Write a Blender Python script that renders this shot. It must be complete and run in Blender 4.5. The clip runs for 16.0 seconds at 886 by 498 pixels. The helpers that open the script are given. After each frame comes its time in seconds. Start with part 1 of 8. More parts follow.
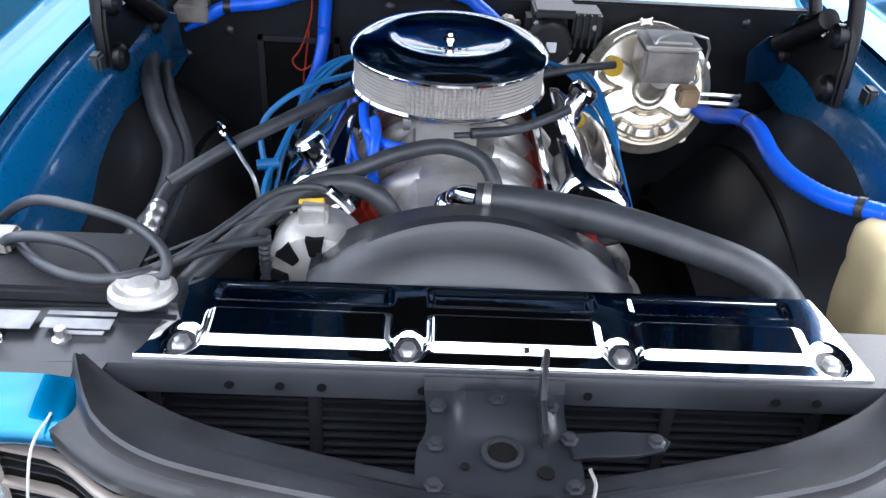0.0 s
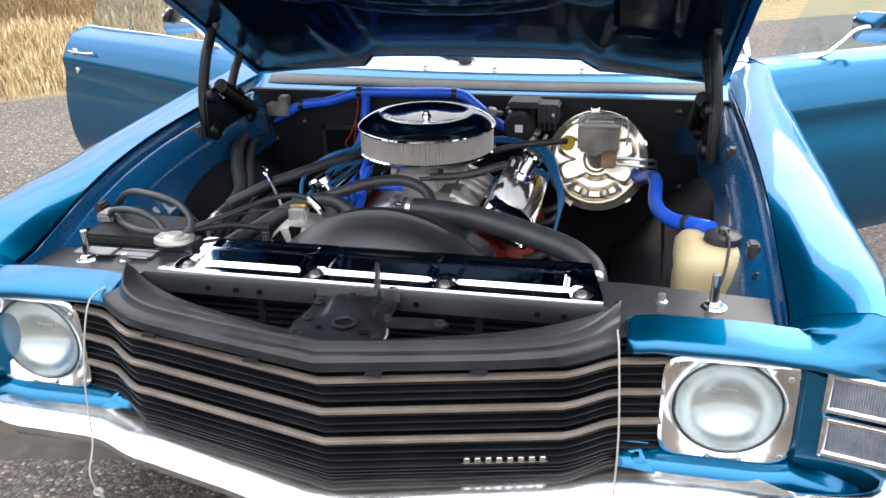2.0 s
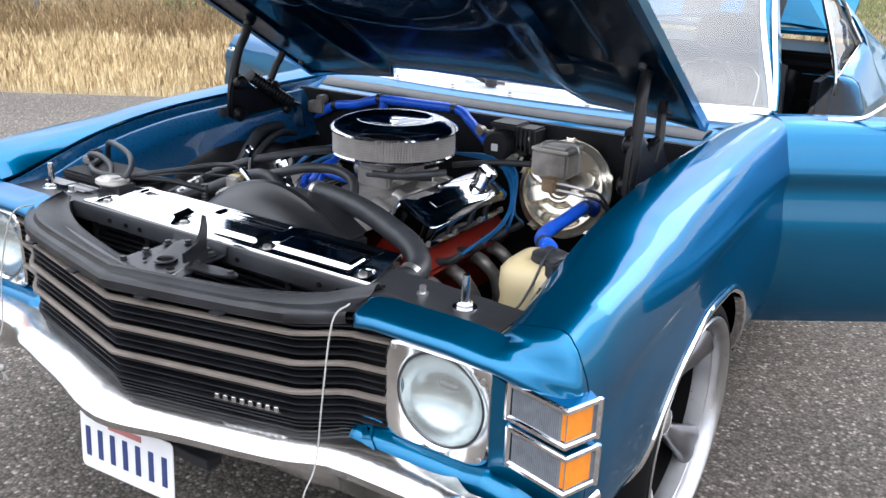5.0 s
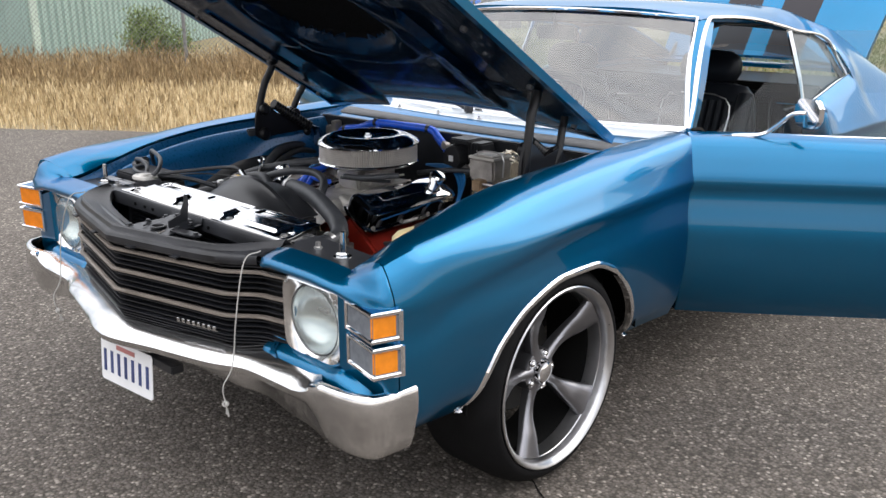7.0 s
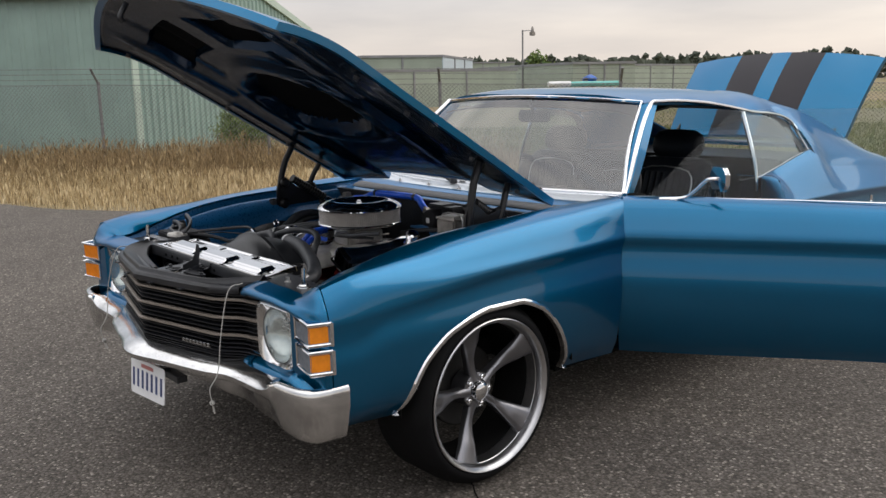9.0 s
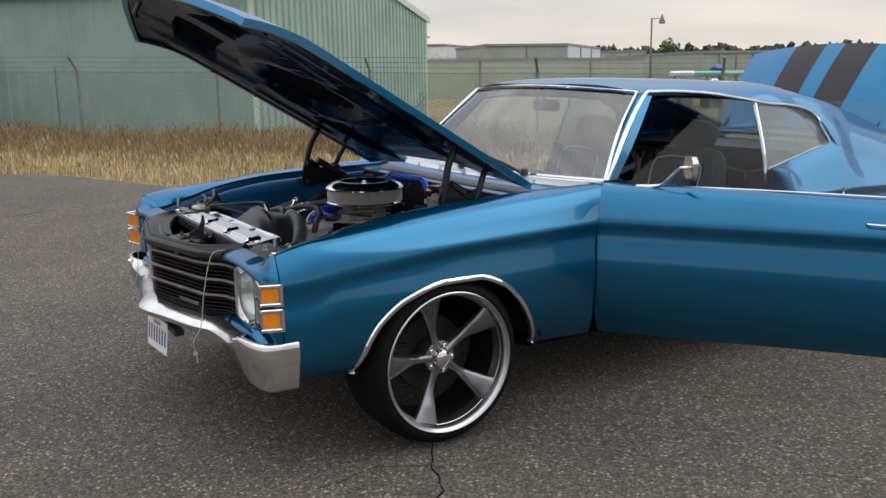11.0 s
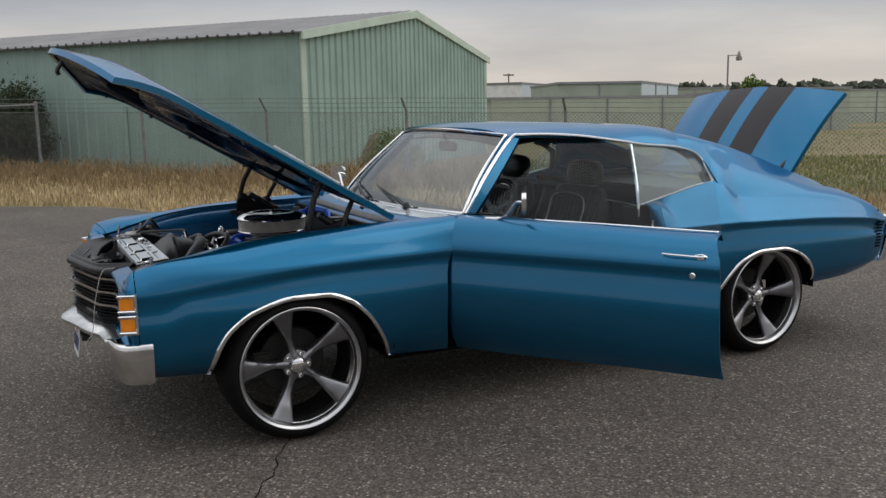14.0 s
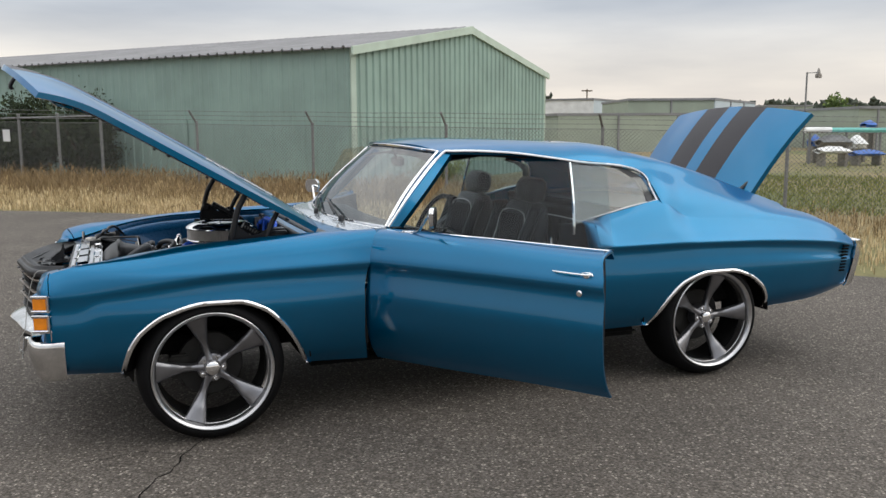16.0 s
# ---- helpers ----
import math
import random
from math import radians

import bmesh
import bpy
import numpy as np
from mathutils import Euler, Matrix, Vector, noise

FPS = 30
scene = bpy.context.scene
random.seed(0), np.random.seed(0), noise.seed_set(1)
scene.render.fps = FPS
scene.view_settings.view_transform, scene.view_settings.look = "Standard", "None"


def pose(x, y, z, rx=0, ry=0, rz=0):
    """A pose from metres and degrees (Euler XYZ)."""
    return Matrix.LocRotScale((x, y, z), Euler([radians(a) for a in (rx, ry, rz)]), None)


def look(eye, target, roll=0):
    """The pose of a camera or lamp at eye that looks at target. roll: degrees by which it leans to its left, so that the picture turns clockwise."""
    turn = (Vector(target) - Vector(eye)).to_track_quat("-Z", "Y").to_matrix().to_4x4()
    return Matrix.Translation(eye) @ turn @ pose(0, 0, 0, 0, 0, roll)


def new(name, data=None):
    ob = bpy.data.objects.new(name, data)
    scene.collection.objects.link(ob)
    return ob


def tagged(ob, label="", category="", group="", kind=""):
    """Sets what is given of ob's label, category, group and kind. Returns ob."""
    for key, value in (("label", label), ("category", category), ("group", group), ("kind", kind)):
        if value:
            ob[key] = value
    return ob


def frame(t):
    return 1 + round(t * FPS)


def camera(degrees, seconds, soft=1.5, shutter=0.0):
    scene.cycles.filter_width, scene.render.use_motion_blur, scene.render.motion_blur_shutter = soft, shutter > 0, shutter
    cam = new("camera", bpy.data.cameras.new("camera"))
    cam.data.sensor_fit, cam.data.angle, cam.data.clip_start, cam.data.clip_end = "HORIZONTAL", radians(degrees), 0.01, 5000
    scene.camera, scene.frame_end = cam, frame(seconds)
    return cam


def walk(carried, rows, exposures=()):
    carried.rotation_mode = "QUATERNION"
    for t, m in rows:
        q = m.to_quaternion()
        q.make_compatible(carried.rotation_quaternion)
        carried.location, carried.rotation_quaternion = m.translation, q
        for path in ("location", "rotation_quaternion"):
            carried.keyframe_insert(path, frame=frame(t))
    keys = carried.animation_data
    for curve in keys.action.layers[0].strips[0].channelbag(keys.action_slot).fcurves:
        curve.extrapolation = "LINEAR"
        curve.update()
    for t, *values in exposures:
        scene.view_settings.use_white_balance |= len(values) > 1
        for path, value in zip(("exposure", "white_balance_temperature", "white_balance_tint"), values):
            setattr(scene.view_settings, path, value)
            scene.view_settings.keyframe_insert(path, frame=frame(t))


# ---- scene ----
cam = camera(54.8, 16.0)
PATH = [
    (0, (-0.118, -1.385, 1.485), (-0.059, 0.286, 0.388), 3.3),
    (0.5, (-0.023, -1.569, 1.508), (-0.025, 0.148, 0.484), 1.5),
    (1, (0.081, -1.778, 1.510), (0.042, -0.000, 0.595), 0.9),
    (1.5, (0.323, -1.909, 1.508), (0.080, -0.105, 0.679), 0.8),
    (2, (0.475, -2.022, 1.518), (0.058, -0.233, 0.727), -1.4),
    (2.5, (0.569, -2.184, 1.492), (0.164, -0.384, 0.720), 0.2),
    (3, (0.751, -2.216, 1.499), (0.307, -0.417, 0.745), -0.7),
    (3.5, (1.042, -2.191, 1.487), (0.503, -0.409, 0.755), 1.5),
    (4, (1.138, -2.055, 1.459), (0.476, -0.317, 0.723), 2.0),
    (4.5, (1.200, -1.851, 1.448), (0.478, -0.133, 0.722), 3.1),
    (4.7, (1.267, -1.824, 1.447), (0.415, -0.162, 0.730), 2.5),
    (6.8, (2.180, -1.912, 1.446), (0.891, -0.501, 0.856), 1.2),
    (7, (2.248, -1.933, 1.458), (0.949, -0.529, 0.873), 0.1),
    (7.5, (2.407, -2.074, 1.461), (1.055, -0.680, 0.982), -0.1),
    (8, (2.571, -2.115, 1.468), (1.194, -0.734, 1.027), -0.4),
    (8.5, (2.826, -2.044, 1.459), (1.396, -0.710, 1.044), -0.7),
    (8.7, (2.897, -2.030, 1.456), (1.446, -0.715, 1.053), -0.9),
    (10.8, (3.593, -1.781, 1.461), (1.949, -0.709, 1.078), -0.7),
    (11, (3.582, -1.698, 1.453), (1.926, -0.652, 1.047), -0.8),
    (11.5, (3.601, -1.495, 1.478), (1.916, -0.492, 1.083), -1.1),
    (12, (3.834, -1.289, 1.489), (2.115, -0.339, 1.111), -1.4),
    (12.5, (4.002, -1.224, 1.495), (2.256, -0.318, 1.132), -1.3),
    (13, (4.132, -1.273, 1.484), (2.405, -0.326, 1.136), -0.9),
    (13.5, (4.286, -1.226, 1.488), (2.547, -0.295, 1.156), -1.0),
    (14, (4.522, -1.068, 1.480), (2.754, -0.189, 1.160), -1.0),
    (14.5, (4.632, -0.928, 1.489), (2.842, -0.092, 1.180), -1.2),
    (15, (4.627, -0.758, 1.483), (2.829, 0.065, 1.179), -0.8),
    (15.5, (4.744, -0.592, 1.479), (2.918, 0.171, 1.187), -0.4),
    (16, (4.932, -0.401, 1.482), (3.087, 0.316, 1.197), -0.3),
]
walk(cam, [(t, look(eye, target, roll)) for t, eye, target, roll in PATH],
     exposures=[(0, 1.88, 5750, 10), (0.5, 1.82, 6000, 10), (1.5, 1.36, 6350, 10), (3.5, 1.28, 6150, 10), (4.5, 1.22, 6050, 10), (7, 0.78, 6450, 10), (8, -0.07, 6750, 10), (8.5, -0.07, 6650, 10), (11, -0.04, 6450, 8), (12, -0.18, 6500, 8), (12.5, -0.2, 6500, 8), (13, -0.44, 6350, 8), (14, -0.43, 6450, 8), (14.5, 0.09, 6450, 8), (15, -0.44, 6450, 8), (15.5, -0.40, 6450, 8), (16, 0.02, 6450, 7)])

# ---- sky and light ----
world = bpy.data.worlds.new("sky")
scene.world = world
world.use_nodes = True
wn, wl = world.node_tree.nodes, world.node_tree.links
wn.clear()
w_out, w_bg = wn.new("ShaderNodeOutputWorld"), wn.new("ShaderNodeBackground")
w_sky = wn.new("ShaderNodeTexSky")
w_sky.sky_type, w_sky.sun_disc = "NISHITA", False
w_sky.sun_elevation, w_sky.sun_rotation = radians(36), radians(32)
w_sky.dust_density, w_sky.air_density = 3.0, 1.2
w_co, w_sep = wn.new("ShaderNodeTexCoord"), wn.new("ShaderNodeSeparateXYZ")
w_ramp = wn.new("ShaderNodeValToRGB")
el = w_ramp.color_ramp.elements
el[0].position, el[0].color = 0.0, (0.94, 0.85, 0.77, 1)
el[1].position, el[1].color = 1.0, (2.16, 2.16, 2.17, 1)
for where, colour in ((0.06, (0.99, 0.92, 0.85, 1)), (0.13, (0.66, 0.69, 0.75, 1)), (0.24, (0.72, 0.75, 0.80, 1)), (0.5, (1.42, 1.43, 1.47, 1))):
    w_ramp.color_ramp.elements.new(where).color = colour
w_map, w_noise, w_nr = wn.new("ShaderNodeMapping"), wn.new("ShaderNodeTexNoise"), wn.new("ShaderNodeValToRGB")
w_map.inputs["Scale"].default_value = (1.0, 1.0, 6.0)
w_noise.inputs["Scale"].default_value, w_noise.inputs["Detail"].default_value = 2.2, 6.0
w_nr.color_ramp.elements[0].position, w_nr.color_ramp.elements[0].color = 0.3, (0.74, 0.75, 0.79, 1)
w_nr.color_ramp.elements[1].position, w_nr.color_ramp.elements[1].color = 0.7, (1.16, 1.13, 1.10, 1)
w_mul, w_mix = wn.new("ShaderNodeMix"), wn.new("ShaderNodeMix")
w_mul.data_type, w_mul.blend_type, w_mix.data_type = "RGBA", "MULTIPLY", "RGBA"
w_mul.inputs["Factor"].default_value, w_mix.inputs["Factor"].default_value = 1.0, 0.86
w_gain = wn.new("ShaderNodeVectorMath")
w_gain.operation = "SCALE"
w_gain.inputs["Scale"].default_value = 0.07
wl.new(w_co.outputs["Generated"], w_sep.inputs[0])
wl.new(w_sep.outputs["Z"], w_ramp.inputs["Fac"])
wl.new(w_co.outputs["Generated"], w_map.inputs["Vector"])
wl.new(w_map.outputs[0], w_noise.inputs["Vector"])
wl.new(w_noise.outputs["Fac"], w_nr.inputs["Fac"])
wl.new(w_ramp.outputs["Color"], w_mul.inputs["A"])
wl.new(w_nr.outputs["Color"], w_mul.inputs["B"])
wl.new(w_sky.outputs[0], w_gain.inputs[0])
wl.new(w_gain.outputs[0], w_mix.inputs["A"])
wl.new(w_mul.outputs["Result"], w_mix.inputs["B"])
wl.new(w_mix.outputs["Result"], w_bg.inputs["Color"])
w_bg.inputs["Strength"].default_value = 1.08
wl.new(w_bg.outputs[0], w_out.inputs["Surface"])
sun_data = bpy.data.lights.new("sun", "SUN")
sun_data.energy, sun_data.angle, sun_data.color = 0.8, radians(50), (1.0, 0.94, 0.86)
sun = new("sun", sun_data)
sun.matrix_world = look((5, 8, 7), (0, 0, 0))

# ---- materials ----
def material(name, colour, rough=0.5, metal=0.0, vary=0.12, scale=8.0, bump=0.0, fine=120.0, coat=0.0, spec=0.5, second=None, uneven=0.2):
    """A node material: colour varied by coarse noise, roughness by fine noise, and a fine relief."""
    m = bpy.data.materials.new(name)
    m.use_nodes = True
    n, l = m.node_tree.nodes, m.node_tree.links
    b = n["Principled BSDF"]
    b.inputs["Metallic"].default_value, b.inputs["Specular IOR Level"].default_value = metal, spec
    b.inputs["Coat Weight"].default_value, b.inputs["Coat Roughness"].default_value = coat, 0.03
    co = n.new("ShaderNodeTexCoord")
    big, small = n.new("ShaderNodeTexNoise"), n.new("ShaderNodeTexNoise")
    big.inputs["Scale"].default_value, big.inputs["Detail"].default_value = scale, 5.0
    small.inputs["Scale"].default_value, small.inputs["Detail"].default_value = fine, 3.0
    for t in (big, small):
        l.new(co.outputs["Object"], t.inputs["Vector"])
    ramp = n.new("ShaderNodeValToRGB")
    low, high = second or tuple(c * (1 - vary) for c in colour), tuple(min(1, c * (1 + vary)) for c in colour)
    ramp.color_ramp.elements[0].position, ramp.color_ramp.elements[0].color = 0.32, (*low, 1)
    ramp.color_ramp.elements[1].position, ramp.color_ramp.elements[1].color = 0.68, (*high, 1)
    l.new(big.outputs["Fac"], ramp.inputs["Fac"])
    l.new(ramp.outputs["Color"], b.inputs["Base Color"])
    rr = n.new("ShaderNodeMapRange")
    rr.inputs["To Min"].default_value, rr.inputs["To Max"].default_value = max(0.0, rough * (1 - uneven)), min(1.0, rough * (1 + uneven))
    l.new(small.outputs["Fac"], rr.inputs["Value"])
    l.new(rr.outputs[0], b.inputs["Roughness"])
    if bump:
        bp = n.new("ShaderNodeBump")
        bp.inputs["Strength"].default_value, bp.inputs["Distance"].default_value = bump, 0.004
        l.new(small.outputs["Fac"], bp.inputs["Height"])
        l.new(bp.outputs[0], b.inputs["Normal"])
    return m


def glass_material(name, tint, rough=0.0, clear=0.04, haze=0.0):
    """Thin glass: clear with a tint, and a gloss that grows towards grazing angles. A pale diffuse veil paints in
    brightness.
    """
    m = bpy.data.materials.new(name)
    m.use_nodes = True
    n, l = m.node_tree.nodes, m.node_tree.links
    n.remove(n["Principled BSDF"])
    out = n["Material Output"]
    tr, gl, mix, lw = n.new("ShaderNodeBsdfTransparent"), n.new("ShaderNodeBsdfGlossy"), n.new("ShaderNodeMixShader"), n.new("ShaderNodeLayerWeight")
    power, scaled = n.new("ShaderNodeMath"), n.new("ShaderNodeMath")
    power.operation, scaled.operation = "POWER", "MULTIPLY_ADD"
    lw.inputs["Blend"].default_value, power.inputs[1].default_value = 0.5, 5.0
    scaled.inputs[1].default_value, scaled.inputs[2].default_value = 1 - clear, clear
    tr.inputs["Color"].default_value = (*tint, 1)
    gl.inputs["Roughness"].default_value = rough
    l.new(lw.outputs["Facing"], power.inputs[0])
    l.new(power.outputs[0], scaled.inputs[0])
    l.new(scaled.outputs[0], mix.inputs["Fac"])
    l.new(tr.outputs[0], mix.inputs[1])
    l.new(gl.outputs[0], mix.inputs[2])
    haze_bsdf, veil = n.new("ShaderNodeBsdfDiffuse"), n.new("ShaderNodeMixShader")
    haze_bsdf.inputs["Color"].default_value, veil.inputs["Fac"].default_value = (0.55, 0.58, 0.58, 1), haze
    l.new(mix.outputs[0], veil.inputs[1])
    l.new(haze_bsdf.outputs[0], veil.inputs[2])
    l.new(veil.outputs[0], out.inputs["Surface"])
    return m


M_PAINT = material("blue_metallic_paint", (0.0002, 0.118, 0.252), 0.30, 0.86, 0.05, 2.0, 0.0, 900.0, coat=0.8, spec=0.3, uneven=0.06)
M_PAINT.node_tree.nodes["Principled BSDF"].inputs["Specular Tint"].default_value = (0.03, 0.54, 0.82, 1)
# body blue darkened for inner faces, their shade put into the colour
M_PAINT_IN = material("darkened_body_blue", (0.0010, 0.026, 0.070), 0.25, 0.7, 0.12, 3.0, coat=0.4, uneven=0.04)
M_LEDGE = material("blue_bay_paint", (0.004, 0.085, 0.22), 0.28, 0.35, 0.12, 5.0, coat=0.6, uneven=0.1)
M_WALL_BLACK = material("black_firewall_paint", (0.007, 0.008, 0.010), 0.5, 0.0, 0.5, 12.0, 0.12, 160.0, spec=0.25)
M_MOULD = material("black_moulded_plastic", (0.010, 0.0105, 0.012), 0.33, 0.0, 0.5, 5.0, 0.04, 120.0, spec=0.4)
M_FILLER = material("scuffed_black_filler", (0.013, 0.0135, 0.016), 0.42, 0.0, 0.65, 9.0, 0.06, 140.0, spec=0.45)
M_DUSTRIM = material("dust_brown_edge", (0.11, 0.095, 0.082), 0.45, 0.0, 0.5, 12.0)
# pale base colour holds the sky's reflection at the windscreen's foot
M_SKYLIT = material("sky_lit_pale", (0.55, 0.60, 0.65), 0.16, 0.35, 0.08, 5.0, coat=0.6)
M_STRIPE = material("dark_stripe_paint", (0.010, 0.008, 0.013), 0.45, 0.0, 0.1, 4.0, coat=0.12, spec=0.3)
M_CHROME = material("chrome", (0.82, 0.82, 0.83), 0.06, 1.0, 0.05, 6.0, 0.0, 60.0)
M_CHROME_OLD = material("worn_chrome", (0.72, 0.72, 0.72), 0.17, 1.0, 0.16, 12.0, 0.05, 90.0)
M_STEEL = material("brushed_trim", (0.55, 0.54, 0.53), 0.32, 0.9, 0.12, 20.0)
M_BLACK = material("satin_black_paint", (0.012, 0.013, 0.016), 0.34, 0.0, 0.35, 9.0, 0.03, 140.0)
M_BLACK_DUST = material("dusty_black_paint", (0.020, 0.021, 0.024), 0.36, 0.0, 0.45, 6.0, 0.05, 200.0)
M_CASE = material("dull_black_plastic", (0.016, 0.016, 0.018), 0.6, 0.0, 0.4, 14.0, spec=0.25)
M_HINGE = material("black_hinge_steel", (0.005, 0.005, 0.006), 0.36, 0.0, 0.3, 20.0, spec=0.3)
M_RUBBER = material("black_rubber", (0.028, 0.030, 0.034), 0.45, 0.0, 0.3, 30.0, 0.05, 220.0)
M_TYRE = material("tyre_rubber", (0.0055, 0.0055, 0.006), 0.7, 0.0, 0.25, 14.0, 0.15, 180.0, spec=0.12)
# near-black for underbody, openings and recesses; shade there is put into the colour
M_DARK = material("near_black", (0.004, 0.004, 0.004), 0.9, 0.0, 0.3, 5.0, spec=0.1)
M_WHEEL = material("grey_wheel_paint", (0.22, 0.22, 0.235), 0.30, 0.92, 0.10, 9.0, uneven=0.04)
M_RIM = material("machined_aluminium", (0.52, 0.52, 0.53), 0.30, 1.0, 0.10, 15.0)
M_ALU = material("cast_aluminium", (0.50, 0.48, 0.45), 0.45, 0.7, 0.2, 18.0, 0.25, 260.0)
M_BOOST = material("pale_zinc", (0.86, 0.78, 0.64), 0.22, 0.78, 0.03, 6.0, uneven=0.03)
M_IRON = material("grey_iron", (0.26, 0.24, 0.22), 0.45, 0.6, 0.3, 20.0, 0.2)
M_RUST = material("brown_iron", (0.25, 0.17, 0.10), 0.6, 0.3, 0.3, 30.0, 0.2)
M_RED = material("engine_red", (0.24, 0.016, 0.008), 0.4, 0.0, 0.2, 12.0)
M_LOOM = material("blue_loom_plastic", (0.014, 0.105, 0.68), 0.33, 0.0, 0.15, 20.0)
M_WIRE = material("blue_wire", (0.015, 0.14, 0.36), 0.4, 0.0, 0.2, 20.0)
M_REDWIRE = material("red_wire", (0.35, 0.03, 0.015), 0.45, 0.0, 0.1, 20.0)
M_YELLOW = material("yellow_plastic", (0.65, 0.42, 0.02), 0.4)
M_CREAM = material("aged_plastic", (0.56, 0.46, 0.26), 0.45, 0.0, 0.12, 8.0, 0.0)
M_AMBER = material("amber_lens", (0.75, 0.23, 0.01), 0.15, 0.0, 0.1, 40.0, coat=0.6)
M_LENS = material("clear_ribbed_lens", (0.20, 0.22, 0.25), 0.14, 0.2, 0.15, 60.0, coat=0.8)
M_REFLECT = material("lamp_reflector", (0.70, 0.72, 0.72), 0.24, 1.0, 0.05, 14.0)
M_FILTER = material("filter_mesh", (0.46, 0.43, 0.40), 0.5, 0.2, 0.12, 30.0)
M_SEAT = material("black_vinyl", (0.0055, 0.0065, 0.009), 0.40, 0.0, 0.2, 12.0, spec=0.18)
M_CARPET = material("black_carpet", (0.012, 0.012, 0.013), 0.95, 0.0, 0.3, 40.0, 0.3, spec=0.1)
M_PLATE = material("white_plate_enamel", (0.75, 0.75, 0.76), 0.3, 0.0, 0.04, 20.0)
M_PLATE_INK = material("dark_blue_ink", (0.03, 0.05, 0.16), 0.4)
M_PLATE_RED = material("faded_red_ink", (0.42, 0.16, 0.15), 0.5)
M_CORD = material("grey_cord", (0.36, 0.35, 0.33), 0.8)
M_LABEL = material("worn_label", (0.22, 0.22, 0.23), 0.5, 0.0, 0.35, 30.0)
M_WHITE = material("white_badge", (0.80, 0.80, 0.80), 0.3, 0.3)
M_GLASS = glass_material("window_glass", (0.86, 0.91, 0.90), 0.0, 0.045)
M_TINT = glass_material("tinted_side_glass", (0.72, 0.81, 0.84), 0.0, 0.035, 0.002)
M_HEADLENS = glass_material("fluted_lamp_glass", (0.84, 0.88, 0.87), 0.04, 0.09, 0.12)
M_SCREEN = glass_material("reflective_windscreen_glass", (0.52, 0.60, 0.64), 0.0, 0.17, 0.0)
# pale veil stands in for the bright view through the quarter glass
M_QUARTER = glass_material("veiled_quarter_glass", (0.70, 0.78, 0.76), 0.0, 0.10, 0.09)
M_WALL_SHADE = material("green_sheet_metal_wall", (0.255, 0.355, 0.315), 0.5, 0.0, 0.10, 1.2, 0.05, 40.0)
M_WALL_TRIM = material("pale_green_trim", (0.46, 0.55, 0.47), 0.5, 0.0, 0.08, 2.0)
M_ROOF = material("grey_sheet_roof", (0.22, 0.22, 0.23), 0.6, 0.1, 0.15, 1.0)
M_FARWALL = material("olive_grey_wall", (0.30, 0.34, 0.28), 0.7, 0.0, 0.1, 0.6)
M_FARPALE = material("pale_blue_wall", (0.48, 0.54, 0.58), 0.7, 0.0, 0.06, 0.6)
M_GALV = material("galvanised_steel", (0.20, 0.20, 0.20), 0.6, 0.4, 0.25, 20.0)
M_BARK = material("bark", (0.10, 0.075, 0.05), 0.9, 0.0, 0.3, 20.0, 0.5)
M_INSUL = material("black_insulation", (0.006, 0.006, 0.007), 0.8, 0.0, 0.3, 20.0, spec=0.15)
M_TARP = material("blue_tarp", (0.02, 0.10, 0.38), 0.5)
M_TARPGREY = material("grey_tarp", (0.13, 0.135, 0.14), 0.5, 0.0, 0.3, 9.0, 0.3, 40.0)
M_TEAL = material("teal_rail", (0.16, 0.46, 0.42), 0.6)
M_BOAT = material("white_gelcoat", (0.70, 0.70, 0.70), 0.4, 0.0, 0.1, 2.0)

# ---- mesh tools ----
def finish(bm, name, mat, angle=38):
    bmesh.ops.recalc_face_normals(bm, faces=bm.faces)
    me = bpy.data.meshes.new(name)
    bm.to_mesh(me)
    bm.free()
    me.shade_smooth()
    me.set_sharp_from_angle(angle=radians(angle))
    for one in mat if isinstance(mat, (list, tuple)) else (mat,):
        me.materials.append(one)
    return me


FITTED = [False]


def part(name, bm, mat, parent, label="", angle=38):
    """Links a bmesh as one mesh object under a thing or a part."""
    if FITTED[0]:
        for v in bm.verts:
            v.co = fitted(v.co)
    ob = new(name, finish(bm, name, mat, angle))
    ob.parent = parent
    return tagged(ob, label) if label else ob


def thing(name, label, category, group="", kind="", at=None):
    ob = new(name)
    ob.empty_display_size = 0.1
    if at is not None:
        ob.matrix_world = at
    return tagged(ob, label, category, group, kind)


def B():
    return bmesh.new()


def box(bm, x0, x1, y0, y1, z0, z1, bevel=0.0, m=None, seg=2):
    r = bmesh.ops.create_cube(bm, size=1.0)
    vs = r["verts"]
    for v in vs:
        v.co = Vector((x0 + (v.co.x + 0.5) * (x1 - x0), y0 + (v.co.y + 0.5) * (y1 - y0), z0 + (v.co.z + 0.5) * (z1 - z0)))
    if m is not None:
        for v in vs:
            v.co = m @ v.co
    if bevel:
        es = {e for v in vs for e in v.link_edges}
        bmesh.ops.bevel(bm, geom=list(es), offset=bevel, segments=seg, affect="EDGES", clamp_overlap=True)
    return bm


def ring_frame(d):
    d = d.normalized()
    a = d.cross(Vector((0, 0, 1)) if abs(d.z) < 0.9 else Vector((1, 0, 0))).normalized()
    return a, d.cross(a).normalized()


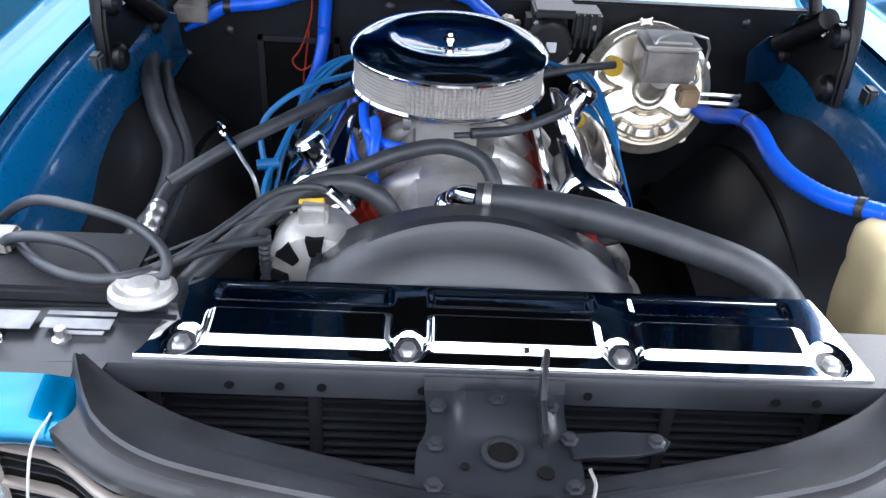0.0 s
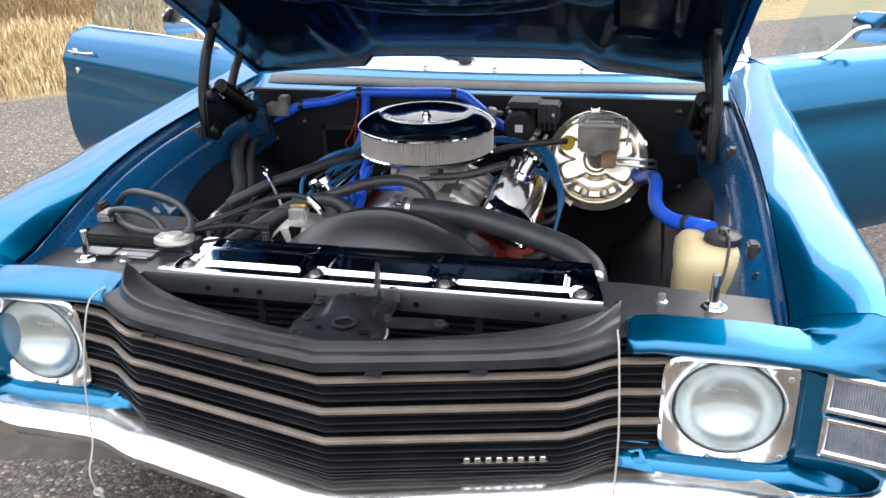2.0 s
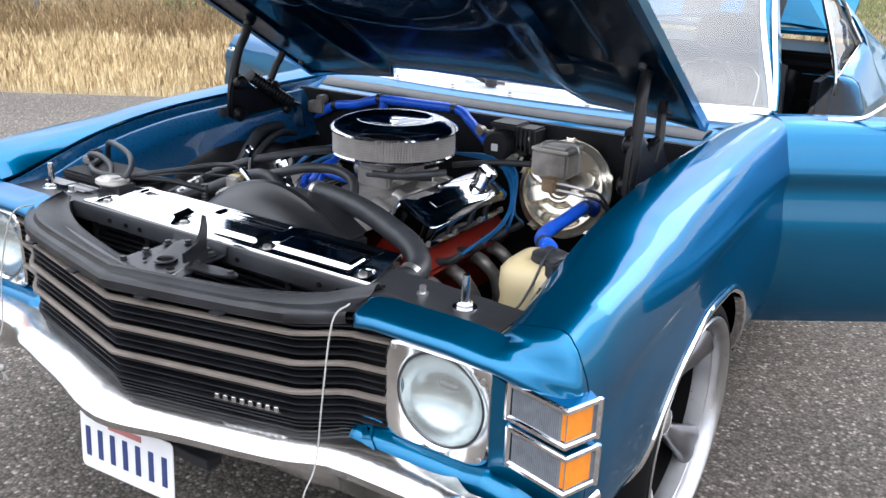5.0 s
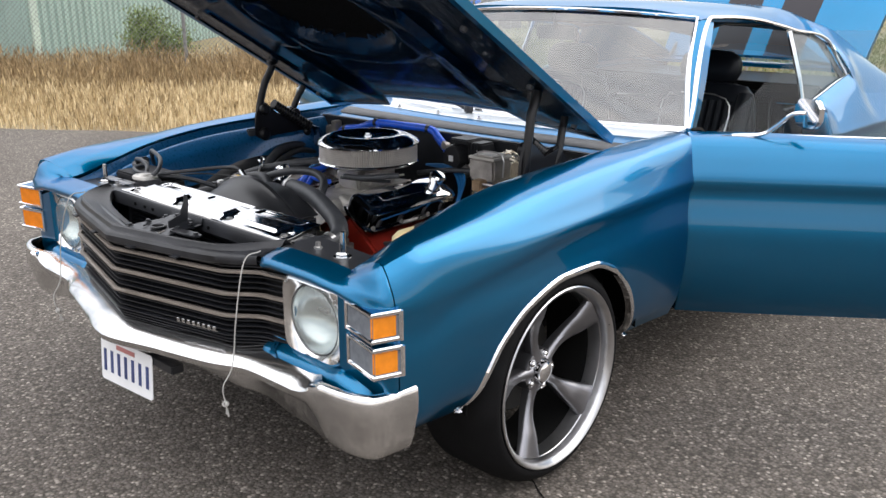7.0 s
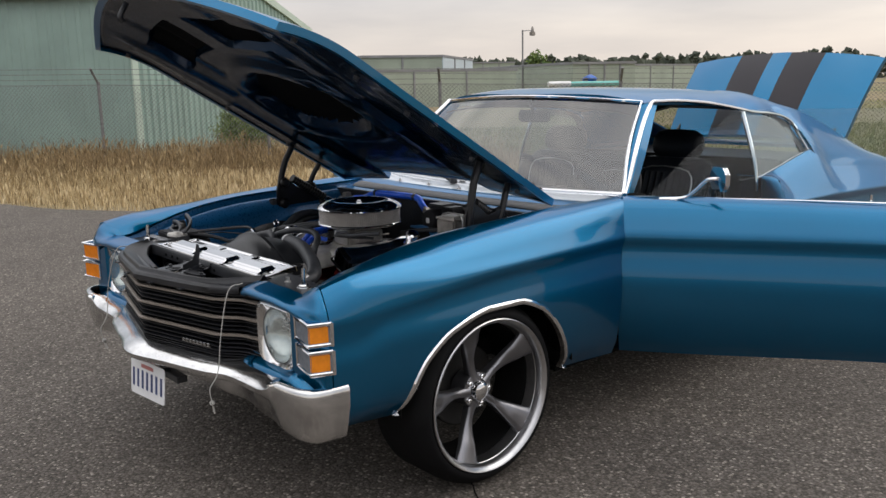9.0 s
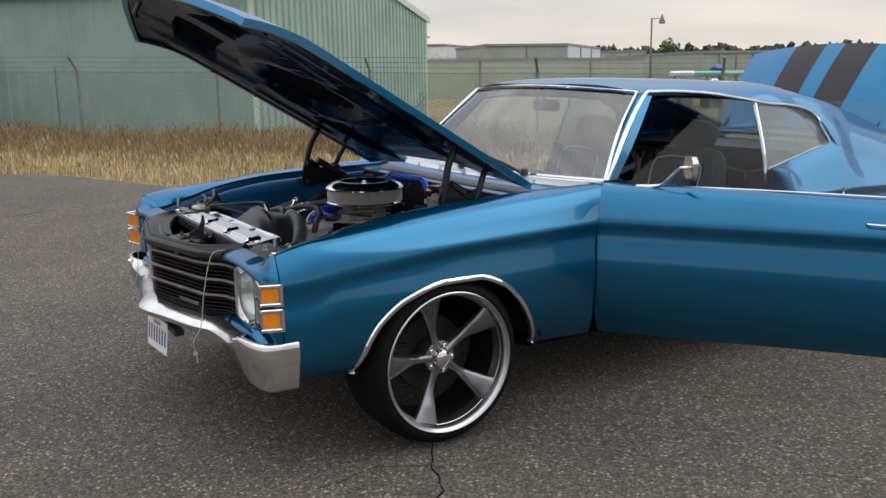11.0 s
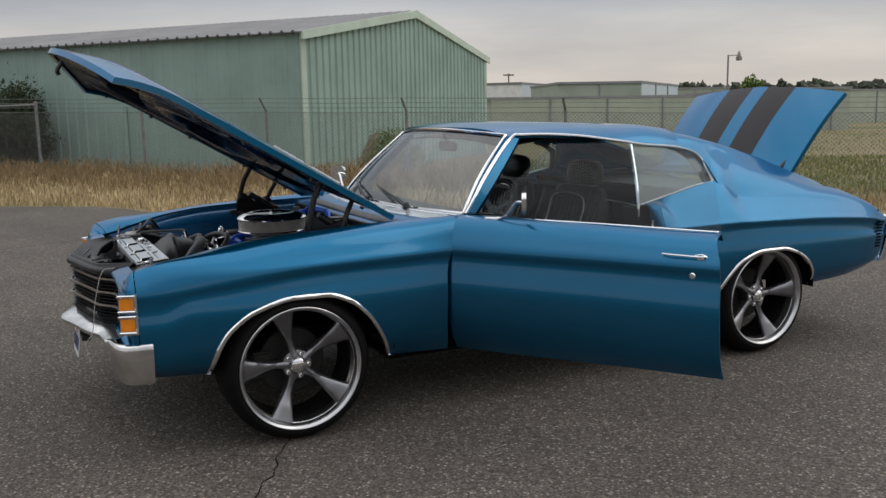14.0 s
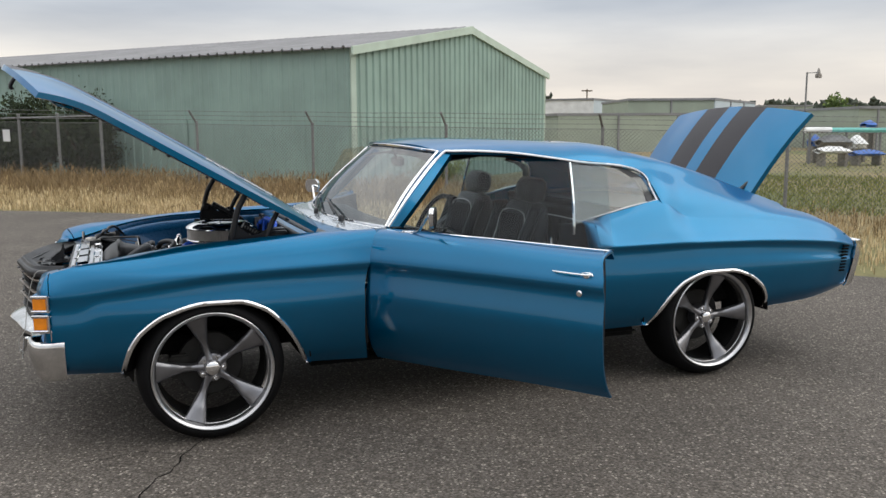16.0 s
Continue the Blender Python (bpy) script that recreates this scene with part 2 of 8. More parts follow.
def spline(pts, n):
    """A smooth (Catmull-Rom) line through pts, n steps a span."""
    p = [Vector(q) for q in pts]
    if len(p) < 3:
        return p
    p = [2 * p[0] - p[1]] + p + [2 * p[-1] - p[-2]]
    out = []
    for i in range(1, len(p) - 2):
        for k in range(n):
            t = k / n
            out.append(0.5 * (2 * p[i] + (p[i + 1] - p[i - 1]) * t + (2 * p[i - 1] - 5 * p[i] + 4 * p[i + 1] - p[i + 2]) * t * t
                              + (3 * p[i] - p[i - 1] - 3 * p[i + 1] + p[i + 2]) * t ** 3))
    return out + [p[-2]]


def tube(bm, pts, r, seg=10, n=6, ripple=0.0, smooth=True):
    """A round hose or rod through pts; r a radius or a function of 0..1; ripple: corrugation depth."""
    line = spline(pts, n) if smooth else [Vector(q) for q in pts]
    rings, a = [], None
    for i, c in enumerate(line):
        d = line[min(i + 1, len(line) - 1)] - line[max(i - 1, 0)]
        if a is None:
            a, b = ring_frame(d)
        else:
            a = (a - d.normalized() * a.dot(d.normalized())).normalized()
            b = d.normalized().cross(a)
        rad = r(i / (len(line) - 1)) if callable(r) else r
        if ripple and i % 2:
            rad -= ripple
        rings.append([bm.verts.new(c + (a * math.cos(t) + b * math.sin(t)) * rad) for t in (2 * math.pi * k / seg for k in range(seg))])
    for p, q in zip(rings, rings[1:]):
        for k in range(seg):
            bm.faces.new((p[k], p[(k + 1) % seg], q[(k + 1) % seg], q[k]))
    bm.faces.new(rings[0][::-1])
    bm.faces.new(rings[-1])
    return bm


def lathe(bm, prof, m, seg=32, closed=False):
    """Turns a profile of (radius, height) about z, placed by the matrix m."""
    rings = []
    for r, h in prof:
        if r < 1e-5:
            rings.append([bm.verts.new(m @ Vector((0, 0, h)))])
        else:
            rings.append([bm.verts.new(m @ Vector((r * math.cos(t), r * math.sin(t), h))) for t in (2 * math.pi * k / seg for k in range(seg))])
    pairs = list(zip(rings, rings[1:])) + ([(rings[-1], rings[0])] if closed else [])
    for p, q in pairs:
        if len(p) == 1 and len(q) == 1:
            continue
        for k in range(seg):
            j = (k + 1) % seg
            if len(p) == 1:
                bm.faces.new((p[0], q[j], q[k]))
            elif len(q) == 1:
                bm.faces.new((p[k], p[j], q[0]))
            else:
                bm.faces.new((p[k], p[j], q[j], q[k]))
    return bm


def sheet(bm, rows, thick=0.0, loop=False):
    """A skin over rows of points; thick: a shell of that thickness on the inner side."""
    vs = [[bm.verts.new(p) for p in row] for row in rows]
    fs = []
    for a, b in zip(vs, vs[1:]):
        for k in range(len(a) if loop else len(a) - 1):
            j = (k + 1) % len(a)
            try:
                fs.append(bm.faces.new((a[k], a[j], b[j], b[k])))
            except ValueError:
                pass
    if thick:
        bmesh.ops.recalc_face_normals(bm, faces=fs)
        bmesh.ops.solidify(bm, geom=fs, thickness=thick)
    return bm


def prism(bm, poly, m, depth, bevel=0.0):
    """A flat polygon (x, y) pushed out along z by depth, placed by m."""
    low = [bm.verts.new(m @ Vector((x, y, 0))) for x, y in poly]
    high = [bm.verts.new(m @ Vector((x, y, depth))) for x, y in poly]
    n = len(poly)
    caps = [bm.faces.new(low[::-1]), bm.faces.new(high)]
    for k in range(n):
        bm.faces.new((low[k], low[(k + 1) % n], high[(k + 1) % n], high[k]))
    if bevel:
        bmesh.ops.bevel(bm, geom=[e for f in caps for e in f.edges], offset=bevel, segments=2, affect="EDGES", clamp_overlap=True)
    return bm


def round_rect(w, h, r, n=6):
    """Points of a rounded rectangle round the origin."""
    out = []
    for cx, cy, a0 in ((w / 2 - r, h / 2 - r, 0), (r - w / 2, h / 2 - r, 90), (r - w / 2, r - h / 2, 180), (w / 2 - r, r - h / 2, 270)):
        out += [(cx + r * math.cos(radians(a0 + 90 * k / n)), cy + r * math.sin(radians(a0 + 90 * k / n))) for k in range(n + 1)]
    return out


def curve(xs, ys):
    """A smooth monotone function through the given points."""
    xs, ys = np.array(xs, float), np.array(ys, float)
    d = np.diff(ys) / np.diff(xs)
    s = np.r_[d[0], [0 if a * b <= 0 else 2 * a * b / (a + b) for a, b in zip(d, d[1:])], d[-1]]

    def f(x):
        x = min(max(x, xs[0]), xs[-1])
        i = min(int(np.searchsorted(xs, x, "right")) - 1, len(xs) - 2)
        h = xs[i + 1] - xs[i]
        t = (x - xs[i]) / h
        return float(ys[i] * (1 + 2 * t) * (1 - t) ** 2 + s[i] * h * t * (1 - t) ** 2 + ys[i + 1] * t * t * (3 - 2 * t) + s[i + 1] * h * t * t * (t - 1))
    return f


FLIP = Matrix.Diagonal((-1, 1, 1, 1))


def mirrored(bm):
    """A copy of a bmesh mirrored to the other side of the car."""
    other = bm.copy()
    bmesh.ops.transform(other, matrix=FLIP, verts=other.verts)
    bmesh.ops.reverse_faces(other, faces=other.faces)
    return other


# ---- ground ----
def asphalt_material():
    m = bpy.data.materials.new("worn_asphalt")
    m.use_nodes = True
    n, l = m.node_tree.nodes, m.node_tree.links
    b = n["Principled BSDF"]
    co = n.new("ShaderNodeTexCoord")
    vor, tone, patch, fine = n.new("ShaderNodeTexVoronoi"), n.new("ShaderNodeTexVoronoi"), n.new("ShaderNodeTexNoise"), n.new("ShaderNodeTexNoise")
    vor.inputs["Scale"].default_value, tone.inputs["Scale"].default_value = 95.0, 95.0
    patch.inputs["Scale"].default_value, patch.inputs["Detail"].default_value = 0.7, 6.0
    fine.inputs["Scale"].default_value, fine.inputs["Detail"].default_value = 160.0, 4.0
    for t in (vor, tone, patch, fine):
        l.new(co.outputs["Object"], t.inputs["Vector"])
    stone = n.new("ShaderNodeValToRGB")
    stone.color_ramp.elements[0].color, stone.color_ramp.elements[1].color = (0.070, 0.063, 0.056, 1), (0.36, 0.33, 0.30, 1)
    stone.color_ramp.elements[0].position, stone.color_ramp.elements[1].position = 0.1, 1.0
    stone.color_ramp.elements.new(0.90).color = (0.158, 0.142, 0.128, 1)
    sep = n.new("ShaderNodeSeparateColor")
    l.new(tone.outputs["Color"], sep.inputs[0])
    l.new(sep.outputs[0], stone.inputs["Fac"])
    gap = n.new("ShaderNodeValToRGB")
    gap.color_ramp.elements[0].position, gap.color_ramp.elements[1].position = 0.35, 0.75
    gap.color_ramp.elements[0].color, gap.color_ramp.elements[1].color = (1, 1, 1, 1), (0.55, 0.53, 0.51, 1)
    l.new(vor.outputs["Distance"], gap.inputs["Fac"])
    mul, mul2 = n.new("ShaderNodeMix"), n.new("ShaderNodeMix")
    for one in (mul, mul2):
        one.data_type, one.blend_type = "RGBA", "MULTIPLY"
        one.inputs["Factor"].default_value = 1.0
    l.new(stone.outputs[0], mul.inputs["A"])
    l.new(gap.outputs[0], mul.inputs["B"])
    wide = n.new("ShaderNodeValToRGB")
    wide.color_ramp.elements[0].position, wide.color_ramp.elements[1].position = 0.3, 0.7
    wide.color_ramp.elements[0].color, wide.color_ramp.elements[1].color = (0.80, 0.78, 0.76, 1), (1.15, 1.13, 1.1, 1)
    l.new(patch.outputs["Fac"], wide.inputs["Fac"])
    l.new(mul.outputs["Result"], mul2.inputs["A"])
    l.new(wide.outputs[0], mul2.inputs["B"])
    l.new(mul2.outputs["Result"], b.inputs["Base Color"])
    b.inputs["Roughness"].default_value = 0.85
    b.inputs["Specular IOR Level"].default_value = 0.3
    bump = n.new("ShaderNodeBump")
    bump.inputs["Strength"].default_value, bump.inputs["Distance"].default_value = 0.6, 0.006
    l.new(vor.outputs["Distance"], bump.inputs["Height"])
    bump.invert = True
    l.new(bump.outputs[0], b.inputs["Normal"])
    return m


def soil_material():
    m = bpy.data.materials.new("dry_grass_soil")
    m.use_nodes = True
    n, l = m.node_tree.nodes, m.node_tree.links
    b = n["Principled BSDF"]
    co, big, small = n.new("ShaderNodeTexCoord"), n.new("ShaderNodeTexNoise"), n.new("ShaderNodeTexNoise")
    big.inputs["Scale"].default_value, big.inputs["Detail"].default_value = 0.12, 4.0
    small.inputs["Scale"].default_value, small.inputs["Detail"].default_value = 9.0, 6.0
    for t in (big, small):
        l.new(co.outputs["Object"], t.inputs["Vector"])
    ramp, ramp2, mix = n.new("ShaderNodeValToRGB"), n.new("ShaderNodeValToRGB"), n.new("ShaderNodeMix")
    for k, (where, colour) in enumerate(((0.35, (0.10, 0.12, 0.035, 1)), (0.5, (0.20, 0.165, 0.08, 1)), (0.65, (0.24, 0.19, 0.11, 1)))):
        e = ramp.color_ramp.elements[k] if k < 2 else ramp.color_ramp.elements.new(where)
        e.position, e.color = where, colour
    ramp2.color_ramp.elements[0].color, ramp2.color_ramp.elements[1].color = (0.5, 0.5, 0.5, 1), (1.35, 1.3, 1.2, 1)
    mix.data_type, mix.blend_type = "RGBA", "MULTIPLY"
    mix.inputs["Factor"].default_value = 1.0
    l.new(big.outputs["Fac"], ramp.inputs["Fac"])
    l.new(small.outputs["Fac"], ramp2.inputs["Fac"])
    l.new(ramp.outputs[0], mix.inputs["A"])
    l.new(ramp2.outputs[0], mix.inputs["B"])
    l.new(mix.outputs["Result"], b.inputs["Base Color"])
    b.inputs["Roughness"].default_value = 0.95
    return m


M_ASPHALT, M_SOIL = asphalt_material(), soil_material()
bm = B()
sheet(bm, [[(x, y, -0.03) for x in (-900, -120, -40, 0, 60, 900)] for y in (-900, -120, -40, 0, 40, 120, 900)])
ground = tagged(new("ground", finish(bm, "ground", M_SOIL)), "dry grassy ground reaching the horizon", "ground", kind="structure")

# the edge of the tarmac runs slantwise behind the car
EDGE = curve([-60, -14, -12.5, -10.5, -7.9, -6.2, -4.3, -1.3, 8, 60], [-60, -4.2, -2.3, 0.25, 1.35, 2.5, 3.75, 6.45, 11.5, 38])
bm = B()
rng = random.Random(5)
rows = []
for i in range(241):
    x = -60 + 0.5 * i
    ye = EDGE(x) + 0.12 * noise.noise((x * 1.3, 0, 0))
    rows.append([(x, -90, 0.011), (x, -20, 0.011), (x, ye - 6 if ye > -10 else ye - 1, 0.011), (x, ye - 0.4, 0.011), (x, ye, -0.004), (x, ye + 0.05, -0.06)])
sheet(bm, rows)
road = tagged(new("road", finish(bm, "road", M_ASPHALT)), "worn grey-brown asphalt with pale aggregate and cracks", "road", kind="structure")


def crack(points, width):
    """A narrow winding crack lying in the tarmac."""
    bm = B()
    line = spline([(x, y, 0.013) for x, y in points], 10)
    left, right = [], []
    for i, p in enumerate(line):
        d = line[min(i + 1, len(line) - 1)] - line[max(i - 1, 0)]
        s = Vector((-d.y, d.x, 0)).normalized()
        j = 0.018 * noise.noise(p * 14.0)
        w = width * (0.35 + 0.9 * abs(noise.noise(p * 9.0 + Vector((5, 0, 0)))))
        left.append(p + s * (j + w))
        right.append(p + s * (j - w))
    sheet(bm, [left, right])
    return part("crack", bm, M_DARK, road, "dark crack in the asphalt")


crack([(0.80, 0.0), (0.87, -0.05), (0.95, -0.09), (1.03, -0.15), (1.21, -0.225), (1.29, -0.29), (1.6, -0.44)], 0.006)
crack([(1.05, -0.16), (0.95, -0.33), (0.98, -0.6)], 0.003)
crack([(-3.5, -2.4), (-4.4, -2.9), (-5.5, -4.2), (-7.5, -5.4)], 0.02)
crack([(-6.0, -3.6), (-6.2, -1.6), (-6.9, 0.4)], 0.012)


# ---- the car: shell ----
# The body is drawn on even stations and then set to its true proportions by fitted():
# the nose and engine bay lie lower and farther back, the cabin is wider.
SHIFT_TOP = curve([-0.80, -0.66, -0.45, -0.23, 0.10, 0.4, 0.8, 1.25, 2.15, 2.5, 3.0], [-0.006, -0.002, -0.028, -0.042, -0.036, -0.028, -0.025, -0.022, -0.016, -0.010, 0.0])
SHIFT_ROOF = curve([0.9, 1.25, 1.65, 2.05, 2.35, 2.6], [0.0, 0.0, -0.015, -0.030, -0.010, 0.0])
UPPER_Y = curve([0.45, 0.806, 0.905, 1.235, 1.66, 2.04, 2.30, 2.592, 2.90, 3.25, 3.93], [0.45, 0.80, 0.89, 1.235, 1.63, 1.977, 2.215, 2.48, 2.83, 3.25, 4.01])
LOWER_Y = curve([0.45, 0.806, 2.143, 2.40, 3.23, 3.93], [0.45, 0.795, 2.095, 2.394, 3.25, 3.97])
CABIN_X = curve([0.0, 0.53, 0.61, 0.645, 0.745, 0.80, 0.86, 0.93, 0.99], [0.0, 0.575, 0.662, 0.700, 0.818, 0.852, 0.882, 0.935, 0.99])
FITTED[0] = True


def step(x, a, b):
    t = min(1.0, max(0.0, (x - a) / (b - a)))
    return t * t * (3 - 2 * t)


def fitted(p):
    """Where a point drawn on the even stations truly lies."""
    a, y, z = abs(p.x), p.y, p.z
    outer = step(a, 0.735, 0.80)
    high = step(z, 0.70, 0.80)
    nose = (1 - high) * step(y, -0.44, -0.68) + high * step(y, 0.15, -0.78)
    bay = (1 - outer) * step(y, 0.88, 0.46) + outer * nose
    if y > 0.45:
        up = step(z, 0.70, 0.95)
        y = y + (UPPER_Y(min(y, 3.93)) - min(y, 3.93)) * up + (LOWER_Y(min(y, 3.93)) - min(y, 3.93)) * (1 - up)
    y += 0.084 * bay
    top = SHIFT_TOP(p.y) * step(z, 0.80, 0.90) + SHIFT_ROOF(p.y) * min(1.0, max(0.0, (z - 1.0) / 0.3))
    low = min(1.0, max(0.0, (z - 0.36) / 0.25))
    side = top - 0.034 * bay * low * (1 - step(z, 0.80, 0.88))
    z += side * outer + (top * (1 - bay) - 0.043 * bay * low) * (1 - outer)
    x = a + (CABIN_X(a) - a) * step(p.y, 0.50, 0.90)
    front = step(p.y, -0.66, -0.76)
    return Vector((math.copysign(x, p.x) - front * (0.008 if p.x > 0.5 else 0.014 if p.x > -0.4 else 0.024), y, z))


car = thing("car", "metallic blue two-door muscle car parked with hood, boot and doors open", "car")

TOP = curve([-0.80, -0.6, -0.45, -0.1, 0.4, 0.9, 2.15, 2.6, 3.1, 3.3, 3.6, 3.82, 3.93], [0.842, 0.890, 0.930, 0.975, 0.989, 0.998, 0.972, 1.03, 1.035, 1.010, 0.950, 0.86, 0.775])
CREASE = curve([-0.80, -0.4, 0.1, 0.9, 2.15, 2.6, 3.1, 3.7, 4.02], [0.790, 0.794, 0.803, 0.812, 0.815, 0.815, 0.803, 0.762, 0.70])
WIDE = curve([-0.80, -0.70, -0.3, 0.4, 1.0, 1.6, 2.2, 2.8, 3.3, 3.7, 4.02], [0.950, 0.960, 0.962, 0.950, 0.932, 0.926, 0.945, 0.962, 0.956, 0.93, 0.86])
SILL = curve([-0.80, -0.45, -0.1, 0.4, 0.9, 2.15, 2.6, 3.2, 3.6, 4.02], [0.405, 0.38, 0.36, 0.335, 0.322, 0.345, 0.35, 0.385, 0.41, 0.47])
INNER = curve([-0.80, -0.4, 0.4, 0.9, 2.1, 2.6, 3.3, 4.02], [0.765, 0.755, 0.745, 0.735, 0.725, 0.700, 0.690, 0.68])


def section(y):
    """The body side at a station y, from the inner top edge out over the shoulder and down to the sill, as spline points."""
    w, zt, zc, zb, xi = WIDE(y), TOP(y), CREASE(y), SILL(y), INNER(y)
    f = zt - zc
    q, tip, rear = step(y, 0.15, -0.70), step(y, -0.30, -0.68), step(y, 2.15, 2.26)
    top = [(xi, zt - 0.001 - 0.024 * tip), ((xi + w - 0.075) / 2 + 0.005, zt - 0.002 - 0.010 * tip), (w - 0.066 + 0.006 * q, zt - (0.17 - 0.14 * q * q) * f),
            (w - 0.026 + 0.002 * q, zc + (0.24 + 0.24 * q) * f), (w - 0.018 + 0.006 * q, zc)]
    flat, sill = [], step(y, 2.80, 2.65)
    xi, zi = xi + (0.752 - xi) * sill, zt - 0.012 + (0.966 + 0.175 * (y - 2.06) - zt + 0.012) * sill
    for t in (0.0, 0.38, 0.70, 0.90, 1.0):
        flat.append((xi + (w - 0.016 - xi) * t + 0.016 * math.sin(math.pi * t), zi + (zc - zi) * t + 0.020 * math.sin(math.pi * t)))
    top = [(a[0] + (b[0] - a[0]) * rear, a[1] + (b[1] - a[1]) * rear) for a, b in zip(top, flat)]
    return top + [(w - 0.0235 + 0.011 * q - 0.003 * rear, zc - 0.030),
            (w - 0.0185 + 0.006 * q - 0.002 * rear, zc - 0.075), (w - 0.004, 0.635), (w - 0.010, 0.5), (w - 0.038, 0.5 - 0.60 * (0.5 - zb)), (w - 0.085, zb)]


ARCH_F = curve([-0.392, -0.376, -0.35, -0.30, -0.19, -0.02, 0.13, 0.24, 0.32, 0.39, 0.464], [0.355, 0.43, 0.50, 0.567, 0.636, 0.674, 0.670, 0.630, 0.560, 0.455, 0.29])
ARCH_R = curve([2.40, 2.47, 2.54, 2.63, 2.78, 2.93, 3.05, 3.15, 3.20, 3.22, 3.23], [0.285, 0.41, 0.515, 0.592, 0.634, 0.634, 0.604, 0.54, 0.47, 0.415, 0.355])


def arch_front(y):
    """The height of the front wheel arch over a station, or None outside of it."""
    return ARCH_F(y) if -0.392 < y < 0.464 else None


def arch_rear(y):
    return ARCH_R(y) if 2.40 < y < 3.23 else None


def side_rows(y, cut=None, upper=14, lower=22, top_z=None):
    """Points down the body side at y, stopped at the height cut (a wheel arch)."""
    pts = [Vector((x, y, z)) for x, z in section(y)]
    line = spline(pts, 10)
    k = 5 * 10
    up = [line[round(i * k / upper)] for i in range(upper + 1)]
    low = line[k:]
    stop = cut if cut is not None and cut > low[-1].z else low[-1].z
    zs = [low[0].z + (stop - low[0].z) * i / lower for i in range(1, lower + 1)]
    hz = np.array([p.z for p in low])[::-1]
    hx = np.array([p.x for p in low])[::-1]
    down = [Vector((float(np.interp(z, hz, hx)), y, z)) for z in zs]
    return up + down


def stations(y0, y1, n, ends=()):
    """Even stations from y0 to y1, with more of them gathered at the legs of a wheel arch."""
    ys = set(np.linspace(y0, y1, n).round(5))
    for e, s in ends:
        ys |= {round(e + s * 0.10 * (k / 12) ** 2.4, 5) for k in range(13)} | {round(e - s * 0.003, 5)}
    return sorted(y for y in ys if y0 - 1e-6 <= y <= y1 + 1e-6)


def both_sides(name, bm, mat, parent, label="", angle=38):
    other = mirrored(bm)
    return part(name, bm, mat, parent, label, angle), part(name, other, mat, parent, label, angle)


# front fenders
FENDER_END = curve([0.28, 0.50, 0.68, 0.80, 0.89, 0.96], [0.780, 0.746, 0.748, 0.772, 0.812, 0.835])


def fender_row(y):
    """A row of the fender: slanted at the seam with the nose, curved along the gap of the door."""
    out = []
    for p in side_rows(y, arch_front(y)):
        slant = 0.053 * min(1.0, max(0.0, (p.x - 0.745) / 0.17)) * max(0.0, (-0.5 - y) / 0.21)
        shut = (FENDER_END(p.z) - 0.806) * max(0.0, (y - 0.56) / 0.246)
        out.append(Vector((p.x, y - slant + shut, p.z)))
    return out


bm = B()
sheet(bm, [fender_row(y) for y in stations(-0.706, 0.806, 72, ((0.036 - 0.428, 1), (0.036 + 0.428, -1)))], 0.006)
fenders = both_sides("front_fender", bm, M_PAINT, car, "metallic blue front fender")
# flange in the darkened blue, which paints in the shade of the door gap
bm = B()
edge = fender_row(0.806)
sheet(bm, [[p + Vector(d) for p in edge] for d in ((-0.003, -0.001, 0), (-0.012, -0.003, 0), (-0.034, -0.008, 0))], 0.003)
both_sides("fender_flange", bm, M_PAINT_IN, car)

# quarter panels
bm = B()
rows = []
for y in stations(2.143, 3.93, 80, ((2.815 - 0.415, 1), (2.815 + 0.415, -1))):
    slant = 0.28 * max(0.0, (y - 3.55) / 0.38)
    rows.append([Vector((p.x, p.y - slant * max(0.0, 0.77 - p.z), p.z)) for p in side_rows(y, arch_rear(y))])
sheet(bm, rows, 0.006)
both_sides("quarter_panel", bm, M_PAINT, car, "metallic blue rear quarter panel")
bm = B()
edge = side_rows(2.143)
sheet(bm, [[p + Vector((dx, dy, -0.002)) for p in edge] for dx, dy in ((-0.001, -0.0005), (-0.003, -0.012), (-0.010, -0.022), (-0.030, -0.034), (-0.055, -0.040), (-0.10, -0.042))], 0.003)
both_sides("door_jamb", bm, M_PAINT, car, "rounded blue door jamb")

# chrome lips round the wheel arches
def arch_lip(f, mid, half, name):
    line = []
    for k in range(121):
        u = -1 + 2 * k / 120
        u = math.copysign(1 - (1 - abs(u)) ** 1.6, u)
        y = mid + half * 0.9999 * u
        z = f(y)
        rows = side_rows(y, z)
        line.append(rows[-1] + Vector((0.004, 0, 0)))
    bm = B()
    rows = []
    c = Vector((0, mid, 0.36))
    for p in line:
        out = Vector((0, p.y - c.y, p.z - c.z)).normalized()
        rows.append([p - out * 0.004 - Vector((0.022, 0, 0)), p - out * 0.004, p + out * 0.003 + Vector((0.003, 0, 0)), p + out * 0.011 + Vector((0.002, 0, 0)), p + out * 0.016 - Vector((0.003, 0, 0))])
    sheet(bm, rows, 0.002)
    return both_sides(name, bm, M_CHROME, car, "chrome wheel arch moulding")


arch_lip(arch_front, 0.036, 0.428, "arch_moulding")
arch_lip(arch_rear, 2.815, 0.415, "arch_moulding")

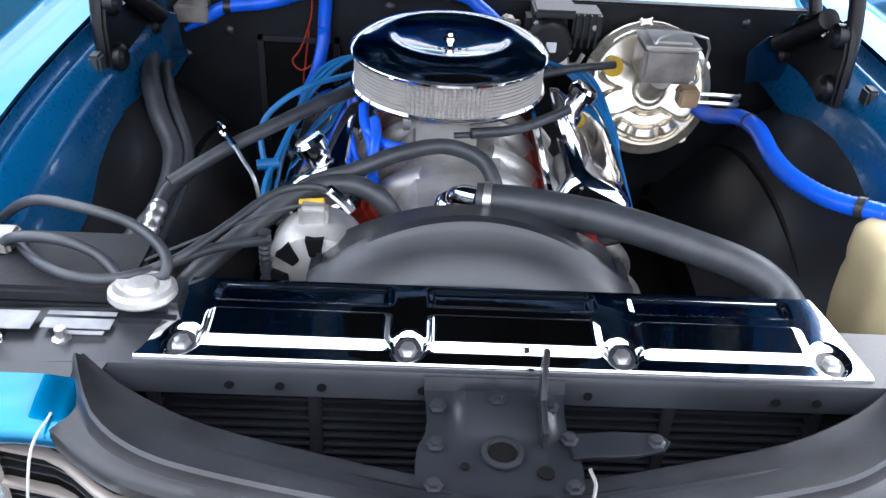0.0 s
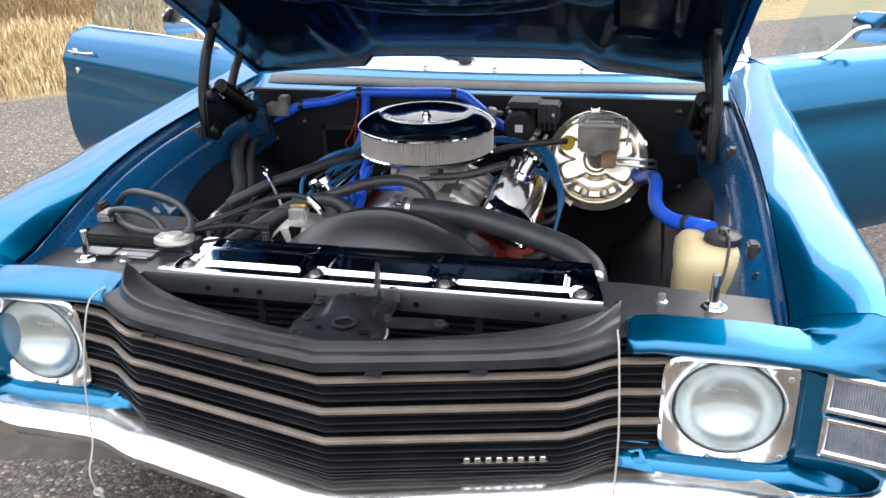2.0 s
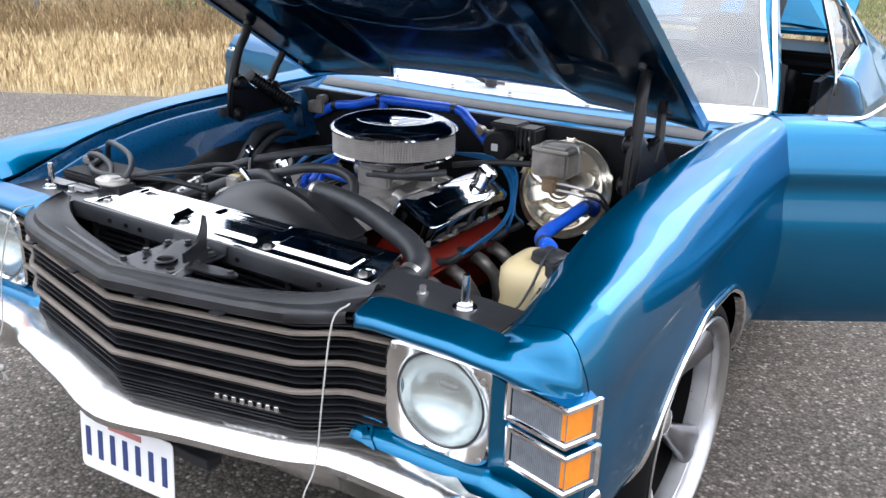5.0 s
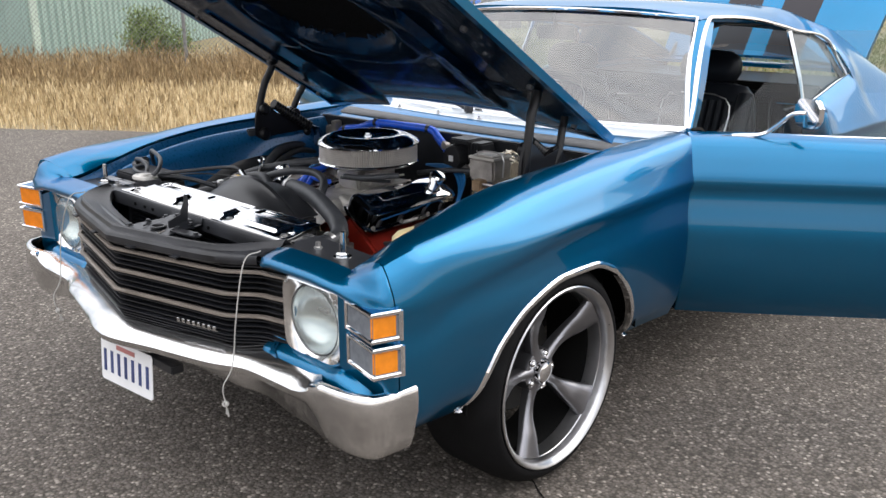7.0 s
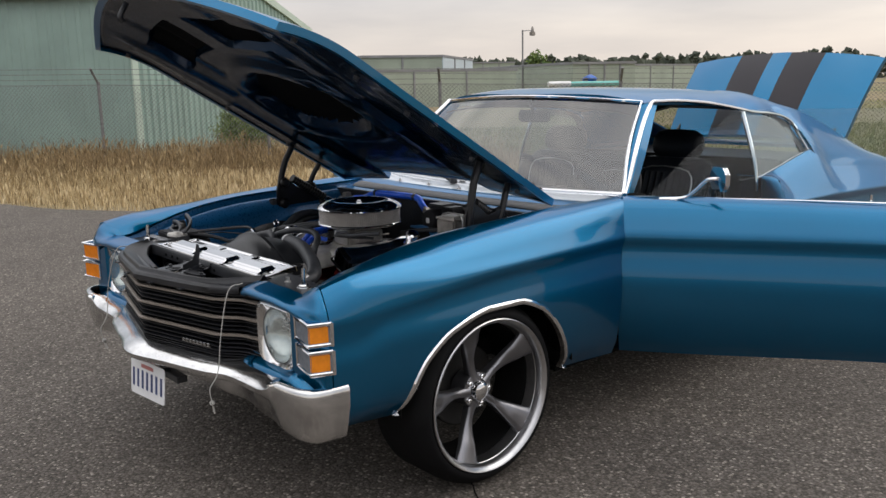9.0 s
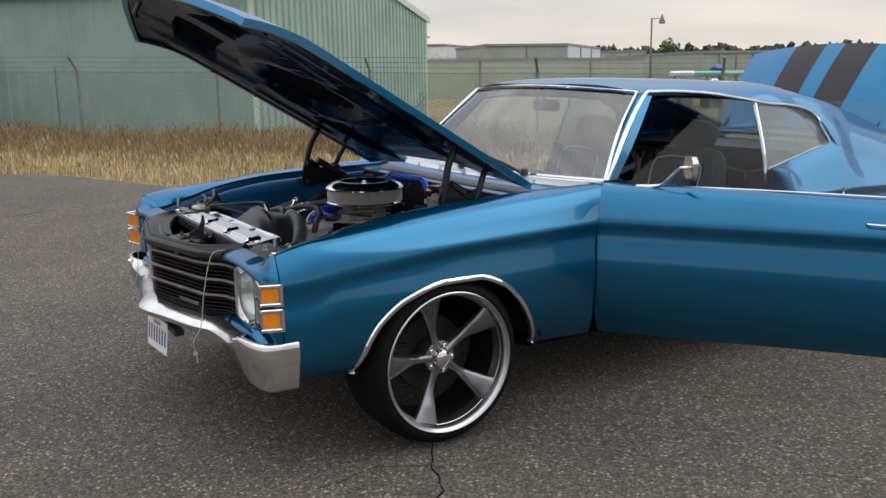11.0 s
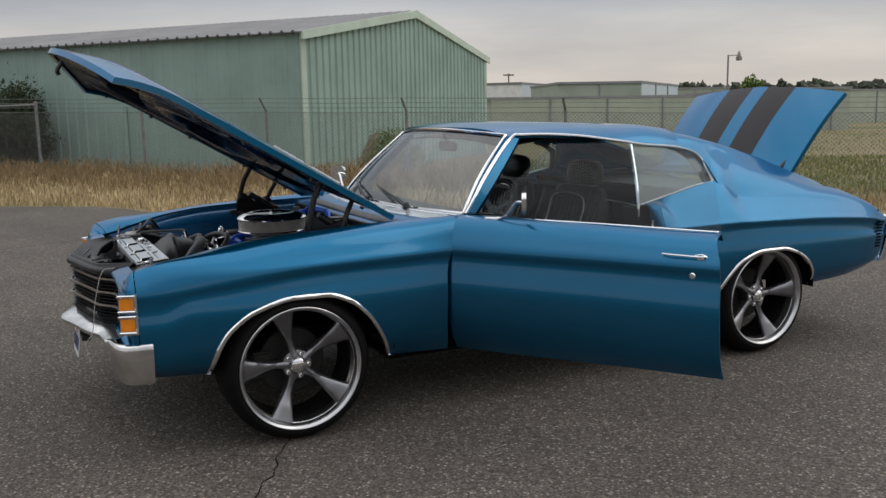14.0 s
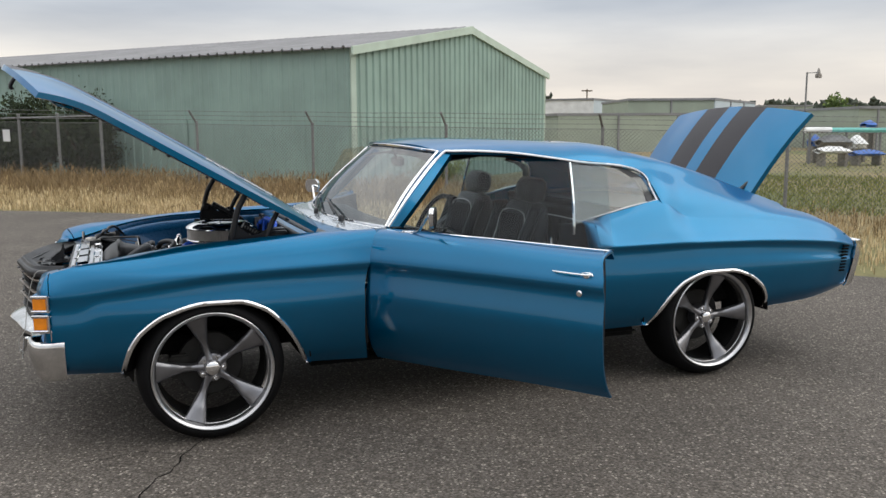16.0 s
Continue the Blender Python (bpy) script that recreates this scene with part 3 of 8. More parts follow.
# roof
RAIL = curve([1.22, 1.35, 1.66, 2.0, 2.2, 2.37, 2.52, 2.9, 3.25], [1.362, 1.372, 1.372, 1.348, 1.318, 1.280, 1.235, 1.14, 1.045])
CROWN = curve([1.10, 1.3, 1.6, 1.9, 2.2, 2.5], [1.402, 1.430, 1.443, 1.446, 1.426, 1.380])
RAIL_X = curve([1.22, 1.6, 2.0, 2.5, 3.25], [0.612, 0.632, 0.640, 0.635, 0.615])


def roof_front(x):
    return 1.235 - 0.095 * (1 - (x / 0.61) ** 2)


rows = []
for i in range(33):
    s = i / 32
    row = []
    for k in range(37):
        u = math.sin(math.pi / 2 * (-1 + 2 * k / 36))
        y0 = roof_front(0.61 * u)
        y = y0 + (2.50 - y0) * s
        rx, rz, cz = RAIL_X(y), RAIL(y), CROWN(y)
        f = min(1.0, max(0.0, (y - 1.3) / 0.9))
        row.append((rx * u, y, cz - (cz - rz) * ((0.22 - 0.12 * f) * u * u + (0.78 + 0.12 * f) * abs(u) ** (4.2 + 7.0 * f))))
    rows.append(row)
bm = B()
sheet(bm, rows, 0.02)
roof = part("roof", bm, M_PAINT, car, "metallic blue roof reflecting the pale sky")

# sail panels behind the quarter windows: the roof's side runs on down to the rear deck
def roof_z(x, y):
    u = abs(x) / RAIL_X(y)
    return CROWN(y) - (CROWN(y) - RAIL(y)) * (0.10 * u * u + 0.90 * u ** 11.2)


SAIL = curve([2.50, 2.62, 2.755, 3.03, 3.25, 3.5], [roof_z(0.545, 2.5), 1.319, 1.284, 1.186, 1.093, 0.994])
CUT = curve([2.498, 2.55, 2.60, 2.624, 2.636, 2.652], [1.250, 1.232, 1.19, 1.12, 1.058, 1.02])
bm = B()
rows = []
for i in range(41):
    y = 2.498 + 1.0 * (i / 40) ** 1.35
    t = y - 2.498
    top = SAIL(y)
    rim_z = top - ((roof_z(0.545, 2.5) - RAIL(2.5)) * (1 - t) ** 1.6 + 0.008 * t)
    if i == 0:
        top, rim_z = roof_z(0.545, 2.5), RAIL(2.5)
    near = min(1.0, max(0.0, (y - 2.60) / 0.12))
    sec = section(y)[:5]
    sink = 0.016 * step(y, 2.86, 2.66)
    base, foot = (float(np.interp(x, [p[0] for p in sec], [p[1] for p in sec])) for x in (0.805, 0.868))
    g = min(1.0, max(0.0, (y - 2.498) / 0.26))
    g = g * g * (3 - 2 * g)
    rx, rim_z = RAIL_X(y) * (1 - g) + 0.618 * g, rim_z * (1 - g) + (top - 0.034 * (1 - t) - 0.004) * g
    q = [(0.545, y, top), (0.592, y, top - 0.36 * (top - rim_z)), (rx, y, rim_z), (rx + 0.36 * (0.805 - rx) + 0.012 * (1 - t), y, rim_z + 0.38 * (base - rim_z)),
         (rx + 0.72 * (0.805 - rx) + 0.002, y, rim_z + 0.74 * (base - rim_z)), (0.805, y, base + 0.004 - sink), (0.868, y, foot + 0.0015 - sink)]
    line = spline(q, 12)
    stop = CUT(y) if y < 2.652 else -1
    line = [p for p in line if p.z >= stop] if stop > 0 else line
    length = [0.0]
    for p, r in zip(line, line[1:]):
        length.append(length[-1] + (r - p).length)
    row = []
    for k in range(31):
        w = length[-1] * k / 30
        row.append(Vector([float(np.interp(w, length, [p[j] for p in line])) for j in range(3)]))
    rows.append(row)
sheet(bm, rows, 0.010)
both_sides("sail_panel", bm, M_PAINT, car, "metallic blue roof pillar", 60)

# rear window
bm = B()
rows = []
for i in range(13):
    s = i / 12
    row = []
    for k in range(13):
        u = -1 + 2 * k / 12
        row.append((0.535 * u, 2.495 + 0.72 * s + 0.05 * (1 - u * u) * s, 1.338 - 0.320 * s - (0.080 - 0.05 * s) * u * u))
    rows.append(row)
sheet(bm, rows)
rear_glass = part("rear_window", bm, M_GLASS, car, "clear rear window glass")
rear_glass.visible_shadow = False

# drip rails
def rail(name, pts, r, label, mat=None):
    bm = B()
    tube(bm, pts, r, 8, 5)
    return both_sides(name, bm, mat or M_CHROME, car, label)


rail("drip_rail", [(0.752, 0.915, 1.00), (0.690, 1.07, 1.19), (0.640, 1.235, 1.352), (0.648, 1.32, 1.371), (0.652, 1.66, 1.370), (0.660, 2.0, 1.342), (0.658, 2.2, 1.307),
                   (0.660, 2.37, 1.278), (0.663, 2.47, 1.258), (0.666, 2.55, 1.232), (0.676, 2.598, 1.194), (0.706, 2.620, 1.12), (0.742, 2.630, 1.058)], 0.008, "chrome drip rail")
rail("window_sill_trim", [(0.742, 2.628, 1.062), (0.748, 2.45, 1.040), (0.747, 2.30, 1.012), (0.746, 2.06, 0.966)], 0.0035, "chrome sill trim")

# windscreen with its chrome frame
def screen(u, v):
    """A point of the windscreen: u from -1 to 1 across, v from 0 at the cowl to 1 at the roof."""
    lo = Vector((0.745 * u, 0.905 - 0.15 * (1 - u * u), 0.995))
    hi = Vector((0.600 * u, 1.235 - 0.095 * (1 - u * u), 1.362 + 0.028 * (1 - u * u)))
    p = lo.lerp(hi, v)
    p.y -= 0.02 * math.sin(math.pi * v)
    return p


bm = B()
sheet(bm, [[screen(-1 + 2 * k / 20, i / 10) for k in range(21)] for i in range(11)])
windscreen = part("windscreen", bm, M_SCREEN, car, "clear windscreen glass reflecting the sky")
windscreen.visible_shadow = False
bm = B()
edge = [screen(-1, i / 8) for i in range(9)] + [screen(-1 + 2 * k / 20, 1) for k in range(1, 20)] + [screen(1, 1 - i / 8) for i in range(9)]
off = Vector((0, -0.35, 1)).normalized() * 0.008
tube(bm, [p + off for p in edge], 0.0075, 6, 1, smooth=False)
tube(bm, [screen(-1 + 2 * k / 20, 0.0) + off for k in range(21)], 0.008, 6, 1, smooth=False)
part("screen_frame", bm, M_CHROME, windscreen, "chrome windscreen surround")

# windscreen pillars
bm = B()
rows = []
for i in range(9):
    v = i / 8
    a, b = screen(1, v), Vector((0.752, 0.915, 1.00)).lerp(Vector((0.640, 1.235, 1.352)), v)
    b.y += 0.055
    rows.append([a + Vector((-0.02, 0.02, -0.02)), a, a.lerp(b, 0.5) + Vector((0.014, -0.012, 0.006)), b, b + Vector((-0.03, 0.03, -0.01))])
sheet(bm, rows, 0.006)
both_sides("screen_pillar", bm, M_PAINT, car)

# quarter windows
bm = B()
sheet(bm, [[(0.742, 2.045, 0.955), (0.732, 2.35, 1.005), (0.722, 2.625, 1.055)], [(0.69, 2.055, 1.15), (0.685, 2.35, 1.15), (0.69, 2.605, 1.14)], [(0.648, 2.066, 1.328), (0.652, 2.35, 1.278), (0.655, 2.57, 1.212)]])
for g in both_sides("quarter_window", bm, M_QUARTER, car, "pale tinted quarter window glass"):
    g.visible_shadow = False
bm = B()
sheet(bm, [[(0.650, 2.38, 1.275), (0.655, 2.49, 1.244), (0.664, 2.575, 1.195), (0.696, 2.606, 1.12), (0.732, 2.618, 1.058)],
           [(0.652, 2.36, 1.255), (0.660, 2.465, 1.222), (0.668, 2.535, 1.175), (0.700, 2.565, 1.11), (0.730, 2.578, 1.048)]], 0.006)
both_sides("window_gasket", bm, M_RUBBER, car, "black rubber window gasket")
bm = B()
tube(bm, [(0.750, 2.036, 0.90), (0.742, 2.040, 0.98), (0.695, 2.053, 1.17), (0.652, 2.066, 1.330)], 0.010, 6, 4)
both_sides("window_post", bm, M_CHROME, car, "chrome window post")

# cowl between bonnet and windscreen: blue lip, flat rubber seal, panel painted pale as reflected sky
def cowl_point(u, s, lift=0.0):
    return Vector((0.745 * u, 0.44 + (screen(u, 0).y - 0.44) * s, 0.955 + 0.045 * math.sin(s * math.pi / 2) + lift))


ACROSS = [-1 + k / 12 for k in range(25)]
bm = B()
sheet(bm, [[cowl_point(u, s, 0.004 if 0.35 < s < 0.55 else 0.0) for u in ACROSS] for s in (0, 0.06, 0.12, 0.2, 0.28, 0.36, 0.44, 0.52, 0.56, 0.562)], 0.012)
cowl = part("cowl_panel", bm, M_PAINT, car, "blue cowl lip under the bonnet's rear edge")
bm = B()
sheet(bm, [[cowl_point(u, s, -0.001) for u in ACROSS] for s in (0.565, 0.65, 0.75, 0.85, 0.93, 1.0)], 0.010)
part("vent_panel", bm, M_SKYLIT, cowl, "pale panel standing for the sky's reflection below the windscreen")
for u in (-0.84, -0.58, -0.26, 0.04, 0.40, 0.72):
    bm = B()
    p = cowl_point(u, 0.57, 0.004)
    lathe(bm, [(0.011, 0.0), (0.011, 0.004), (0.006, 0.006), (0.006, 0.012), (0, 0.012)], Matrix.Translation(p), 8)
    part("cowl_screw", bm, M_STEEL, cowl)
bm = B()
sheet(bm, [[cowl_point(u * 0.95, s, h) for u in ACROSS] for s, h in ((0.13, 0.002), (0.15, 0.008), (0.21, 0.011), (0.29, 0.010), (0.33, 0.003))], 0.004)
part("cowl_seal", bm, M_RUBBER, cowl, "flat black rubber cowl seal")

# cowl sides between the fenders and the windscreen pillars
bm = B()
sheet(bm, [[(0.70, y, 0.984 + 0.010 * k / 4), (0.735, y, 0.990 + 0.008 * k / 4), (0.765, y, 0.985 + 0.006 * k / 4), (0.776, y, 0.965), (0.780, y, 0.93), (0.780, y, 0.85)] for k, y in enumerate((0.60, 0.70, 0.78, 0.86, 0.935))], 0.006)
both_sides("cowl_side", bm, M_PAINT, car, "blue cowl side under the windscreen pillar")

# floor, firewall and inner shells that close the body
bm = B()
box(bm, -0.82, 0.82, 0.47, 2.38, 0.29, 0.335, 0.02)
box(bm, -0.60, 0.60, -0.50, 0.50, 0.37, 0.40, 0.01)
box(bm, -0.55, 0.55, 2.35, 3.3, 0.38, 0.44, 0.02)
box(bm, -0.70, 0.70, 3.3, 3.80, 0.47, 0.51, 0.02)
part("underbody", bm, M_DARK, car, "dark underbody")
bm = B()
box(bm, -0.74, 0.74, 0.415, 0.445, 0.27, 0.962, 0.004)
firewall = part("firewall", bm, M_WALL_BLACK, car, "satin black firewall")
bm = B()
sheet(bm, [[(x, 3.86 + 0.03 * (1 - (x / 0.8) ** 2), z) for x in np.linspace(-0.82, 0.82, 17)] for z in (0.50, 0.6, 0.72, 0.80)], 0.02)
part("tail_panel", bm, M_PAINT, car, "blue tail panel")
bm = B()
for x0 in (-0.70, 0.58):
    box(bm, x0, x0 + 0.12, 2.3, 3.85, 0.42, 0.80, 0.01)
box(bm, -0.7, 0.7, 2.42, 2.47, 0.40, 1.02, 0.01)
part("boot_lining", bm, M_DARK, car, "dark boot interior")
bm = B()
sheet(bm, [[(x, y, z) for x in np.linspace(-0.66, 0.66, 9)] for y, z in ((3.14, 1.03), (3.24, 1.035), (3.30, 1.03))], 0.02)
part("deck_panel", bm, M_PAINT, car)

# wheel housings
def housing(mid, top, low=0.37):
    bm = B()
    rows = []
    for k in range(25):
        t = math.pi * k / 24
        y, z = mid - 0.43 * math.cos(t), low + (top - low) * math.sin(t) ** 0.7
        rows.append([(0.91, y, z), (0.72, y, z), (0.56, y, z), (0.56, mid, low)])
    sheet(bm, rows, 0.004)
    return both_sides("wheel_housing", bm, M_DARK, car, "black wheel housing")


housing(0.035, 0.74)
housing(2.815, 0.70)
for y in (0.0, 2.845):
    bm = B()
    tube(bm, [(-0.8, y, 0.352), (0.8, y, 0.352)], 0.05, 10)
    part("axle", bm, M_DARK, car, "dark axle")

# rear bumper tips and side markers
bm = B()
sheet(bm, [[(0.884 * math.sin(a), 3.865 + o + 0.10 * max(0, math.cos(a)) ** 0.35, z) for a in np.linspace(-math.pi / 2, math.pi / 2, 33)] for z, o in ((0.47, -0.02), (0.49, 0.0), (0.56, 0.025), (0.66, 0.052), (0.73, 0.062), (0.755, 0.045))], 0.02)
part("rear_bumper", bm, M_CHROME_OLD, car, "chrome rear bumper")
bm = B()
for k in range(9):
    z = 0.570 + 0.019 * k
    y = 3.800 + 0.004 * k
    box(bm, WIDE(y) - 0.040, WIDE(y) - 0.0015, y - 0.020, y + 0.022, z, z + 0.009, 0.001)
both_sides("side_marker", bm, M_DARK, car, "dark louvred rear side marker")

# ---- doors, bonnet, boot lid, wheels ----
DOOR_LEAN = curve([0.30, 0.70, 0.85, 0.93, 1.0], [0.0, 0.012, 0.020, 0.040, 0.052])


def door(side, angle):
    """An open door. side: 1 for the driver's side, -1 for the other; angle: degrees by which it is open."""
    y0, y1, pivot = 0.828, 2.135, 0.815
    shorter = Matrix.Translation((0, 0.80, 0)) @ Matrix.Diagonal((1, 0.985, 1, 1)) @ Matrix.Translation((0, -0.826, 0))
    turn = Matrix.Translation((0.875, 0.79, 0)) @ Matrix.Rotation(radians(-angle), 4, "Z") @ Matrix.Translation((-0.875, -0.79, 0)) @ shorter
    m = (FLIP if side < 0 else Matrix.Identity(4)) @ turn

    def put(name, bm, mat, parent, label=""):
        for v in bm.verts:
            v.co.z += SHIFT_TOP(v.co.y) * min(1.0, max(0.0, (v.co.z - 0.83) / 0.10))
        bmesh.ops.transform(bm, matrix=m, verts=bm.verts)
        return part(name, bm, mat, parent, label)

    bm = B()
    rows = []
    for y in np.linspace(y0, y1, 40):
        pts = side_rows(float(y))
        keep = [p for p in pts if p.x > 0.775]
        first = Vector((0.775, float(y), TOP(float(y)) - 0.003))
        r = [first + Vector((-0.01, 0, -0.03)), first] + keep
        r = [p - Vector((0, DOOR_LEAN(p.z) * max(0.0, (p.y - 1.5) / 0.635), 0)) for p in r]
        rows.append(r)
    n = min(len(r) for r in rows)
    rows = [r[:2] + r[len(r) - (n - 2):] for r in rows]
    sheet(bm, rows, 0.008)
    skin = put("door", bm, M_PAINT, car, "open metallic blue door")
    bm = B()
    rows = []
    for y in np.linspace(y0 + 0.01, y1 - 0.10, 8):
        rows.append([(0.758, float(y), TOP(float(y)) - 0.02), (0.745, float(y), 0.80), (0.745, float(y), 0.5), (0.77, float(y), SILL(float(y)) + 0.06), (0.81, float(y), SILL(float(y)) + 0.045)])
    sheet(bm, rows, 0.02)
    put("door_trim", bm, M_SEAT, skin, "black vinyl door trim")
    for y in (y0 + 0.004, y1 - 0.004):
        bm = B()
        s = [p - Vector((0, DOOR_LEAN(p.z) if y > 1.5 else 0.0, 0)) for p in side_rows(y) if p.x > 0.77]
        back = 0.095 if y > 1.5 else 0.0
        sheet(bm, [[p - Vector((0.004, 0, 0)) for p in s], [Vector((0.76, y - back, max(p.z, 0.34))) for p in s]], 0.006)
        put("door_end", bm, M_PAINT, skin)
    # glass, raised, leaning inwards, with its front edge slanted like the pillar
    bm = B()
    rows = []
    for i in range(7):
        v = i / 6
        a = y0 + 0.066 + 0.365 * v
        b = y1 - 0.042 - 0.105 * v
        rows.append([(0.775 - 0.125 * v + 0.006 * math.sin(math.pi * v), a + (b - a) * k / 8, 0.965 + 0.375 * v) for k in range(9)])
    sheet(bm, rows)
    pane = put("door_glass", bm, M_TINT, skin, "tinted frameless door glass, wound up")
    pane.visible_shadow = False
    bm = B()
    tube(bm, [(0.787, y0 + 0.02, 0.992), (0.787, 1.45, 0.988), (0.792, y1 - 0.055, 0.975)], 0.004, 6)
    put("sill_trim", bm, M_CHROME, skin, "thin chrome sill trim")
    # handle and lock
    bm = B()
    w = WIDE(1.95) - 0.034
    tube(bm, [(w + 0.004, 1.872, 0.884), (w + 0.024, 1.888, 0.884), (w + 0.028, 1.96, 0.882), (w + 0.026, 2.035, 0.880), (w + 0.010, 2.055, 0.880)], 0.0055, 8)
    lathe(bm, [(0.026, -0.004), (0.026, 0.006), (0.022, 0.010), (0.019, 0.004), (0.013, 0.003), (0.012, 0.014), (0.009, 0.017), (0.0, 0.017)], Matrix.Translation((w - 0.002, 2.034, 0.868)) @ Matrix.Rotation(radians(90), 4, "Y") @ Matrix.Diagonal((0.85, 1.25, 1, 1)), 24)
    put("door_handle", bm, M_CHROME, skin, "chrome pull handle with push button")
    bm = B()
    lathe(bm, [(0.014, 0), (0.014, 0.006), (0.010, 0.010), (0.0, 0.010)], Matrix.Translation((WIDE(1.98) - 0.022, 2.005, 0.788)) @ Matrix.Rotation(radians(90), 4, "Y"), 16)
    put("door_lock", bm, M_CHROME, skin, "round chrome lock")
    # mirror
    bm = B()
    box(bm, 0.80, 0.83, 0.935, 1.055, 0.985, 0.992, 0.003)
    tube(bm, [(0.815, 0.975, 0.99), (0.828, 1.07, 0.998), (0.843, 1.115, 1.03), (0.856, 1.150, 1.066), (0.866, 1.172, 1.078), (0.873, 1.198, 1.080)], 0.007, 8)
    put("mirror_arm", bm, M_CHROME, skin, "chrome mirror arm")
    bm = B()
    face = Matrix.Translation((0.880, 1.200, 1.080)) @ Matrix.Rotation(radians(27), 4, "Z") @ Matrix.Rotation(radians(-90), 4, "X")
    prism(bm, round_rect(0.122, 0.094, 0.026), face, 0.020, 0.006)
    put("wing_mirror", bm, M_CHROME, skin, "flat rounded chrome wing mirror")
    # inner lock knob and strap
    bm = B()
    tube(bm, [(0.765, 1.785, 0.975), (0.765, 1.785, 1.01)], 0.005, 8)
    put("lock_knob", bm, M_CHROME, skin)
    return skin


FITTED[0] = False
door(1, 57.0)
door(-1, 62.0)

# bonnet: built flat, hinged at its rear edge
HOOD = Matrix.Translation((0, 0.560, 0.980)) @ Matrix.Rotation(radians(-30.4), 4, "X") @ Matrix.Rotation(radians(180), 4, "Z")


def hood_pt(u, v, drop=0.0):
    """A point of the bonnet: u from -1 to 1 across, v from 0 at the hinge to 1 at the nose."""
    a = abs(u)
    front = 1.395 + 0.255 * (1 - a ** 1.5)
    back = 0.0 * (1 - a * a) + 0.085 * min(1, max(0, (0.50 - a) / 0.07))
    y = back + (front - back) * v
    half = 0.728 + 0.012 * v
    z = 0.055 * (1 - a ** 2.6) * (0.75 + 0.25 * math.sin(math.pi * min(1, v))) - 0.055 * max(0, (v - 0.80) / 0.20) ** 2
    z += 0.010 * max(0, 1 - abs(a - 0.40) / 0.05) * min(1, v * 6) * min(1, (1 - v) * 8)
    return HOOD @ Vector((half * u, y, z - drop))


us = sorted(set(list(np.linspace(-1, 1, 41).round(4)) + [-0.50, -0.43, -0.38, 0.38, 0.43, 0.50]))
vs_ = [i / 40 for i in range(41)]
bm = B()
sheet(bm, [[hood_pt(u, v) for u in us] for v in vs_])
bm.faces.ensure_lookup_table()
nu = len(us) - 1
for i in range(40):
    for k in range(nu):
        mid = (us[k] + us[k + 1]) / 2
        if 0.12 < abs(mid) < 0.44:
            bm.faces[i * nu + k].material_index = 1
# turned-down rim
rim = [hood_pt(u, 1) for u in us] + [hood_pt(1, 1 - v) for v in vs_[1:]] + [hood_pt(-u, 0) for u in us[1:]] + [hood_pt(-1, v) for v in vs_[1:-1]]
down = HOOD.to_3x3() @ Vector((0, 0, -1))
cen = hood_pt(0, 0.5)
sheet(bm, [rim, [p + down * 0.028 for p in rim], [p + down * 0.028 + (cen - p).normalized() * 0.025 for p in rim]], loop=True)
bmesh.ops.remove_doubles(bm, verts=bm.verts, dist=0.0005)
hood = part("hood", bm, [M_PAINT, M_STRIPE], car, "raised metallic blue hood with dark twin stripes")


# inner frame of the bonnet: ribs round hollows
def under(u, v, h):
    return hood_pt(u, v, 0.022 + h)


def hollow(u, v):
    """Depth of the inner panel: 0 in a hollow, 1 on the frame."""
    e = math.hypot(u / 0.47, (v - 0.46) / 0.17)
    f = min(1.0, max(0.0, (e - 0.80) / 0.20))
    f *= 1.0 - 0.45 * min(1, max(0, (e - 1.22) / 0.12)) * min(1, max(0, (0.97 - abs(u)) / 0.08)) * min(1, v * 6) * min(1, (1 - v) * 10)
    f += 0.30 * max(0, 1 - abs(abs(u) - 0.62 - 0.25 * (v - 0.5)) / 0.06) * min(1, max(0, (e - 1.2) / 0.1))
    for c in (-0.36, 0.36):
        d = max(abs(u - c) / 0.30, abs(v - 0.80) / 0.075)
        f = min(f, min(1.0, max(0.0, (d - 0.85) / 0.15)))
        d = max(abs(u - 1.95 * c) / 0.13, abs(v - 0.40) / 0.20)
        f = min(f, 0.35 + min(0.65, max(0.0, (d - 0.8) / 0.2)))
    return f


bm = B()
fu, fv = np.linspace(-1, 1, 101), np.linspace(0, 1, 111)
sheet(bm, [[under(u * 0.965, 0.012 + 0.972 * v, 0.052 * hollow(u, v) * min(1.0, 0.12 + v * 5) * (0.10 + 0.90 * step(abs(u), 0.99, 0.80)) * (0.10 + 0.90 * step(v, 0.995, 0.86))) for u in fu] for v in fv])
bm.faces.ensure_lookup_table()
for i in range(110):
    for k in range(100):
        if hollow((fu[k] + fu[k + 1]) / 2, (fv[i] + fv[i + 1]) / 2) < 0.12:
            bm.faces[i * 100 + k].material_index = 1
bmesh.ops.solidify(bm, geom=bm.faces[:], thickness=0.003)
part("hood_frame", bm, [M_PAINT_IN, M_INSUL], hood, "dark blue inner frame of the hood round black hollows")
for s in (-1, 1):
    for v in (0.10, 0.30, 0.55, 0.72, 0.9):
        bm = B()
        p = under(0.90 * s, v, 0.020)
        lathe(bm, [(0.011, 0), (0.009, 0.012), (0, 0.013)], Matrix.Translation(p) @ HOOD.to_3x3().to_4x4() @ Matrix.Rotation(math.pi, 4, "X"), 10)
        part("rubber_bumper", bm, M_RUBBER, hood)
bm = B()
p = under(0.02, 0.955, 0.03)
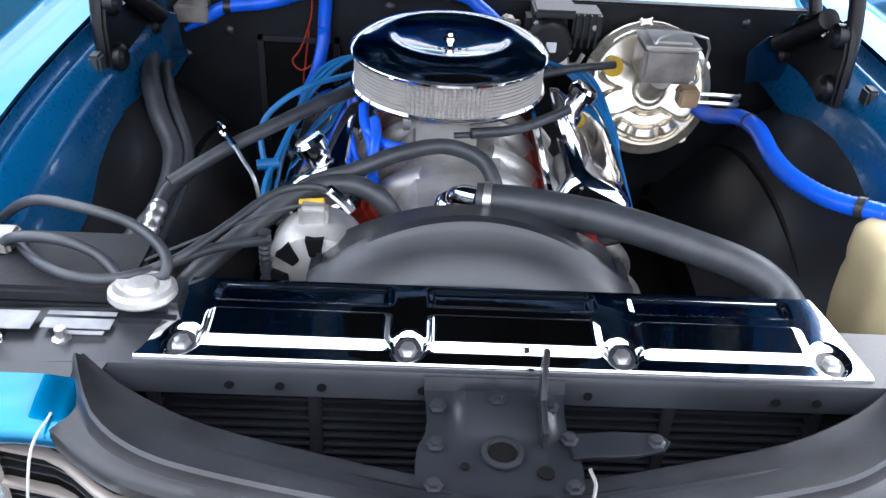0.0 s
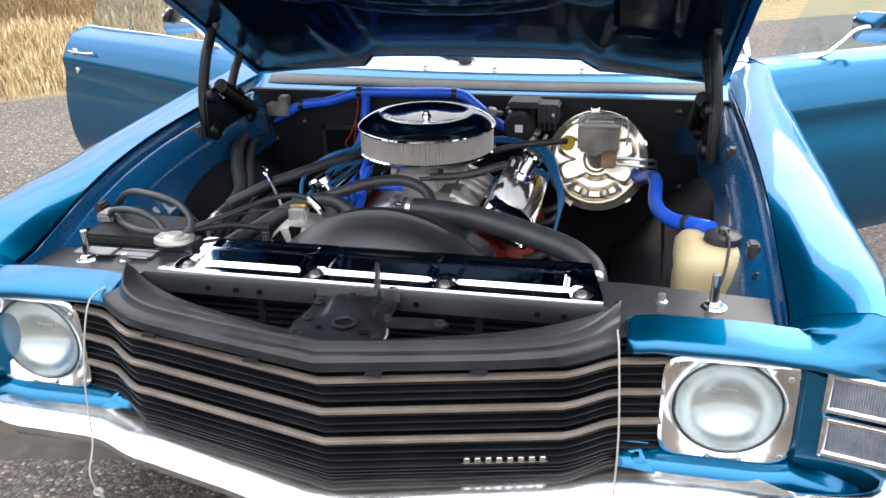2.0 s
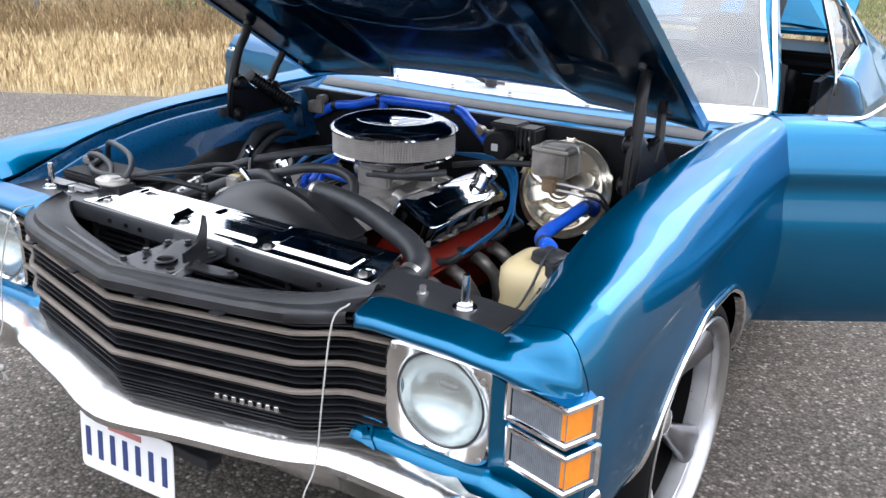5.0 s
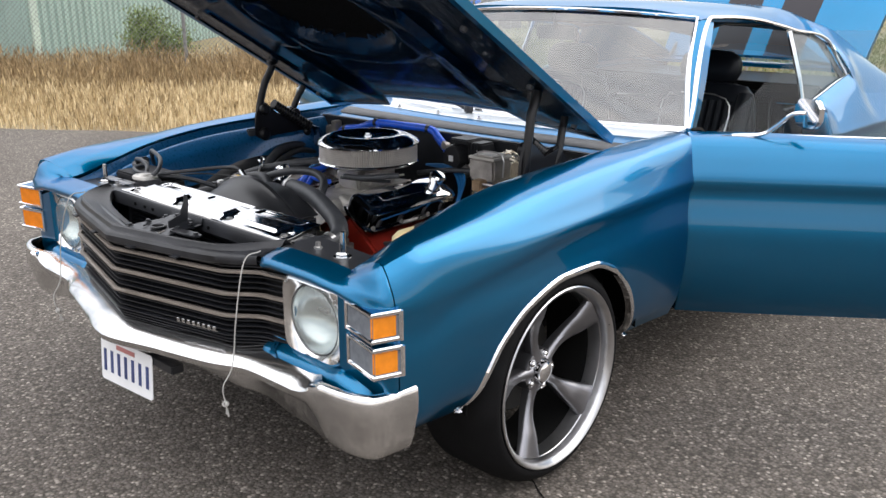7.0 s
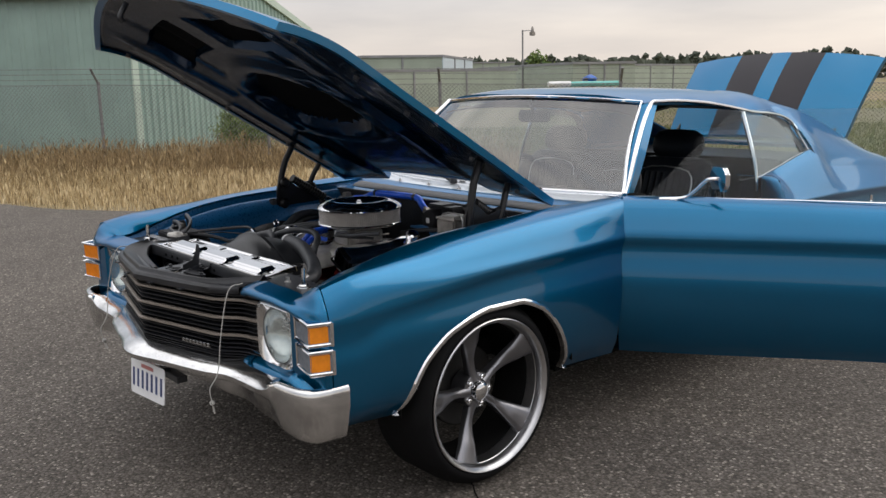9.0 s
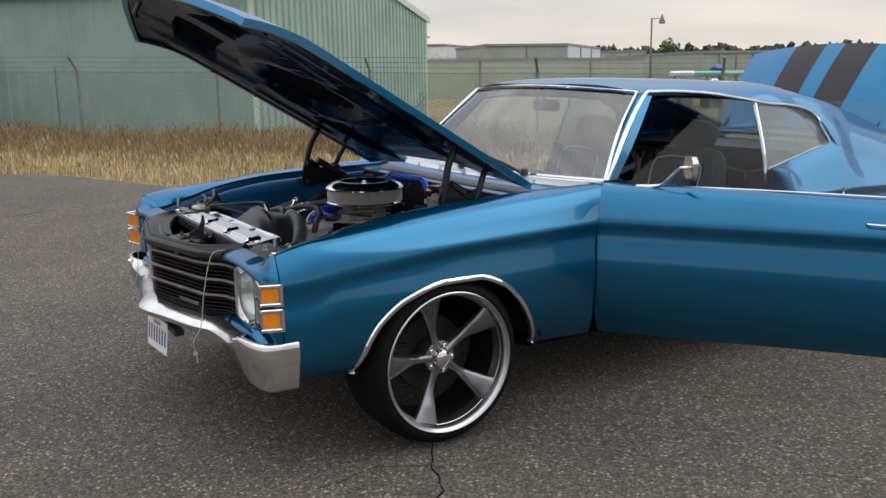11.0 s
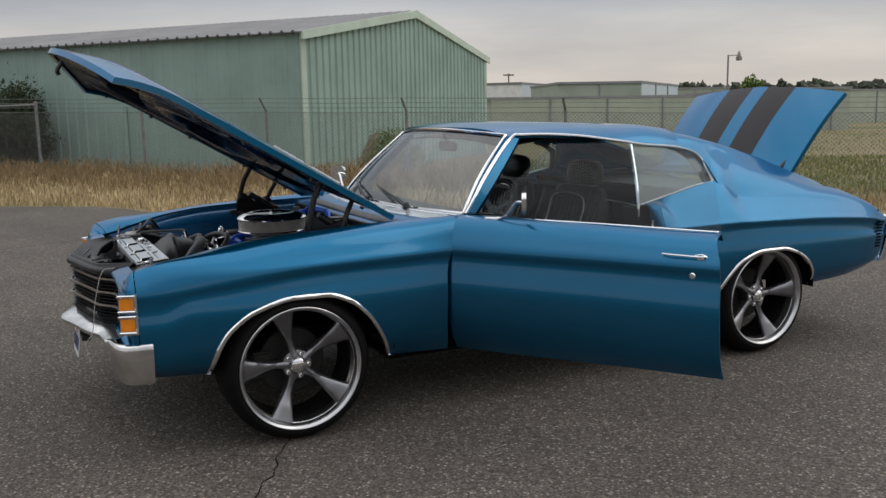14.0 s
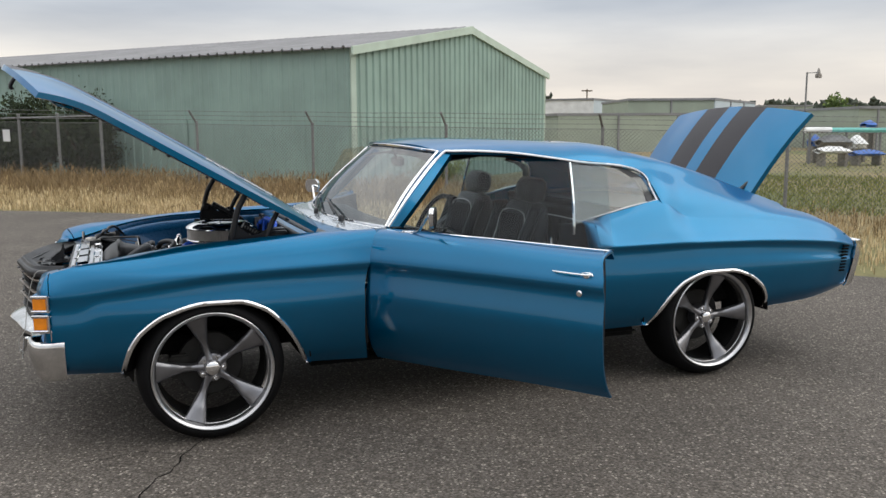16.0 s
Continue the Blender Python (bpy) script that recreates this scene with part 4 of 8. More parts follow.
tube(bm, [p, p + down * 0.05, p + down * 0.075 + Vector((0, 0.02, 0))], 0.010, 8)
part("hood_latch", bm, M_BLACK, hood, "black hood latch pin")
# raised letters on the rear edge of the stripe
for s in (1, -1):
    bm = B()
    for k in range(9):
        if k == 4:
            continue
        c = hood_pt(0.60 * s, 0.16 + 0.028 * k, -0.003)
        box(bm, -0.012, 0.012, -0.016, 0.016, 0, 0.005, 0.001, Matrix.Translation(c) @ HOOD.to_3x3().to_4x4())
    box(bm, -0.003, 0.003, -0.15, 0.13, -0.001, 0.002, 0, Matrix.Translation(hood_pt(0.60 * s, 0.272, -0.003)) @ HOOD.to_3x3().to_4x4())
    part("hood_badge", bm, M_WHITE, hood, "small pale badge lettering")


# hinges: a black pressed body with two arms up to the bonnet and a spring behind
FITTED[0] = True


def hinge(side, x):
    def P(dx, y, z):
        return Vector(((x + dx) * side, y, z))

    bm = B()
    for q, w in (((P(0, 0.055, 0.93), P(0, 0.068, 1.03), P(-0.008, 0.092, 1.12), P(-0.013, 0.116, 1.165), P(-0.016, 0.132, 1.195)), 0.015),
                 ((P(0, 0.215, 0.95), P(0, 0.235, 1.00), P(-0.01, 0.262, 1.06), P(-0.014, 0.272, 1.075), P(-0.018, 0.286, 1.10)), 0.013)):
        tube(bm, list(q), w, 10)
    plate = [(0.035, 0.895), (0.075, 0.885), (0.20, 0.905), (0.30, 0.885), (0.33, 0.915), (0.27, 0.965), (0.235, 1.02), (0.20, 1.01), (0.15, 0.985), (0.095, 1.045), (0.06, 1.05), (0.04, 0.99)]
    prism(bm, plate, Matrix.Translation(P(0.006, 0, 0)) @ Matrix(((0, 0, -side, 0), (1, 0, 0, 0), (0, 1, 0, 0), (0, 0, 0, 1))), 0.022, 0.006)
    for y, z, r in ((0.07, 0.92, 0.026), (0.078, 1.02, 0.024), (0.235, 0.99, 0.020), (0.29, 0.905, 0.018)):
        lathe(bm, [(0, -0.016), (r, -0.014), (r, 0.014), (r * 0.6, 0.022), (0, 0.022)], Matrix.Translation(P(-0.014, y, z)) @ Matrix.Rotation(radians(-90 * side), 4, "Y"), 16)
    part("hood_hinge", bm, M_HINGE, car, "black steel hood hinge with spring")
    bm = B()
    tube(bm, [P(-0.03, 0.115, 1.040), P(-0.032, 0.20, 0.988), P(-0.034, 0.295, 0.930)], 0.021, 12, 14, 0.004)
    part("hinge_spring", bm, M_HINGE, car, "black coil spring of the hood hinge")


hinge(1, 0.672)
hinge(-1, 0.712)

# boot lid, raised
FITTED[0] = False
LID = Matrix.Translation((0, 3.32, 1.020)) @ Matrix.Rotation(radians(55), 4, "X")


def lid_pt(u, v):
    a = abs(u)
    z = 0.05 * (1 - a ** 2.4) - 0.055 * v ** 3
    y = 0.70 * v * (1 - 0.02 * a) + 0.02 * (1 - a * a)
    return LID @ Vector(((0.63 + 0.045 * v) * u, y, z))


us = list(np.linspace(-1, 1, 41))
bm = B()
sheet(bm, [[lid_pt(u, v) for u in us] for v in np.linspace(0, 1, 25)])
bm.faces.ensure_lookup_table()
for i in range(24):
    for k in range(40):
        mid = (us[k] + us[k + 1]) / 2
        if 0.08 < abs(mid) < 0.45:
            bm.faces[i * 40 + k].material_index = 1
rim = [lid_pt(u, 1) for u in us] + [lid_pt(1, v) for v in np.linspace(1, 0, 25)[1:]] + [lid_pt(-u, 0) for u in us[1:]] + [lid_pt(-1, v) for v in np.linspace(0, 1, 25)[1:-1]]
down = LID.to_3x3() @ Vector((0, 0, -1))
cen = lid_pt(0, 0.5)
sheet(bm, [rim, [p + down * 0.03 for p in rim], [p + down * 0.03 + (cen - p) * 0.97 for p in rim]], loop=True)
bmesh.ops.remove_doubles(bm, verts=bm.verts, dist=0.0005)
lid = part("boot_lid", bm, [M_PAINT, M_STRIPE], car, "raised metallic blue boot lid with dark twin stripes")
for s in (-1, 1):
    bm = B()
    tube(bm, [(0.55 * s, 3.20, 0.90), (0.55 * s, 3.24, 1.0), lid_pt(0.88 * s, 0.25) + down * 0.03], 0.012, 8)
    part("lid_arm", bm, M_BLACK, lid)


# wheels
# iron with the shade behind the spokes put into its colour
M_SHADED_IRON = material("shaded_iron", (0.012, 0.011, 0.010), 0.6, 0.3, 0.3, 20.0)


def wheel(x_face, y, z, side, phase):
    """A deep-dished wheel whose rim lip lies at x_face; phase turns its spokes."""
    m = (Matrix.Translation((x_face, y, z)) if side > 0 else FLIP @ Matrix.Translation((x_face, y, z))) @ Matrix.Rotation(radians(90), 4, "Y") @ Matrix.Rotation(radians(90), 4, "Z")
    bm = B()
    lathe(bm, [(0.281, -0.004), (0.287, 0.003), (0.296, 0.004), (0.304, 0.000), (0.313, -0.008), (0.323, -0.020), (0.332, -0.036), (0.338, -0.055), (0.341, -0.080), (0.342, -0.11), (0.342, -0.235), (0.336, -0.252), (0.30, -0.262), (0.28, -0.255), (0.28, -0.02)], m, 72, closed=True)
    tyre = part("wheel", bm, M_TYRE, car, "low-profile tyre on a grey five-spoke alloy wheel")
    bm = B()
    lathe(bm, [(0.281, -0.002), (0.2815, 0.006), (0.278, 0.009), (0.271, 0.006), (0.264, -0.004), (0.2615, -0.012), (0.2600, -0.030), (0.258, -0.032), (0.256, -0.06), (0.252, -0.14), (0.252, -0.235), (0.262, -0.235), (0.266, -0.10), (0.278, -0.012)], m, 96, closed=True)
    part("rim", bm, M_RIM, tyre, "machined aluminium rim lip")
    # near-black sleeve paints the shade deep inside the aluminium barrel
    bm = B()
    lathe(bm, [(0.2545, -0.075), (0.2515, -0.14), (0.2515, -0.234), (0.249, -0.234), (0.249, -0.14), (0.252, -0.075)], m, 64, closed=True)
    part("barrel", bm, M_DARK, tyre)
    for k in range(5):
        bm = B()
        r = m @ Matrix.Rotation(radians(phase + 72 * k), 4, "Z")
        rows = []
        for i in range(19):
            s = i / 18
            rad = 0.040 + 0.216 * s
            half = 0.021 - 0.006 * math.sin(math.pi * min(1.0, s * 1.5)) + 0.034 * s ** 2.6
            h = -0.074 - 0.010 * math.sin(math.pi * min(1.0, s * 1.4)) + 0.046 * s ** 1.7
            t = 0.034 - 0.012 * s
            rows.append([r @ Vector(q) for q in ((rad, -half, h - t), (rad, -half, h - 0.010), (rad, -half * 0.88, h - 0.003), (rad, -half * 0.5, h + 0.003), (rad, 0, h + 0.005 * (1 - s)), (rad, half * 0.5, h + 0.003), (rad, half * 0.88, h - 0.003), (rad, half, h - 0.010), (rad, half, h - t))])
        sheet(bm, rows, 0.004)
        part("spoke", bm, M_WHEEL, tyre)
    bm = B()
    lathe(bm, [(0.066, -0.15), (0.070, -0.090), (0.066, -0.080), (0.058, -0.077), (0.034, -0.077)], m, 40)
    hub = part("hub", bm, M_WHEEL, tyre, "wheel hub with lug nuts")
    for k in range(5):
        bm = B()
        a = radians(phase + 36 + 72 * k)
        at = m @ Matrix.Translation((0.053 * math.cos(a), 0.053 * math.sin(a), -0.077))
        lathe(bm, [(0.0135, -0.004), (0.0135, 0.002), (0.0115, 0.002), (0.0115, -0.002), (0.008, -0.002), (0.008, 0.007), (0.005, 0.010), (0, 0.010)], at, 12)
        part("lug_nut", bm, M_CHROME, hub, "bright recessed lug nut")
    bm = B()
    lathe(bm, [(0.036, -0.080), (0.0355, -0.062), (0.032, -0.054), (0.022, -0.049), (0.010, -0.047), (0, -0.0465)], m, 32)
    part("centre_cap", bm, M_CHROME, tyre, "polished chrome centre cap")
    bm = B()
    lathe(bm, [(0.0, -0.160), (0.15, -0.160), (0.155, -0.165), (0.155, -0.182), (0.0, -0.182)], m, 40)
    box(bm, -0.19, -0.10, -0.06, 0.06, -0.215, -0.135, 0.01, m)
    part("brake_disc", bm, M_SHADED_IRON, tyre, "iron brake disc and caliper, darkened for the shade behind the spokes")
    return tyre


wheel(0.935, 0.002, 0.352, 1, 105)
wheel(0.937, 2.847, 0.352, 1, 76)
wheel(0.935, 0.002, 0.352, -1, 20)
wheel(0.937, 2.847, 0.352, -1, 40)

# ---- the car: nose ----
FITTED[0] = True


def GRILLE(a):
    return float(np.interp(a, [0, 0.412, 0.487, 0.57], [-0.957, -0.862, -0.803, -0.785]))


def gx(n=49, half=0.57):
    return [half * (-1 + 2 * k / (n - 1)) for k in range(n)]


# header panel above the grille: a pale flat band, a ridge, and a slope down to the opening; its ends sweep back to the radiator support
FITTED[0] = False
LIP = curve([0, 0.22, 0.34, 0.405, 0.45, 0.475, 0.492], [-0.880, -0.834, -0.806, -0.784, -0.756, -0.736, -0.722])
RIDGE = curve([0, 0.14, 0.34, 0.40, 0.44, 0.47, 0.492], [-0.856, -0.829, -0.783, -0.756, -0.722, -0.672, -0.625])
OPEN = curve([0, 0.09, 0.19, 0.33, 0.40, 0.44, 0.47, 0.492], [-0.757, -0.747, -0.728, -0.697, -0.668, -0.645, -0.622, -0.605])
OPEN_Z = curve([0, 0.1, 0.20, 0.33, 0.44, 0.492], [0.772, 0.773, 0.778, 0.788, 0.799, 0.806])
bm = B()
rows = []
for k in range(61):
    u = 0.492 * (-1 + k / 30)
    a = abs(u)
    f, r, o, zo = LIP(a), RIDGE(a), OPEN(a), OPEN_Z(a)
    up = 0.006 * step(a, 0.36, 0.48)
    line = [(f + 0.004, 0.772), (f, 0.776), (f - 0.001, 0.792), (f + 0.003, 0.797)]
    line += [(f + (r - f) * t, 0.799 + 0.006 * t) for t in (0.25, 0.55, 0.72)] + [(f + (r - f) * 0.85, 0.808), (f + (r - f) * 0.95, 0.8145 + up), (r + 0.004, 0.817 + up)]
    line += [(r + (o - r) * t, 0.816 + up + (zo - 0.816 - up) * (t * t * (3 - 2 * t)) ** 0.9) for t in (0.14, 0.28, 0.45, 0.65, 0.85, 1.0)] + [(o + 0.004, zo - 0.004), (o + 0.004, zo - 0.03)]
    rows.append([(u - 0.018, y, z) for y, z in line])
sheet(bm, rows, 0.0025)
header = part("header_panel", bm, M_FILLER, car, "satin black filler panel above the grille")
for u in (-0.34, -0.12, 0.10, 0.27):
    bm = B()
    box(bm, u - 0.018 - 0.014, u - 0.018 + 0.014, LIP(abs(u)) - 0.012, LIP(abs(u)) + 0.006, 0.771, 0.7755, 0.001)
    part("grille_clip", bm, M_BLACK, header)
FITTED[0] = True

# grille: three bright bars and thin black fins between them
bm = B()
sheet(bm, [[(x, min(GRILLE(abs(x)) + 0.075, -0.777), z) for x in gx(25, 0.565)] for z in (0.565, 0.825)], 0.004)
grille = part("grille", bm, M_DARK, car, "black grille with three pale bars")


def bar(name, z, deep, high, mat, out=0.0, label="", half=0.57):
    bm = B()
    rows = []
    for x in gx(49, half):
        y = GRILLE(abs(x)) - out
        rows.append([Vector(q) for q in ((x, y + deep, z - high * 0.4), (x, y + 0.004, z - high / 2), (x, y, z - high * 0.3), (x, y, z + high * 0.3), (x, y + 0.004, z + high / 2), (x, y + deep, z + high * 0.5))])
    sheet(bm, rows, loop=True)
    return part(name, bm, mat, grille, label)


M_BAR = material("pale_bronze_trim", (0.22, 0.19, 0.165), 0.42, 0.4, 0.15, 15.0)
for z in (0.795, 0.733, 0.672):
    bar("grille_bar", z, 0.012, 0.0095, M_BAR, 0.004, "pale satin metal grille bar")
for z0 in (0.825, 0.7645, 0.7025, 0.641):
    for k in range(3):
        bar("grille_fin", z0 - 0.0155 * (k - 1) - (0.002 if z0 > 0.82 else 0), 0.05, 0.0045, M_BLACK, -0.010)
for k in range(4):
    bar("grille_fin", 0.614 - 0.012 * k, 0.05, 0.005, M_BLACK, -0.004 - 0.004 * k)
bar("grille_lip", 0.565, 0.06, 0.012, M_BLACK_DUST, -0.004)
# patches of the far grille where the paint is worn pale
bm = B()
for k, (x, z) in enumerate(((-0.20, 0.767), (-0.14, 0.705), (-0.10, 0.762), (-0.08, 0.702), (-0.26, 0.702))):
    box(bm, x - 0.02, x + 0.02, GRILLE(abs(x)) + 0.035, GRILLE(abs(x)) + 0.04, z - 0.012, z + 0.012, 0.001)
part("inner_bracket", bm, M_STEEL, grille)
# badge: a row of small raised pale blocks
bm = B()
for k in range(8):
    x = 0.236 + 0.0185 * k
    ang = math.atan2(GRILLE(x + 0.02) - GRILLE(x), 0.02)
    m = Matrix.Translation((x + 0.006, GRILLE(x) - 0.0005, 0.628)) @ Matrix.Rotation(ang, 4, "Z")
    box(bm, -0.0055, 0.0055, -0.003, 0.004, -0.0065, 0.0065, 0.0015, m)
    box(bm, -0.0094, 0.0094, 0.001, 0.003, -0.0075, -0.006, 0, m)
part("grille_badge", bm, M_CHROME_OLD, grille, "small silver badge on the grille")


# fender extensions: one skin from the seam round the corner and over the lamps
FITTED[0] = False


def nose_front(x):
    """The front of the extension at x: from the inner top edge forward, over the brow and down to the valance; 37 points."""
    out = []
    tab = 0.006 * step(x, 0.54, 0.49)
    for k in range(11):
        t = k / 10
        out.append(Vector((x, -0.655 - 0.062 * t, 0.8175 - 0.006 * step(x, 0.68, 0.78) - 0.008 * t - 0.006 * t ** 3 - tab)))
    z1 = out[-1].z
    out += [Vector((x, y, z1 + dz)) for y, dz in ((-0.724, -0.004), (-0.729, -0.010), (-0.731, -0.016), (-0.728, -0.023), (-0.714, -0.028), (-0.692, -0.030))]
    face = -0.772 - 0.026 * min(1.0, max(0.0, (x - 0.770) / 0.012))
    z2 = z1 - 0.034
    low = fitted(Vector((x, face + (0.09 if 0.58 < x < 0.77 else 0.0), 0.618)))
    out += [Vector((x, low.y, z2 + (low.z - z2) * k / 11)) for k in range(12)]
    out += [fitted(Vector((x, y, z))) for y, z in ((-0.776, 0.611), (-0.786, 0.604), (-0.800, 0.599), (-0.809, 0.592), (-0.814, 0.580), (-0.820, 0.565), (-0.824, 0.550), (-0.82, 0.535))]
    return out


bm = B()
seam = [fitted(p - Vector((0, 0.004, 0))) for p in fender_row(-0.706)]
rows = [seam]
last = nose_front(0.785)
for i in range(1, 20):
    t = i / 20
    row = []
    for p, q in zip(seam, last):
        c = Vector((p.x + 0.004, min(q.y, -0.711) if q.z < last[10].z - 0.001 else q.y - 0.012, (p.z * 0.6 + q.z * 0.4)))
        a, b = p.lerp(c, 0.80), q.lerp(c, 0.80)
        row.append(p * (1 - t) ** 3 + a * 3 * t * (1 - t) ** 2 + b * 3 * t * t * (1 - t) + q * t ** 3)
    rows.append(row)
rows += [nose_front(float(x)) for x in [0.785, 0.782, 0.770] + [0.7695] + list(np.linspace(0.75, 0.590, 10)) + [0.5805, 0.5795] + list(np.linspace(0.565, 0.500, 6))]
for d, lift in ((0.494, 0.0), (0.489, 0.004), (0.487, 0.010)):
    rows.append([Vector((d, min(max(p.y, -0.722 + lift), -0.660 - lift) if k < 15 else p.y, p.z - lift * 0.4)) for k, p in enumerate(nose_front(d))])
sheet(bm, rows, 0.004)
both_sides("fender_extension", bm, M_PAINT, car, "blue fender extension round the lamps", 50)
FITTED[0] = True


# headlamps
def soft_square(w, h, n=72, p=7.0):
    """A square with rounded corners, its points at even angles."""
    out = []
    for k in range(n):
        a = math.tau * k / n
        r = (abs(2 * math.cos(a) / w) ** p + abs(2 * math.sin(a) / h) ** p) ** (-1 / p)
        out.append((r * math.cos(a), r * math.sin(a)))
    return out


def headlamp(side):
    c = Vector((0.674 * side, -0.775, 0.708))
    m = Matrix.Translation(c) @ Matrix.Rotation(radians(90), 4, "X")
    bm = B()
    outer, outer2 = soft_square(0.228, 0.204), soft_square(0.216, 0.192)
    n = len(outer)
    hole = []
    for k in range(n):
        x, y = outer[k]
        a = math.atan2(y, x)
        hole.append((0.093 * math.cos(a), 0.093 * math.sin(a)))
    sheet(bm, [[m @ Vector((x, y, -0.002)) for x, y in outer], [m @ Vector((x, y, 0.012)) for x, y in outer], [m @ Vector((x, y, 0.016)) for x, y in outer2],
               [m @ Vector((x * 1.06, y * 1.06, 0.010)) for x, y in hole], [m @ Vector((x, y, 0.004)) for x, y in hole], [m @ Vector((x, y, -0.03)) for x, y in hole]], loop=True)
    lamp = part("headlamp", bm, M_CHROME_OLD, car, "round sealed-beam headlamp in a worn chrome bezel")
    bm = B()
    lathe(bm, [(0.093, -0.006), (0.093, 0.003), (0.090, 0.005), (0.089, -0.004)], m, 48, closed=True)
    part("rubber_ring", bm, M_RUBBER, lamp)
    bm = B()
    rows = []
    for i in range(121):
        x = -0.0899 + 0.1798 * i / 120
        h = math.sqrt(max(1e-6, 0.090 ** 2 - x * x))
        row = []
        for k in range(25):
            y = h * math.sin(math.pi / 2 * (-1 + k / 12))
            r = math.hypot(x, y) / 0.090
            flute = 0.0010 * math.cos(math.tau * x / 0.0075) * (1 if r < 0.86 else 0) * (0.35 if abs(y) < 0.03 else 1.0)
            row.append(m @ Vector((x, y, 0.002 + 0.020 * math.sqrt(max(0, 1 - r * r * 0.999)) + flute)))
        rows.append(row)
    sheet(bm, rows)
    part("lens", bm, M_HEADLENS, lamp, "clear fluted headlamp lens", 70).visible_shadow = False
    bm = B()
    lathe(bm, [(0.089, 0.0), (0.086, -0.012), (0.076, -0.030), (0.060, -0.045), (0.040, -0.056), (0.018, -0.062), (0.0, -0.063)], m, 40)
    part("reflector", bm, M_REFLECT, lamp, "bright bowl reflector")
    bm = B()
    box(bm, -0.020, 0.020, 0.012, 0.022, -0.030, -0.024, 0.002, m)
    part("bulb_shield", bm, M_STEEL, lamp)
    for dx, dz in ((-0.093, 0.086), (0.093, -0.086), (0.094, 0.070)):
        bm = B()
        lathe(bm, [(0.006, 0.012), (0.005, 0.017), (0, 0.017)], m @ Matrix.Translation((dx, dz, 0)), 8)
        part("screw", bm, M_STEEL, lamp)
    return lamp


headlamp(1)
headlamp(-1)


# corner lamps wrapping round the fender: clear in front, amber at the side
def corner_lamp(side, z0, z1, dx):
    f = Matrix.Identity(4) if side > 0 else FLIP
    line = [Vector((0.824 + dx, -0.796, 0)), Vector((0.941 + dx, -0.824, 0)), Vector((0.963 + dx, -0.765, 0))]
    bm = B()
    back = [p + Vector((-0.012 if k < 2 else -0.05, 0.04, 0)) for k, p in enumerate(line)]
    sheet(bm, [[f @ (p + Vector((0, 0, z0))) for p in back], [f @ (p + Vector((0, 0, z0))) for p in line], [f @ (p + Vector((0, 0, z1))) for p in line], [f @ (p + Vector((0, 0, z1))) for p in back]], 0.002)
    lamp = part("corner_lamp", bm, M_PAINT, car, "chrome-framed corner lamp with clear and amber lens")
    bm = B()
    o = [Vector((0, -0.005, 0)), Vector((0.003, -0.006, 0)), Vector((0.006, 0, 0))]
    ring = [line[0] + o[0], line[1] + o[1], line[2] + o[2]]
    for z, w in ((z0 + 0.004, 0.006), (z1 - 0.004, 0.006)):
        rows = []
        for p in ring:
            rows.append([f @ (p + Vector((0, 0, z - w))), f @ (p + Vector((0.001, -0.005, z - w * 0.5))), f @ (p + Vector((0.001, -0.005, z + w * 0.5))), f @ (p + Vector((0, 0, z + w))), f @ (p + Vector((-0.006, 0.010, z)))])
        sheet(bm, rows, loop=True)
    for p in (ring[0], ring[2]):
        tube(bm, [f @ (p + Vector((0, 0, z0))), f @ (p + Vector((0, 0, z1)))], 0.006, 6, smooth=False)
    part("lamp_frame", bm, M_CHROME, lamp, "chrome lamp frame")
    bm = B()
    n = 26
    a, b = line[0] + Vector((0.006, -0.003, 0)), line[1].lerp(line[0], 0.07) + Vector((0, -0.003, 0))
    rows = [[], []]
    for k in range(n * 2 + 1):
        p = a.lerp(b, k / (2 * n)) + Vector((0, 0.002 if k % 2 else 0, 0))
        rows[0].append(f @ (p + Vector((0, 0, z0 + 0.008))))
        rows[1].append(f @ (p + Vector((0, 0, z1 - 0.008))))
    sheet(bm, rows, 0.003)
    part("front_lens", bm, M_LENS if side > 0 else M_AMBER, lamp, "ribbed clear lens" if side > 0 else "ribbed amber lens", 15)
    bm = B()
    a2, b2 = line[1] + Vector((0.002, -0.002, 0)), line[2] + Vector((0.002, 0, 0))
    rows = [[f @ (p + Vector((0, 0, z))) for p in (b, a2, a2.lerp(b2, 0.5), a2.lerp(b2, 0.86))] for z in (z0 + 0.012, (z0 + z1) / 2, z1 - 0.012)]
    sheet(bm, rows, 0.003)
    part("amber_lens", bm, M_AMBER, lamp, "amber side lens")
    bm = B()
    rows = [[f @ (p + Vector((0, 0, z))) for p in (a2.lerp(b2, 0.0), b2)] for z in (z0 + 0.008, z1 - 0.008)]
    sheet(bm, [[q - f.to_3x3() @ Vector((0.003, 0, 0)) for q in r] for r in rows], 0.002)
    part("lens_border", bm, M_LENS, lamp)
    return lamp


for s in (1, -1):
    corner_lamp(s, 0.728, 0.800, 0.0)
    corner_lamp(s, 0.641, 0.716, 0.004)

